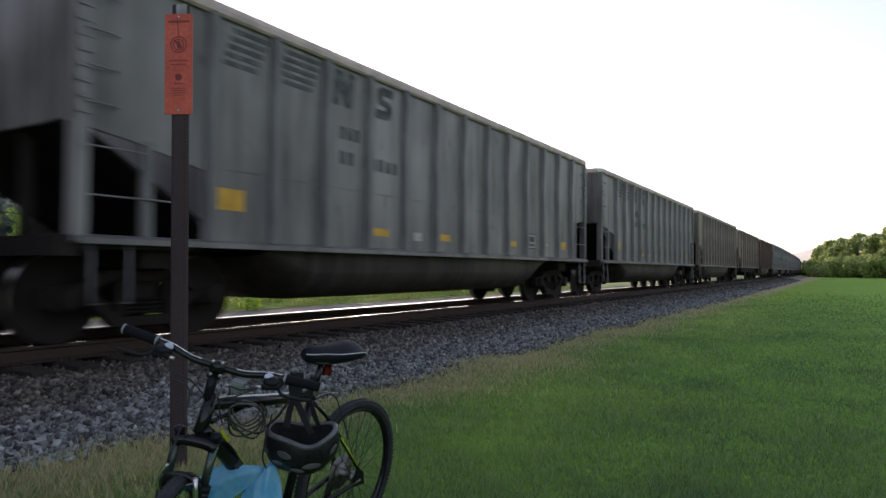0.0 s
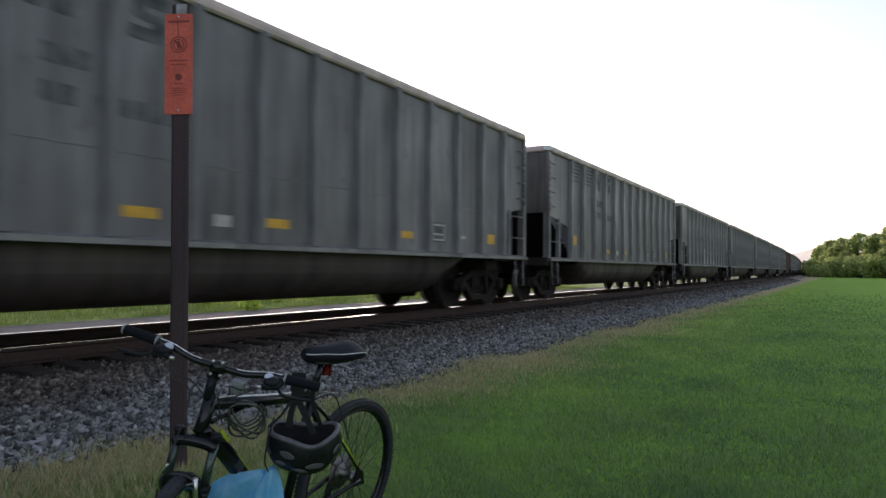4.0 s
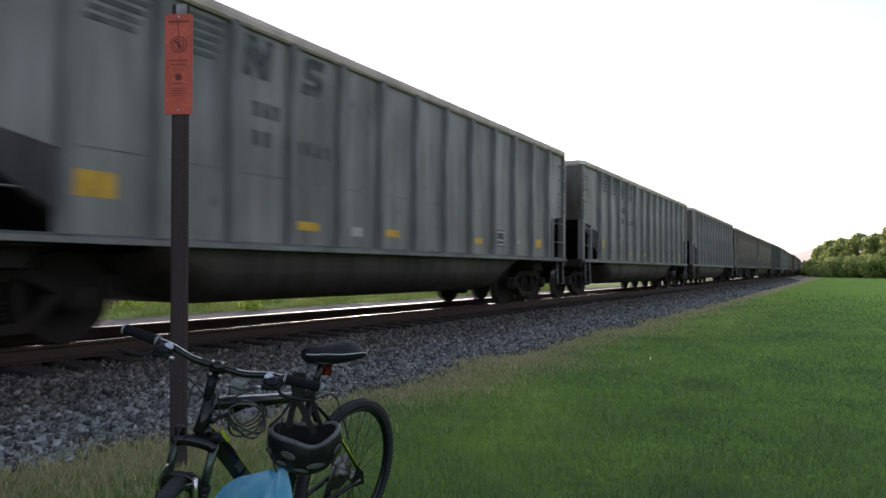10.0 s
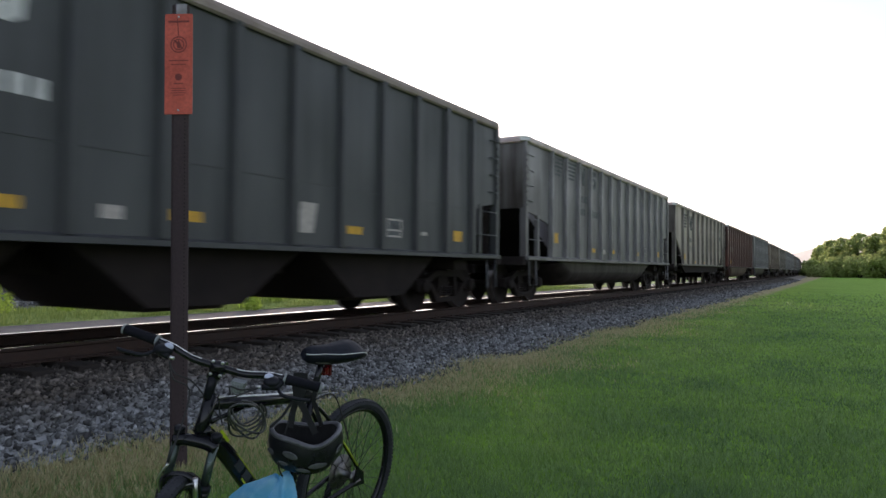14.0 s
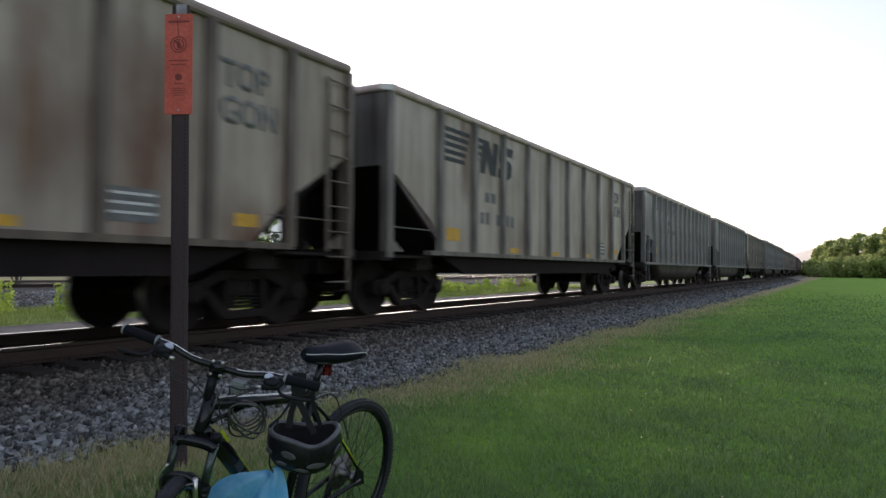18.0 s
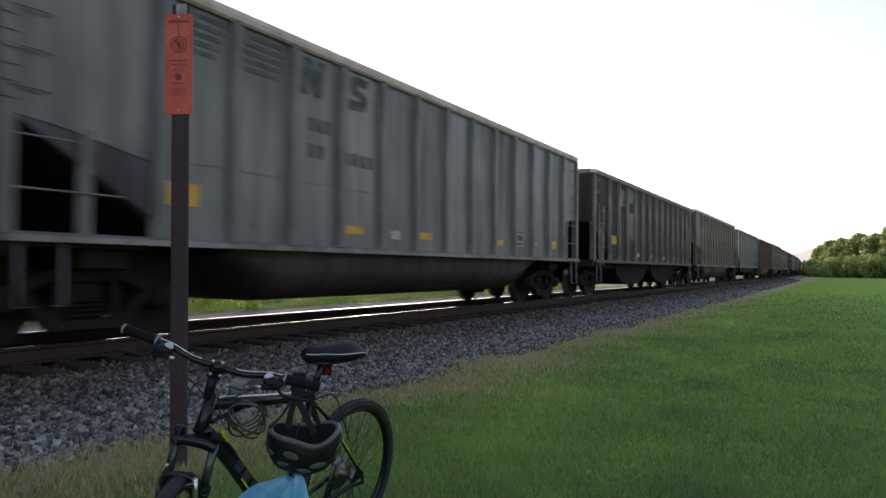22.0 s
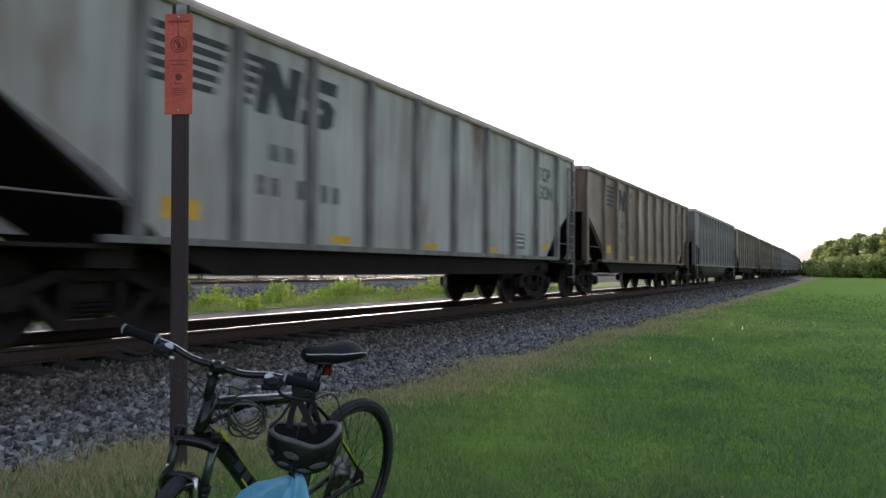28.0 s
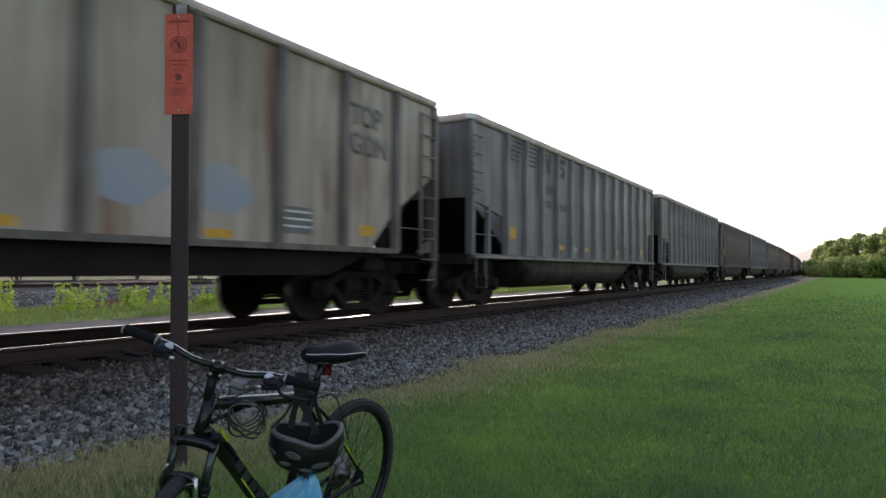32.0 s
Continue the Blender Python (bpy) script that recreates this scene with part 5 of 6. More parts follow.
for k in range(5):
    # plain blocks in place of the maker's name
    a, d = Vector((0.7 - 0.037 * k, 0, 0.634 - 0.0487 * k)), Vector((-0.605, 0, -0.796))
    nrm = Vector((0.796, 0, -0.605))
    bm = bmesh.new()
    q = [a + nrm * h + d * l for h, l in ((-0.014, 0), (0.014, 0), (0.014, 0.042), (-0.014, 0.042))]
    vs = [bm.verts.new(p + Vector((0, 0.024, 0))) for p in q] + [bm.verts.new(p + Vector((0, 0.0325, 0))) for p in q]
    for f in ((0, 1, 2, 3), (4, 5, 6, 7), (0, 1, 5, 4), (1, 2, 6, 5), (2, 3, 7, 6), (3, 0, 4, 7)):
        bm.faces.new([vs[i] for i in f])
    part("frame_print", bm, LETTER, bike, "dim grey printed block")
rod("seat_tube", [BB, (0.28, 0, 0.79)], 0.018, FRAME_BLACK)
rod("head_tube", [H1, (0.83, 0, 0.815), H2], [0.024, 0.021, 0.026], FRAME_BLACK)
rod("gusset", [(0.80, 0, 0.80), (0.66, 0, 0.815)], 0.008, FRAME_BLACK)
for s in (-1, 1):
    rod("seat_stay", bend([(0.29, s * 0.018, 0.745), (0.2, s * 0.045, 0.64), (0.0, s * 0.066, 0.37)]), 0.008, FRAME_BLACK)
    rod("stay_line", [(0.15, s * 0.059, 0.572), (0.03, s * 0.07, 0.413)], 0.004, LIME, label="lime yellow line on the stay", sides=6)
    rod("chain_stay", bend([BB, (0.3, s * 0.04, 0.30), (0.0, s * 0.066, 0.335)]), 0.010, FRAME_BLACK)
    bm = bmesh.new()
    prism(bm, [(-0.03, 0.31), (0.05, 0.32), (0.03, 0.40), (-0.02, 0.37)], "y", s * 0.066 - 0.004, s * 0.066 + 0.004)
    part("dropout", bm, FRAME_BLACK, bike)
rod("seat_post", [(0.28, 0, 0.78), (0.238, 0, 0.905)], 0.0135, FRAME_BLACK)
bm = bmesh.new()
lathe(bm, [(-0.014, 0.024), (0.014, 0.024)], "z", (0.283, 0, 0.785), 14)
tube(bm, [(0.28, 0.02, 0.785), (0.25, 0.035, 0.785), (0.23, 0.035, 0.783)], 0.005, 6)
part("seat_clamp", bm, STEEL, bike, "quick-release clamp")
# saddle: sections from tail to nose, wide and rounded, then narrow
bm = bmesh.new()
rings = []
SAD = Matrix.Translation((0.19, 0, 0.96)) @ Matrix.Rotation(radians(-9), 4, "Y") @ Matrix.Diagonal((1.18, 1.15, 1.42, 1)) @ Matrix.Translation((-0.19, 0, -0.945))
for x, hw, z, d in ((0.035, 0.045, 0.945, 0.035), (0.05, 0.066, 0.955, 0.05), (0.09, 0.078, 0.963, 0.06), (0.14, 0.07, 0.958, 0.06), (0.19, 0.05, 0.95, 0.055), (0.25, 0.033, 0.946, 0.05), (0.30, 0.025, 0.944, 0.042), (0.325, 0.014, 0.938, 0.028)):
    ring = []
    for k in range(16):
        t = 2 * math.pi * k / 16
        up = math.sin(t)
        ring.append(bm.verts.new((x, hw * math.cos(t) * (1 if up > -0.5 else 0.7), z - d * 0.45 + (d * 0.5 * up ** 3 if up > 0 else d * 0.65 * up))))
    rings.append(ring)
for r0, r1 in zip(rings, rings[1:]):
    for k in range(16):
        bm.faces.new((r0[k], r0[(k + 1) % 16], r1[(k + 1) % 16], r1[k])).smooth = True
bm.faces.new(rings[0])
bm.faces.new(rings[-1][::-1])
bm.transform(SAD)
saddle = part("saddle", bm, SADDLE, bike, "black padded saddle with a silver line")
line_pts = [(0.036, 0.0, 0.932), (0.04, 0.044, 0.93), (0.055, 0.068, 0.931), (0.09, 0.079, 0.937), (0.14, 0.071, 0.933), (0.19, 0.051, 0.928), (0.25, 0.034, 0.927), (0.30, 0.026, 0.925), (0.327, 0.013, 0.925)]
rod("piping", [SAD @ q for q in bend(line_pts, 4)], 0.0018, SILVER, saddle, sides=5)
for s in (-1, 1):
    rod("saddle_rail", bend([(0.06, s * 0.025, 0.915), (0.15, s * 0.022, 0.897), (0.24, s * 0.02, 0.9), (0.31, s * 0.008, 0.918)], 4), 0.0035, STEEL, saddle, sides=6)
bm = bmesh.new()
box(bm, 0.2, 0.23, -0.012, 0.012, 0.845, 0.875)
box(bm, 0.188, 0.2, -0.016, 0.016, 0.838, 0.882)
part("rear_light", bm, [REDLENS], bike, "red rear light under the saddle")

# fork, turned with the bars
for s in (-1, 1):
    y = s * 0.062
    d = -AX
    a = CROWN + Vector((0, y, 0)) + AX * 0.012
    rod("stanchion", [a, a + d * 0.16], 0.0145, STANCHION, label="bare metal fork leg", m=STEER)
    rod("fork_leg", [a + d * 0.15, a + d * 0.17, a + d * 0.36, HUB + Vector((-0.005, y, 0.0))], [0.023, 0.021, 0.02, 0.017], FRAME_BLACK, m=STEER)
    bm = bmesh.new()
    lathe(bm, [(-0.01, 0.0), (-0.01, 0.017), (0.012, 0.019), (0.018, 0.012), (0.018, 0)], "z", a + AX * 0.018, 14)
    part("fork_cap", bm, PLASTIC, bike, "", STEER)
    rod("dust_seal", [a + d * 0.135, a + d * 0.155], 0.0235, PLASTIC, m=STEER, sides=14)
rod("fork_crown", bend([CROWN + Vector((0, -0.07, -0.004)), CROWN + Vector((0, -0.035, 0.008)), CROWN + Vector((0, 0.035, 0.008)), CROWN + Vector((0, 0.07, -0.004))], 4), 0.021, FRAME_BLACK, m=STEER)
up = CROWN - AX * 0.15
rod("fork_arch", bend([up + Vector((0.02, -0.06, 0)), up + Vector((0.035, -0.05, 0.05)), up + Vector((0.04, 0, 0.075)), up + Vector((0.035, 0.05, 0.05)), up + Vector((0.02, 0.06, 0))], 4), 0.011, FRAME_BLACK, m=STEER)
rod("brake_noodle", bend([up + Vector((0.05, -0.055, 0.0)), up + Vector((0.06, -0.065, 0.055)), up + Vector((0.055, -0.045, 0.11))], 5), 0.0045, CHROME, label="bent alloy cable guide", m=STEER)
rod("brake_arm", [up + Vector((0.035, 0.06, -0.03)), up + Vector((0.045, 0.045, 0.075))], 0.008, CHROME, label="alloy brake arm", m=STEER)
rod("brake_wire", [up + Vector((0.05, -0.05, 0.01)), up + Vector((0.05, 0.045, 0.06))], 0.003, STEEL, m=STEER, sides=5)

# stem and bars
CLAMP = Vector((0.778, 0, 0.98))
rod("steerer", [CROWN + AX * 0.15, CROWN + AX * 0.235], 0.017, PLASTIC, m=STEER)
rod("stem", [CROWN + AX * 0.215, CLAMP, Vector((0.80, 0, 0.992))], [0.022, 0.019, 0.02], FRAME_BLACK, m=STEER)
BAR = Vector((0.80, 0.012, 0.993))
rod("stem_clamp", [BAR + Vector((0, -0.024, 0)), BAR + Vector((0, 0.024, 0))], 0.023, FRAME_BLACK, m=STEER, sides=14)
for y in (-0.016, 0.016):
    for dz, dx in ((0.022, 0.016), (-0.02, 0.022)):
        bm = bmesh.new()
        lathe(bm, [(0, 0.0055), (0.006, 0.0055), (0.007, 0.003), (0.007, 0.0)], "x", BAR + Vector((dx, y, dz)), 8)
        part("bolt", bm, CHROME, bike, "bright bolt", STEER)
HALF_BAR, BACK, RISE = 0.345, -0.035, 0.02


def bar_point(y):
    """The centre of the riser bar at y: level in the middle, a rise, then level and swept back."""
    a = abs(y)
    rise = RISE * min(1, max(0, (a - 0.07) / 0.12))
    sweep_back = BACK * max(0, (a - 0.08) / (HALF_BAR - 0.08)) ** 1.2
    return BAR + Vector((sweep_back, y, (rise * (3 - 2 * rise / RISE) * rise / RISE if rise else 0) - 0.08 * y))


rod("handlebar", [bar_point(-HALF_BAR + i * HALF_BAR / 20) for i in range(41)], 0.0125, FRAME_BLACK, label="black riser handlebar", m=STEER)
for s in (-1, 1):
    rod("bar_stripe", [bar_point(s * y) + Vector((0.002, 0, 0.0115)) for y in (0.06, 0.09, 0.13, 0.17, 0.21)], 0.0022, SILVER, label="silver stripe on the bar", m=STEER, sides=5)
    g = rod("grip", [bar_point(s * y) for y in (0.222, 0.229, 0.245, 0.29, 0.332, 0.338)], [0.016, 0.018, 0.0165, 0.0165, 0.017, 0.0185], GRIP, label="ribbed rubber grip", m=STEER, sides=14)
    rod("grip_end", [bar_point(s * 0.338), bar_point(s * 0.347)], 0.0175, GREYBOX, g, sides=14)
    rod("grip_collar", [bar_point(s * 0.216), bar_point(s * 0.224)], 0.0185, GREYBOX, g, sides=14)
    # shifter pod with a dome whose highlight is painted pale, brake lever
    p = bar_point(s * 0.185)
    bm = bmesh.new()
    bmesh.ops.create_uvsphere(bm, u_segments=16, v_segments=10, radius=1, matrix=Matrix.Translation(p + Vector((0.022, 0.0, -0.012))) @ Matrix.Diagonal((0.028, 0.03, 0.02, 1)))
    for f in bm.faces:
        f.smooth = True
    pod = part("shifter", bm, PLASTIC, bike, "black shifter pod", STEER)
    bm = bmesh.new()
    bmesh.ops.create_uvsphere(bm, u_segments=16, v_segments=8, radius=1, matrix=Matrix.Translation(p + Vector((0.02, -s * 0.012, 0.0))) @ Matrix.Diagonal((0.016, 0.017, 0.014, 1)))
    for f in bm.faces:
        f.smooth = True
    part("dial", bm, DIALWHITE, pod, "domed gear dial with its highlight painted pale")
    q = bar_point(s * 0.215)
    rod("lever_body", [q + Vector((0.0, 0, -0.006)), q + Vector((0.035, -s * 0.01, -0.02)), q + Vector((0.045, -s * 0.055, -0.028))], [0.014, 0.013, 0.01], PLASTIC, pod, m=Matrix())
    rod("brake_lever", bend([q + Vector((0.035, -s * 0.005, -0.022)), q + Vector((0.065, s * 0.02, -0.032)), q + Vector((0.062, s * 0.07, -0.035)), q + Vector((0.055, s * 0.11, -0.034))], 5), 0.006, PLASTIC, label="black brake lever", m=STEER)
    rod("barrel", [q + Vector((0.045, -s * 0.055, -0.028)), q + Vector((0.047, -s * 0.075, -0.03))], 0.006, CHROME, label="bright cable barrel", m=STEER)
bm = bmesh.new()
o = BAR + Vector((0.03, 0.085, -0.035))
prism(bm, [(o.y - 0.021, o.z + 0.018), (o.y + 0.022, o.z + 0.018), (o.y + 0.018, o.z - 0.02), (o.y - 0.015, o.z - 0.02)], "x", o.x - 0.01, o.x + 0.022)
for k in range(4):
    box(bm, o.x + 0.022, o.x + 0.026, o.y - 0.014 + k * 0.009, o.y - 0.009 + k * 0.009, o.z - 0.015, o.z + 0.012)
part("front_reflector", bm, DIMBOX, bike, "grey reflector on the handlebar", STEER)


def st(p):
    return STEER @ Vector(p)


# cables loop from the levers to the frame and the brakes
for s, mid, end in ((-1, (0.835, -0.05, 0.93), (0.80, 0.03, 0.83)), (1, (0.86, 0.10, 0.91), (0.78, 0.03, 0.80)),
                    (-1, (0.86, -0.04, 0.90), tuple(st(up + Vector((0.055, -0.045, 0.11))))), (1, (0.80, 0.08, 0.94), (0.70, -0.02, 0.86))):
    a = st(bar_point(s * 0.15) + Vector((0.05, 0, -0.028)))
    rod("cable", bend([a, a.lerp(Vector(mid), 0.45) + Vector((0.02, 0, -0.004)), mid, end], 7), 0.0028, CABLE, sides=6)
rod("cable", bend([(0.29, 0.02, 0.76), (0.2, 0.04, 0.765), (0.14, 0.05, 0.66), (0.1, 0.06, 0.55)], 6), 0.0028, CABLE, sides=6)
# a coiled cable lock hangs from the top tube
for k in range(6):
    bm = bmesh.new()
    c = Vector((0.622 + 0.006 * k, 0.0 + 0.012 * k - 0.03, 0.842))
    w2, h2 = 0.075 + 0.008 * (k % 3), 0.055 + 0.012 * ((k * 2) % 3)
    tube(bm, [c + Vector((w2 * math.cos(t), 0.012 * math.sin(2 * t + k), -h2 * 0.9 + h2 * math.sin(t + 0.15 * k))) for t in [i * math.pi / 12 for i in range(24)]], 0.004, 6, closed=True)
    part("lock_coil", bm, LOCK, bike, "grey coiled lock cable")
# cranks, chainring, derailleur
bm = bmesh.new()
lathe(bm, [(-0.052, 0.0), (-0.052, 0.09), (-0.055, 0.092), (-0.058, 0.09), (-0.058, 0.0)], "y", (0.42, 0, 0.29), 32)
part("chainring", bm, STEEL, bike)
for s, ang in ((-1, 0.4), (1, 0.4 + math.pi)):
    e = Vector((0.42 + 0.17 * math.cos(ang), s * 0.075, 0.29 + 0.17 * math.sin(ang)))
    rod("crank", [(0.42, s * 0.07, 0.29), e], [0.014, 0.011], FRAME_BLACK)
    bm = bmesh.new()
    box(bm, e.x - 0.045, e.x + 0.045, e.y + s * 0.055 - 0.04, e.y + s * 0.055 + 0.04, e.z - 0.012, e.z + 0.012)
    part("pedal", bm, PLASTIC, bike)
for k, r in enumerate((0.055, 0.048, 0.041, 0.034, 0.027)):
    bm = bmesh.new()
    y = -0.03 - 0.004 * k
    lathe(bm, [(y, 0.0), (y, r), (y - 0.002, r), (y - 0.002, 0.0)], "y", (0, 0, R), 24)
    part("sprocket", bm, STEEL, bike)
rod("derailleur", [(0.01, -0.075, 0.31), (0.03, -0.08, 0.25), (0.06, -0.07, 0.19)], [0.014, 0.016, 0.014], PLASTIC)
rod("kickstand", [(0.30, 0.05, 0.30), (0.33, 0.13, 0.16), (0.345, 0.185, 0.052)], 0.009, PLASTIC)

# ---- marker post and its sign ----
POST = surface("brown_weathered_post", (0.042, 0.026, 0.029), (0.06, 0.04, 0.042), 5, 0.75, bump=0.3, stretch=(1, 1, 0.2))
ORANGE = surface("faded_orange_plate", (0.64, 0.112, 0.066), (0.53, 0.092, 0.058), 6, 0.55, bump=0.05)
PRINT = surface("dark_print", (0.27, 0.05, 0.04), (0.19, 0.045, 0.04), 30, 0.7, bump=0.02)
post = thing("marker_post", "tall brown metal post with a row of holes", "post", m=pose(-3.746, 2.882, 0, 0, -0.8, 29))
bm = bmesh.new()
# a channel with side flanges, open at the back
prism(bm, [(-0.057, -0.012), (-0.034, -0.03), (0.034, -0.03), (0.057, -0.012), (0.057, 0.0), (0.032, -0.02), (-0.032, -0.02), (-0.057, 0.0)], "z", -0.3, 3.075)
part("channel", bm, POST, post)
bm = bmesh.new()
for i in range(100):
    z = 0.12 + i * 0.0254
    if z > 2.32:
        break
    prism(bm, [(0.039 + 0.0042 * math.cos(a), z + 0.006 * math.sin(a)) for a in [k * math.pi / 3 for k in range(6)]], "y", -0.0285, -0.0245)
tagged(part("hole_row", bm, UNDER, post), kind="stuff")
sign = thing("sign", "faded orange warning plate with dark printed symbols", "sign", m=pose(-3.746, 2.882, 0, 0, -0.8, 29))
bm = bmesh.new()
prism(bm, [(-0.093, 2.335), (0.093, 2.335), (0.093, 3.0), (0.088, 3.006), (-0.088, 3.006), (-0.093, 3.0)], "y", -0.040, -0.0345)
part("plate", bm, ORANGE, sign)


def printed(name, pts, label):
    bm = bmesh.new()
    prism(bm, pts, "y", -0.0415, -0.0403)
    return part(name, bm, PRINT, sign, label)


def ring(name, cx, cz, r0, r1):
    bm = bmesh.new()
    n = 28
    vs = [[bm.verts.new((cx + r * math.cos(2 * math.pi * k / n), y, cz + r * math.sin(2 * math.pi * k / n))) for k in range(n)] for r in (r0, r1) for y in (-0.0415, -0.0403)]
    for a, b in ((0, 2), (2, 3), (3, 1), (1, 0)):
        for k in range(n):
            bm.faces.new((vs[a][k], vs[a][(k + 1) % n], vs[b][(k + 1) % n], vs[b][k]))
    return part(name, bm, PRINT, sign)


ring("ring", 0.0, 2.80, 0.048, 0.056)
ring("ring", 0.0, 2.80, 0.031, 0.038)
printed("slash", [(-0.034, 2.825), (-0.026, 2.833), (0.034, 2.775), (0.026, 2.767)], "diagonal bar through the rings")
printed("symbol", [(-0.008, 2.775), (0.012, 2.775), (0.016, 2.80), (0.0, 2.83), (-0.014, 2.81)], "small dark figure")
printed("scratch", [(-0.012, 2.98), (-0.006, 2.98), (0.002, 2.86), (-0.004, 2.86)], "long dark scratch")
printed("disc", [(0.024 * math.cos(a), 2.583 + 0.024 * math.sin(a)) for a in [k * math.pi / 8 for k in range(16)]], "round dark mark")
for z, x0, x1, h in ((2.948, -0.07, 0.07, 0.013), (2.69, -0.065, 0.065, 0.006), (2.665, -0.05, 0.05, 0.005), (2.535, -0.03, 0.03, 0.008), (2.505, -0.05, 0.05, 0.004), (2.49, -0.045, 0.045, 0.004), (2.475, -0.05, 0.05, 0.004), (2.46, -0.035, 0.035, 0.004)):
    printed("print_bar", [(x0, z), (x1, z), (x1, z + h), (x0, z + h)], "line of small print")
for z in (2.985, 2.36):
    bm = bmesh.new()
    lathe(bm, [(-0.046, 0.0), (-0.046, 0.006), (-0.040, 0.0075)], "y", (0, 0, z), 10)
    part("bolt", bm, CHROME, sign, "bright bolt head")
bm = bmesh.new()
box(bm, -0.02, 0.05, -0.034, -0.030, 3.0, 3.075)
part("bracket", bm, STEEL, post, "bare metal strip")

# ---- helmet and bag that hang from the bicycle ----
VIEW = radians(31)


def hung(px, py, depth):
    """A place given as offsets (right and down, per unit of depth) from the level view line."""
    fwd, right = Vector((-math.sin(VIEW), math.cos(VIEW), 0)), Vector((math.cos(VIEW), math.sin(VIEW), 0))
    return Vector(EYE) + (fwd + right * px + Vector((0, 0, -py))) * depth


SHELL = surface("helmet_shell", (0.007, 0.0075, 0.0105), (0.012, 0.0125, 0.017), 8, 0.24, bump=0.02, spec=0.35)
RIMGREY = surface("helmet_rim", (0.06, 0.062, 0.072), (0.14, 0.142, 0.155), 10, 0.3, bump=0.05)
VENT = surface("helmet_vent", (0.06, 0.063, 0.07), (0.11, 0.115, 0.122), 14, 0.5, bump=0.1)
FOAM = surface("helmet_foam", (0.01, 0.01, 0.011), (0.016, 0.016, 0.017), 30, 0.9, bump=0.3)
STRAP = surface("nylon_strap", (0.007, 0.0075, 0.009), (0.011, 0.0115, 0.013), 60, 0.7, bump=0.3)
helmet = thing("helmet", "black bicycle helmet hanging upside down by its straps", "helmet")


def helmet_point(u, v, grow=1.0):
    """u round the rim, v from the rim (0) to the crown (1), which hangs lowest."""
    wave = 0.008 * math.cos(2 * u) - 0.03 * math.exp(-((u % (2 * math.pi) - 5.05) / 0.55) ** 2) + 0.006 * math.sin(3 * u)
    ridge = 1 + 0.035 * math.sin(7 * u + 0.4) * math.sin(v * math.pi)
    c = math.cos(v * math.pi / 2) ** 0.75 * ridge * (1 - 0.16 * (1 - v) ** 4)
    return Vector((0.15 * grow * math.cos(u) * c, 0.105 * grow * math.sin(u) * c, wave * (1 - v) - 0.15 * grow * math.sin(v * math.pi / 2)))


for name, grow, mat in (("shell", 1.0, SHELL), ("lining", 0.86, FOAM)):
    bm = bmesh.new()
    rows = [[bm.verts.new(helmet_point(2 * math.pi * k / 40, j / 10 * 0.98, grow)) for k in range(40)] for j in range(11)]
    for a, b in zip(rows, rows[1:]):
        for k in range(40):
            bm.faces.new((a[k], a[(k + 1) % 40], b[(k + 1) % 40], b[k])).smooth = True
    bm.faces.new(rows[-1])
    part(name, bm, mat, helmet)
# a lighter grey band round the edge
bm = bmesh.new()
tube(bm, [helmet_point(2 * math.pi * k / 40, 0.0, 0.965) for k in range(40)], 0.0095, 8, closed=True)
part("rim", bm, RIMGREY, helmet, "lighter grey helmet rim")
for u, v, w, h in ((3.75, 0.24, 0.02, 0.011), (4.4, 0.22, 0.03, 0.014), (5.15, 0.34, 0.034, 0.012), (5.85, 0.2, 0.024, 0.012), (4.1, 0.42, 0.022, 0.01), (4.75, 0.47, 0.026, 0.01), (3.2, 0.24, 0.02, 0.01)):
    bm = bmesh.new()
    c, n = helmet_point(u, v, 1.004), 14
    t1 = (helmet_point(u + 0.05, v) - helmet_point(u - 0.05, v)).normalized()
    t2 = (helmet_point(u, v - 0.04) - helmet_point(u, v + 0.04)).normalized()
    nn = t1.cross(t2).normalized()
    if nn.dot(c) < 0:
        nn = -nn
    for k in range(n):
        a, b = 2 * math.pi * k / n, 2 * math.pi * (k + 1) / n
        f = [c + t1 * w * math.cos(q) + t2 * h * math.sin(q) + nn * 0.0015 for q in (a, b)] + [c + (t1 * w * math.cos(q) + t2 * h * math.sin(q)) * 0.75 + nn * 0.0035 for q in (b, a)]
        bm.faces.new([bm.verts.new(q) for q in f])
    bm.faces.new([bm.verts.new(c + (t1 * w * math.cos(2 * math.pi * k / n) + t2 * h * math.sin(2 * math.pi * k / n)) * 0.75 + nn * 0.0035) for k in range(n)])
    part("vent", bm, VENT, helmet, "oval vent")


def strap(pts, wide):
    """A flat nylon band through the points, as broad as given at each."""
    bm = bmesh.new()
    vs = []
    for i, p in enumerate(pts):
        d = (Vector(pts[min(i + 1, len(pts) - 1)]) - Vector(pts[max(i - 1, 0)])).normalized()
        side = d.cross(Vector((0, 1, 0))).normalized() * wide[i] / 2
        vs.append([bm.verts.new(Vector(p) + side + Vector((0, y, 0))) for y in (0, 0.003)] + [bm.verts.new(Vector(p) - side + Vector((0, y, 0))) for y in (0.003, 0)])
    for r0, r1 in zip(vs, vs[1:]):
        for k in range(4):
            bm.faces.new((r0[k], r0[(k + 1) % 4], r1[(k + 1) % 4], r1[k]))
    bm.faces.new(vs[0][::-1])
    bm.faces.new(vs[-1])
    return part("strap", bm, STRAP, helmet, "black nylon strap")


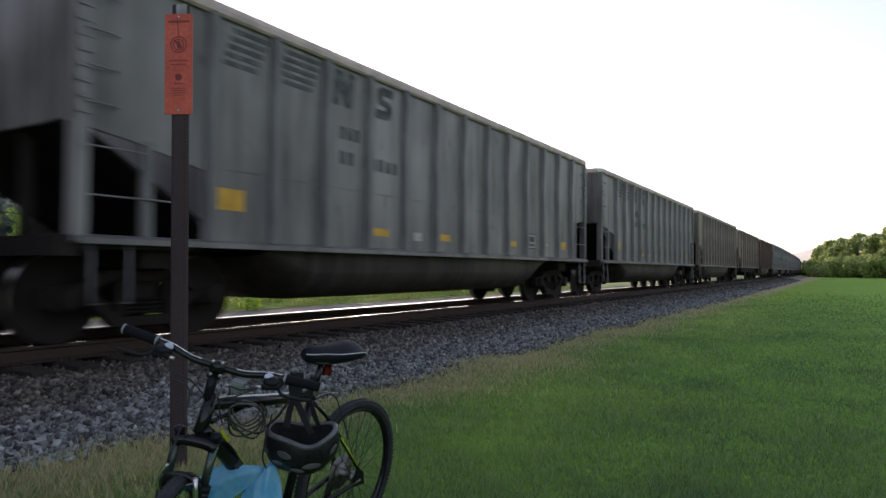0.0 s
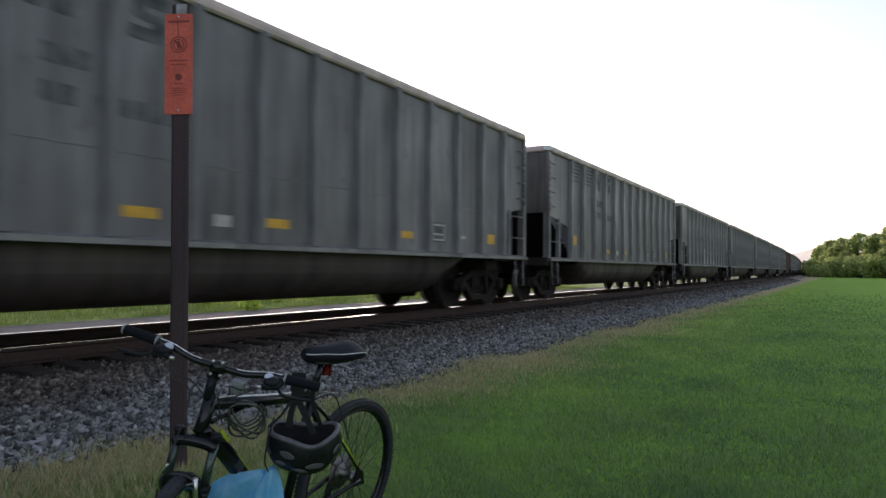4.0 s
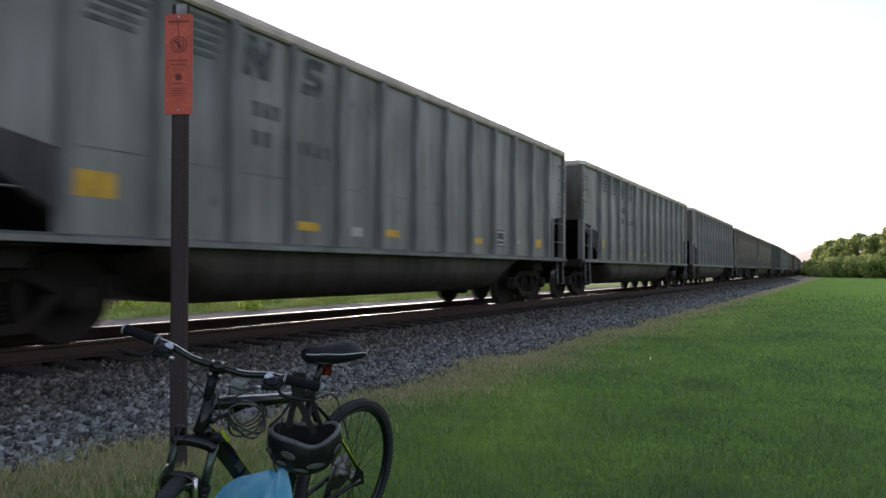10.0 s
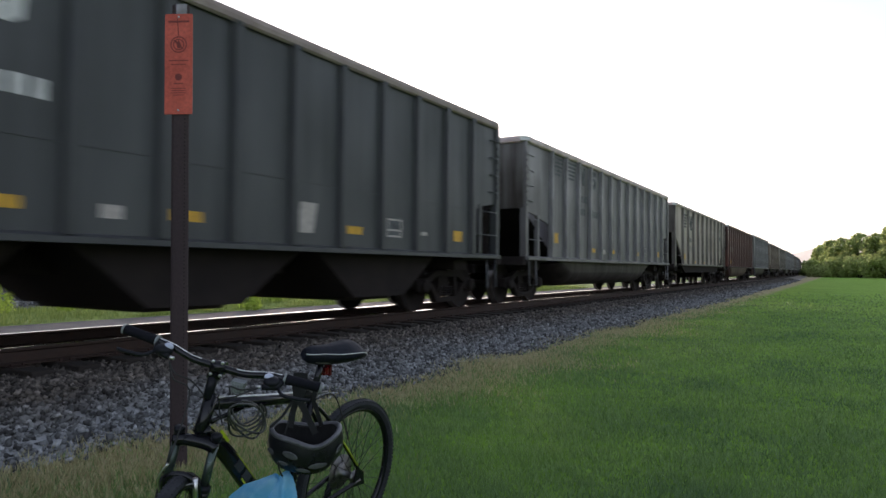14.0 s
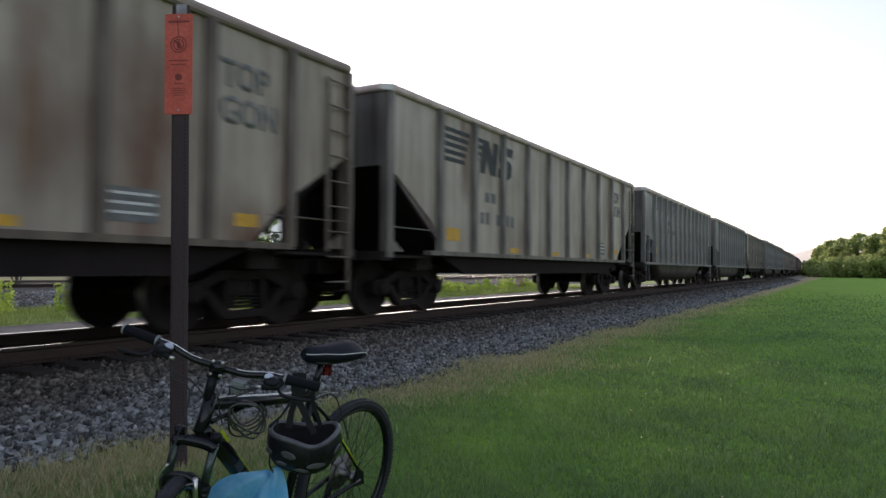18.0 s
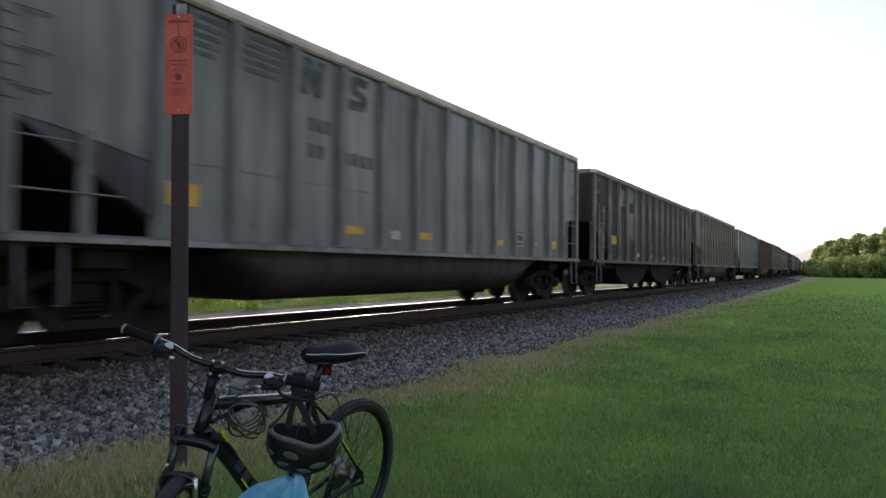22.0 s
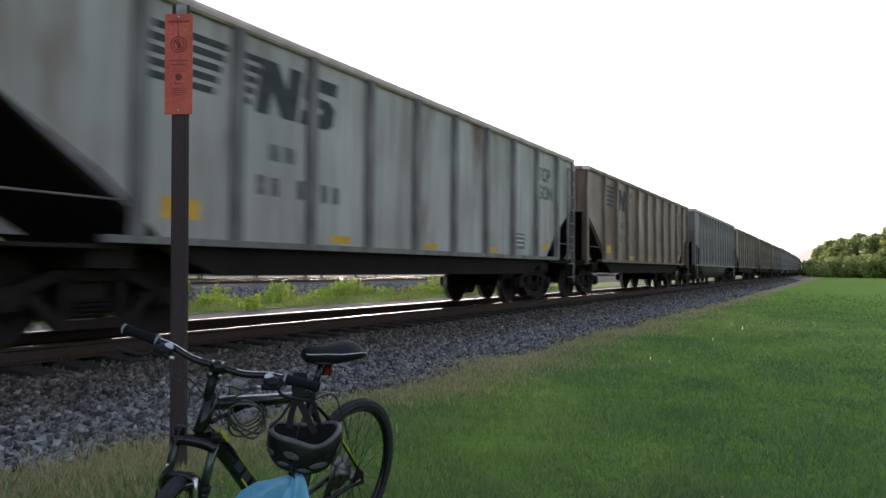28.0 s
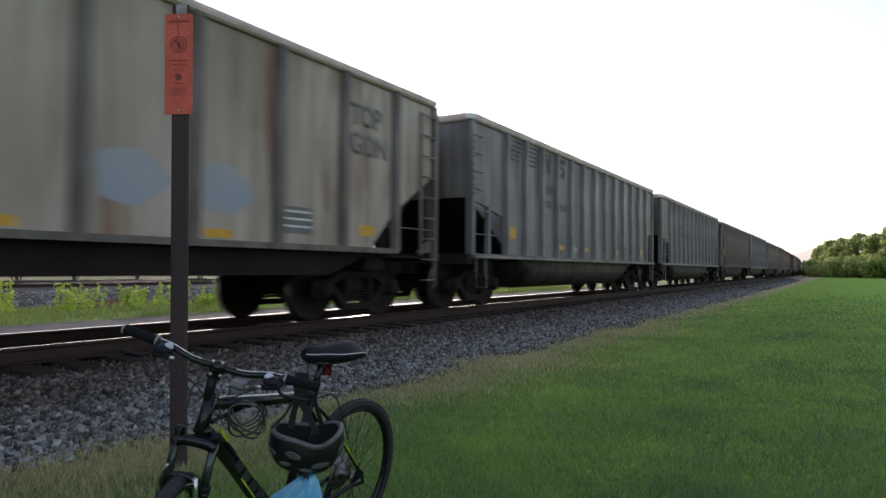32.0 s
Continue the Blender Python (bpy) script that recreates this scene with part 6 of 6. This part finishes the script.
strap([(-0.028, 0.02, 0.205), (-0.03, 0.02, 0.15), (-0.035, 0.018, 0.105)], (0.05, 0.055, 0.03))
strap([(-0.035, 0.02, 0.115), (-0.005, 0.012, 0.06), (0.035, -0.005, -0.012)], (0.026, 0.024, 0.022))
strap([(-0.035, 0.022, 0.115), (-0.052, 0.02, 0.06), (-0.06, 0.015, 0.0)], (0.02, 0.022, 0.026))
strap([(-0.05, 0.018, 0.105), (-0.085, 0.0, 0.05), (-0.125, -0.02, 0.012)], (0.01, 0.009, 0.009))
strap([(0.03, 0.025, 0.19), (0.02, 0.03, 0.1), (0.05, 0.05, 0.0)], (0.018, 0.016, 0.016))


def bag_material():
    m, t, b = nodes_of("thin_blue_plastic")
    c = mix_of(t, ramp_of(t, noise_of(t, 14, 4), 0.35, 0.65), (0.18, 0.6, 0.88), (0.4, 0.76, 0.97))
    t.links.new(c, b.inputs["Base Color"])
    b.inputs["Roughness"].default_value = 0.35
    bump_of(t, b, noise_of(t, 18, 5), 0.7, 0.02)
    tr = t.nodes.new("ShaderNodeBsdfTranslucent")
    t.links.new(c, tr.inputs["Color"])
    mx = t.nodes.new("ShaderNodeMixShader")
    mx.inputs[0].default_value = 0.45
    t.links.new(b.outputs[0], mx.inputs[1])
    t.links.new(tr.outputs[0], mx.inputs[2])
    t.links.new(mx.outputs[0], t.nodes["Material Output"].inputs["Surface"])
    return m


BAG = bag_material()


def crumpled(outline, depth, seed, fold):
    """A thin pouch with a pleated front: the outline's rows (z, left, right), puffed in depth."""
    bm = bmesh.new()
    n = 13
    sheets = []
    for s in (-1, 1):
        rows = []
        for j, (z, a, b) in enumerate(outline):
            row = []
            for k in range(n):
                f = k / (n - 1)
                x = a + (b - a) * f
                puff = depth * math.sin(math.pi * f) * (0.35 + 0.65 * math.sin(math.pi * min(1, (j + 0.6) / len(outline))))
                pleat = fold * noise.noise((x * 38 + seed, z * 9, s)) * math.sin(math.pi * f)
                row.append(bm.verts.new((x, s * puff + pleat, z + 0.006 * noise.noise((x * 30, seed, j)))))
            rows.append(row)
        for r0, r1 in zip(rows, rows[1:]):
            for k in range(n - 1):
                bm.faces.new((r0[k], r0[k + 1], r1[k + 1], r1[k])).smooth = True
        sheets.append(rows)
    for k in (0, n - 1):
        for j in range(len(outline) - 1):
            bm.faces.new((sheets[0][j][k], sheets[0][j + 1][k], sheets[1][j + 1][k], sheets[1][j][k])).smooth = True
    for j in (0, len(outline) - 1):
        for k in range(n - 1):
            bm.faces.new((sheets[0][j][k], sheets[0][j][k + 1], sheets[1][j][k + 1], sheets[1][j][k]))
    return bm


bag = thing("plastic_bag", "thin sky-blue plastic bag fluttering under the helmet", "bag")
part("pouch", crumpled([(0.012, -0.008, 0.018), (-0.005, -0.022, 0.03), (-0.03, -0.045, 0.038), (-0.06, -0.07, 0.044), (-0.1, -0.095, 0.05), (-0.16, -0.11, 0.058), (-0.22, -0.1, 0.062), (-0.27, -0.075, 0.055)], 0.045, 3.0, 0.03), BAG, bag, "blue crumpled plastic")
flap = part("flap", crumpled([(0.012, -0.012, 0.01), (-0.03, -0.04, 0.026), (-0.08, -0.075, 0.034), (-0.14, -0.09, 0.04), (-0.2, -0.085, 0.04), (-0.24, -0.06, 0.02)], 0.035, 8.0, 0.03), BAG, bag, "loose blue end of the bag")
bm = bmesh.new()
tube(bm, bend([(0.005, -0.02, -0.01), (-0.015, -0.025, 0.04), (-0.005, -0.01, 0.12), (0.01, 0.0, 0.19)], 5), 0.003, 6)
part("drawstring", bm, STRAP, bag, "black drawstring")

# ---- sleepers, stones and grass, the nearest as pieces of their own ----
TIE_TOP = RAIL - 0.178
bm = bmesh.new()
box(bm, -1.3, 1.3, -0.115, 0.115, TIE_TOP - 0.18, TIE_TOP)
bmesh.ops.bevel(bm, geom=bm.edges[:], offset=0.012, segments=1, affect="EDGES")
tie_mesh = mesh_of("sleeper", bm, TIE)
bm = bmesh.new()
box(bm, -0.17, 0.17, -0.1, 0.1, TIE_TOP, TIE_TOP + 0.006)
for x, y in ((-0.09, 0.06), (0.09, -0.06), (-0.09, -0.05), (0.09, 0.05)):
    box(bm, x - 0.012, x + 0.012, y - 0.012, y + 0.012, TIE_TOP + 0.005, TIE_TOP + 0.035)
chair_mesh = mesh_of("tie_plate", bm, RUST)
rr = random.Random(4)
far_ties = []
for i in range(-600, 900):
    y = i * 0.5 + rr.uniform(-0.02, 0.02)
    cx, cy, turn = line(y)
    m = pose(cx + rr.uniform(-0.03, 0.03), cy, rr.uniform(-0.008, 0.0), 0, 0, math.degrees(turn) + rr.uniform(-0.8, 0.8))
    if -6 < y < 60:
        o = tagged(new("sleeper", tie_mesh), "dark weathered wooden sleeper under the rails", "sleeper", "sleepers of the track")
        o.matrix_basis = m
        if -2 < y < 26:
            for s in (-1, 1):
                p = new("tie_plate", chair_mesh)
                p.parent = o
                p.matrix_basis = pose(s * 0.755, 0, 0)
    else:
        far_ties.append(m)
tv = np.array([v.co for v in tie_mesh.vertices])
box_v = np.array([(x, y, z) for z in (TIE_TOP - 0.18, TIE_TOP) for y in (-0.115, 0.115) for x in (-1.3, 1.3)])
box_f = np.array([(0, 2, 3, 1), (4, 5, 7, 6), (0, 1, 5, 4), (1, 3, 7, 5), (3, 2, 6, 7), (2, 0, 4, 6)])
vs = np.concatenate([box_v @ np.array(m.to_3x3()).T + np.array(m.translation) for m in far_ties])
fs = np.concatenate([box_f + 8 * k for k in range(len(far_ties))])
tagged(new("sleepers", soup("sleepers", vs, fs, TIE)), "dark wooden sleepers along the rest of the track", "sleepers", kind="stuff")

# crushed stone
g = (1 + 5 ** 0.5) / 2
ico_v = np.array([(-1, g, 0), (1, g, 0), (-1, -g, 0), (1, -g, 0), (0, -1, g), (0, 1, g), (0, -1, -g), (0, 1, -g), (g, 0, -1), (g, 0, 1), (-g, 0, -1), (-g, 0, 1)]) / 1.902
ico_f = np.array([(0, 11, 5), (0, 5, 1), (0, 1, 7), (0, 7, 10), (0, 10, 11), (1, 5, 9), (5, 11, 4), (11, 10, 2), (10, 7, 6), (7, 1, 8), (3, 9, 4), (3, 4, 2), (3, 2, 6), (3, 6, 8), (3, 8, 9), (4, 9, 5), (2, 4, 11), (6, 2, 10), (8, 6, 7), (9, 8, 1)])
rng = np.random.default_rng(12)
SHAPES = []
for k in range(8):
    j = ico_v * rng.uniform(0.5, 1.3, size=(12, 1)) + rng.normal(size=(12, 3)) * 0.3
    SHAPES.append(j * rng.uniform(0.55, 1.3, size=3))
PROFILE = ([-4.6, -3.6, -2.6, -1.9, 1.9, 2.4, 3.5], [0.06, 0.14, 0.2, 0.245, 0.245, 0.17, -0.04])


def bed_height(x):
    return np.interp(x - TRACK, *PROFILE)


def turns(n):
    q = rng.normal(size=(n, 4))
    q /= np.linalg.norm(q, axis=1)[:, None]
    w, x, y, z = q.T
    return np.stack([1 - 2 * (y * y + z * z), 2 * (x * y - z * w), 2 * (x * z + y * w), 2 * (x * y + z * w), 1 - 2 * (x * x + z * z), 2 * (y * z - x * w),
                     2 * (x * z - y * w), 2 * (y * z + x * w), 1 - 2 * (x * x + y * y)], 1).reshape(n, 3, 3)


def stones(count, x0, x1, y0, y1, r0, r1):
    """Stone centres and sizes over a stretch of the bed; the outer edge thins out into the grass."""
    x, y = rng.uniform(x0, x1, count), rng.uniform(y0, y1, count)
    r = rng.uniform(r0, r1, count) * (1 + 0.25 * (rng.random(count) > 0.93))
    edge = -4.42 + 0.22 * np.sin(y * 1.7) * np.sin(y * 0.43 + 1) + 0.12 * rng.normal(size=count)
    keep = x < edge
    bend_x = np.where(y > BEND, -((y - BEND) ** 2) / (2 * RADIUS), 0)
    z = np.maximum(bed_height(x), 0.0) + r * rng.uniform(-0.4, 0.9, count)
    return np.stack([x + bend_x, y, z, r], 1)[keep]


def stone_mesh(name, s):
    n = len(s)
    pick = rng.integers(0, 8, n)
    base = np.array(SHAPES)[pick] * s[:, 3][:, None, None]
    v = np.einsum("nij,nkj->nki", turns(n), base) + s[:, None, :3]
    f = (ico_f[None] + 12 * np.arange(n)[:, None, None]).reshape(-1, 3)
    return soup(name, v.reshape(-1, 3), f, STONE)


behind = stones(9000, -6.9, -4.1, -9, 0.4, 0.018, 0.034)
near = stones(32000, -6.9, -4.1, 0.4, 13, 0.013, 0.028)
own = (near[:, 1] > 2.0) & (near[:, 1] < 3.3) & (near[:, 0] > -5.7)
pick = np.flatnonzero(own)[:300]
rest = np.ones(len(near), bool)
rest[pick] = False
lots = [near[rest], behind, stones(7000, -9.9, -6.9, -9, 16, 0.022, 0.038), stones(24000, -6.8, -4.1, 13, 36, 0.017, 0.034), stones(12000, -6.8, -4.1, 36, 110, 0.028, 0.05)]
tagged(new("ballast_stones", stone_mesh("ballast_stones", np.concatenate(lots))), "loose grey and rusty crushed stones on the bed", "ballast", kind="stuff")
far_bed = np.stack([rng.uniform(TRACK - 19.5, TRACK - 11.5, 16000), rng.uniform(-4, 46, 16000), np.zeros(16000), rng.uniform(0.025, 0.06, 16000)], 1)
far_bed[:, 2] = np.interp(far_bed[:, 0] - TRACK, [-19.5, -19, -11.5], [0.25, 0.24, 0.05])
tagged(new("further_ballast_stones", stone_mesh("further_ballast_stones", far_bed)), "loose dark crushed stones beside the further tracks", "ballast", kind="stuff")
shape_meshes = [soup("stone", v, ico_f, STONE) for v in SHAPES]
for k, i in enumerate(pick):
    o = new("stone", shape_meshes[k % 8])
    o.parent = ballast
    x, y, z, r = near[i]
    o.matrix_basis = Matrix.LocRotScale((x, y, z), Euler(rng.uniform(0, 6.28, 3)), (r, r, r))

# grass: blades thin out with distance and grow wider, so that the sward stays closed
GRASS = leaf_material("grass_blades", (0.125, 0.225, 0.06), (0.3, 0.44, 0.17), 0.38, 0.3, 0.36)
DRY = leaf_material("dry_grass_blades", (0.33, 0.3, 0.15), (0.6, 0.55, 0.32), 0.38, 0.0, 0.5)


def blades(name, n, r0, r1, tall, mat, keep, label, seed, sector=(-6, 70), even=False):
    q = np.random.default_rng(seed)
    ang = np.radians(q.uniform(*sector, n))
    r = r0 + (r1 - r0) * np.sqrt(q.random(n)) if even else r0 * (r1 / r0) ** q.random(n)
    x, y = -r * np.sin(ang), r * np.cos(ang)
    ok = keep(x, y, q) & (q.random(n) < np.clip((r1 - r) / (r1 * 0.6), 0, 1))
    x, y, r = x[ok], y[ok], r[ok]
    n = len(x)
    clump = 0.75 + 0.5 * (np.sin(x * 5.1 + 2 * np.sin(y * 3.3)) * np.sin(y * 4.3 + x) * 0.5 + 0.5)
    h = tall * q.uniform(0.5, 1.15, n) * clump
    w = (0.0016 + 0.00075 * r) * q.uniform(0.7, 1.3, n)
    t = q.uniform(0, 6.283, n)
    lean = h * q.uniform(0.1, 0.9, n)
    t2 = q.uniform(0, 6.283, n)
    z = 0.05 * np.exp(-((x + 1.95) ** 2 + (y - 2.37) ** 2) / 0.5) - 0.012 + np.maximum(0, np.where(x < -4.36, bed_height(x), 0)) * 0.8
    a = np.stack([x - w * np.cos(t), y - w * np.sin(t), z], 1)
    b = np.stack([x + w * np.cos(t), y + w * np.sin(t), z], 1)
    c = np.stack([x + lean * np.cos(t2), y + lean * np.sin(t2), z + h], 1)
    v = np.stack([a, b, c], 1).reshape(-1, 3)
    tagged(new(name, soup(name, v, np.arange(3 * n).reshape(n, 3), mat)), label, "grass", kind="stuff")


def border(x, y):
    return -3.75 + 0.3 * np.sin(y * 0.9 + 0.5) + 0.25 * np.sin(y * 2.3)


blades("lawn_grass", 400000, 2.6, 48, 0.06, GRASS, lambda x, y, q: x > border(x, y) + 0.35 * q.normal(size=len(x)), "short green lawn grass", 1)
blades("lawn_grass", 640000, 0.0, 8.0, 0.06, GRASS, lambda x, y, q: x > border(x, y) + 0.35 * q.normal(size=len(x)), "short green lawn grass", 4, (70, 354), True)
blades("lawn_grass", 120000, 0.0, 6.6, 0.06, GRASS, lambda x, y, q: np.hypot(x, y) < 2.62, "short green lawn grass", 5, even=True)
blades("dry_grass", 330000, 3.0, 45, 0.075, DRY, lambda x, y, q: (x < border(x, y) + 0.1 + 0.42 * np.abs(q.normal(size=len(x)))) & (x > -4.5 + 0.22 * np.sin(y * 1.7) * np.sin(y * 0.43 + 1) + 0.1 * q.normal(size=len(x))) & (q.random(len(x)) < 0.7), "dry straw-coloured grass along the stones", 2)
blades("mixed_grass", 110000, 3.0, 40, 0.07, GRASS, lambda x, y, q: (x < border(x, y) + 0.3) & (x > -4.45 + 0.2 * np.sin(y * 1.7) * np.sin(y * 0.43 + 1)) & (q.random(len(x)) < 0.35), "green tufts among the dry grass", 3)


def travelled(t):
    """Metres that the train has gone at t seconds; it slows a little and then gathers speed."""
    return 21.3 * t + float(np.interp(t, [0, 3, 6, 9, 14, 17, 20, 23, 26, 29, 32], [-3.6, -3.6, -4.2, -4.8, -5.4, -4.9, -3.7, -2.75, -1.7, -0.6, 1.5]))


SLACK = {12: 0.1, 16: -0.2, 24: -0.12, 23: 0.4, 26: 0.28, 37: 0.38, 39: 0.35, 42: 0.1}  # couplings that are drawn out or pushed in


def wagon_pose(k, t):
    front = PITCH_OF_WAGONS * k + SLACK.get(k, 0) - travelled(t)
    x, y, turn = line(front + 7.35)
    return pose(x, y, RAIL, 0, 0, math.degrees(turn))


def motions():
    """All that moves: the wagons roll along the line."""
    for k, w in TRAIN:
        walk(w, [(t, wagon_pose(k, t)) for t in range(0, 33)])

    # the wheels roll: one turning for each place in a wagon, shared by all wagons
    sets = {}
    for k, w in TRAIN:
        for bogie in [c for c in w.children if c.name.startswith("bogie")]:
            for wheel in [c for c in bogie.children if c.name.startswith("wheelset")]:
                where = (bogie.matrix_basis.translation.y > 0, wheel.matrix_basis.translation.y > 0)
                if where not in sets:
                    spin, at = (-1 if where[0] else 1), wheel.matrix_basis.translation.copy()
                    walk(wheel, [(i / FPS, Matrix.Translation(at) @ Matrix.Rotation(spin * travelled(i / FPS) / 0.483, 4, "X")) for i in range(32 * FPS + 1)])
                    sets[where] = wheel.animation_data
                else:
                    wheel.rotation_mode = "QUATERNION"
                    keys = wheel.animation_data_create()
                    keys.action = sets[where].action
                    keys.action_slot = sets[where].action_slot
    # the helmet turns slightly on its straps
    for_helmet = [(0, 0, 0), (6, 0.004, 2), (10, 0.004, 3), (14, 0.006, 5), (18, 0.004, 4), (22, 0.004, 10), (25, 0.003, 12), (28, 0.005, 9), (30, 0.003, 12), (32, 0.008, 9)]
    walk(helmet, [(t, pose(*(hung(-0.209 + dx, 0.244, 2.42)), 0, 0, 31) @ pose(0, 0, 0, 7, 2, a)) for t, dx, a in for_helmet])
    # the bag swings in the wind of the train: sideways, up, and the angle of its loose end
    blown = [(0, -0.006, 0.012, 60), (0.5, -0.01, 0.014, 61), (1, -0.012, 0.014, 58), (2, -0.004, 0.008, 53), (3, -0.002, 0.006, 46), (5, -0.004, 0.008, 50), (6, 0.0, 0.008, 50), (6.4, -0.016, 0.01, 76),
             (6.7, -0.024, 0.012, 82), (7.0, -0.024, 0.01, 78), (7.4, -0.012, 0.008, 74), (8, 0.0, 0.008, 50), (9, 0.006, 0.006, 42), (10, 0.01, 0.006, 43), (11, 0.01, 0.006, 45), (12, 0.004, 0.008, 53), (13, -0.008, 0.014, 59), (14, 0.018, 0.0, 37),
             (15.5, 0.01, 0.004, 44), (17, 0.008, 0.004, 48), (18, 0.004, 0.006, 50), (19, 0.01, 0.004, 43), (20, 0.012, 0.002, 53), (21, 0.018, 0.0, 43), (22, 0.035, -0.002, 40), (23, 0.035, -0.004, 18), (24, 0.028, -0.004, 30),
             (25, 0.028, -0.004, 19), (26.5, 0.024, -0.004, 24), (28, 0.036, -0.002, 44), (29, 0.042, -0.004, 34), (30, 0.056, -0.006, 16), (31, 0.054, -0.006, 18), (31.5, 0.048, -0.002, 36), (32, 0.056, -0.004, 22)]
    walk(bag, [(t, pose(*hung(-0.252 + dx, 0.312 - up, 2.38), 0, 0, 31)) for t, dx, up, a in blown])
    walk(flap, [(t, pose(-0.03, -0.02, -0.006, 0, a, 0)) for t, dx, up, a in blown])


motions()
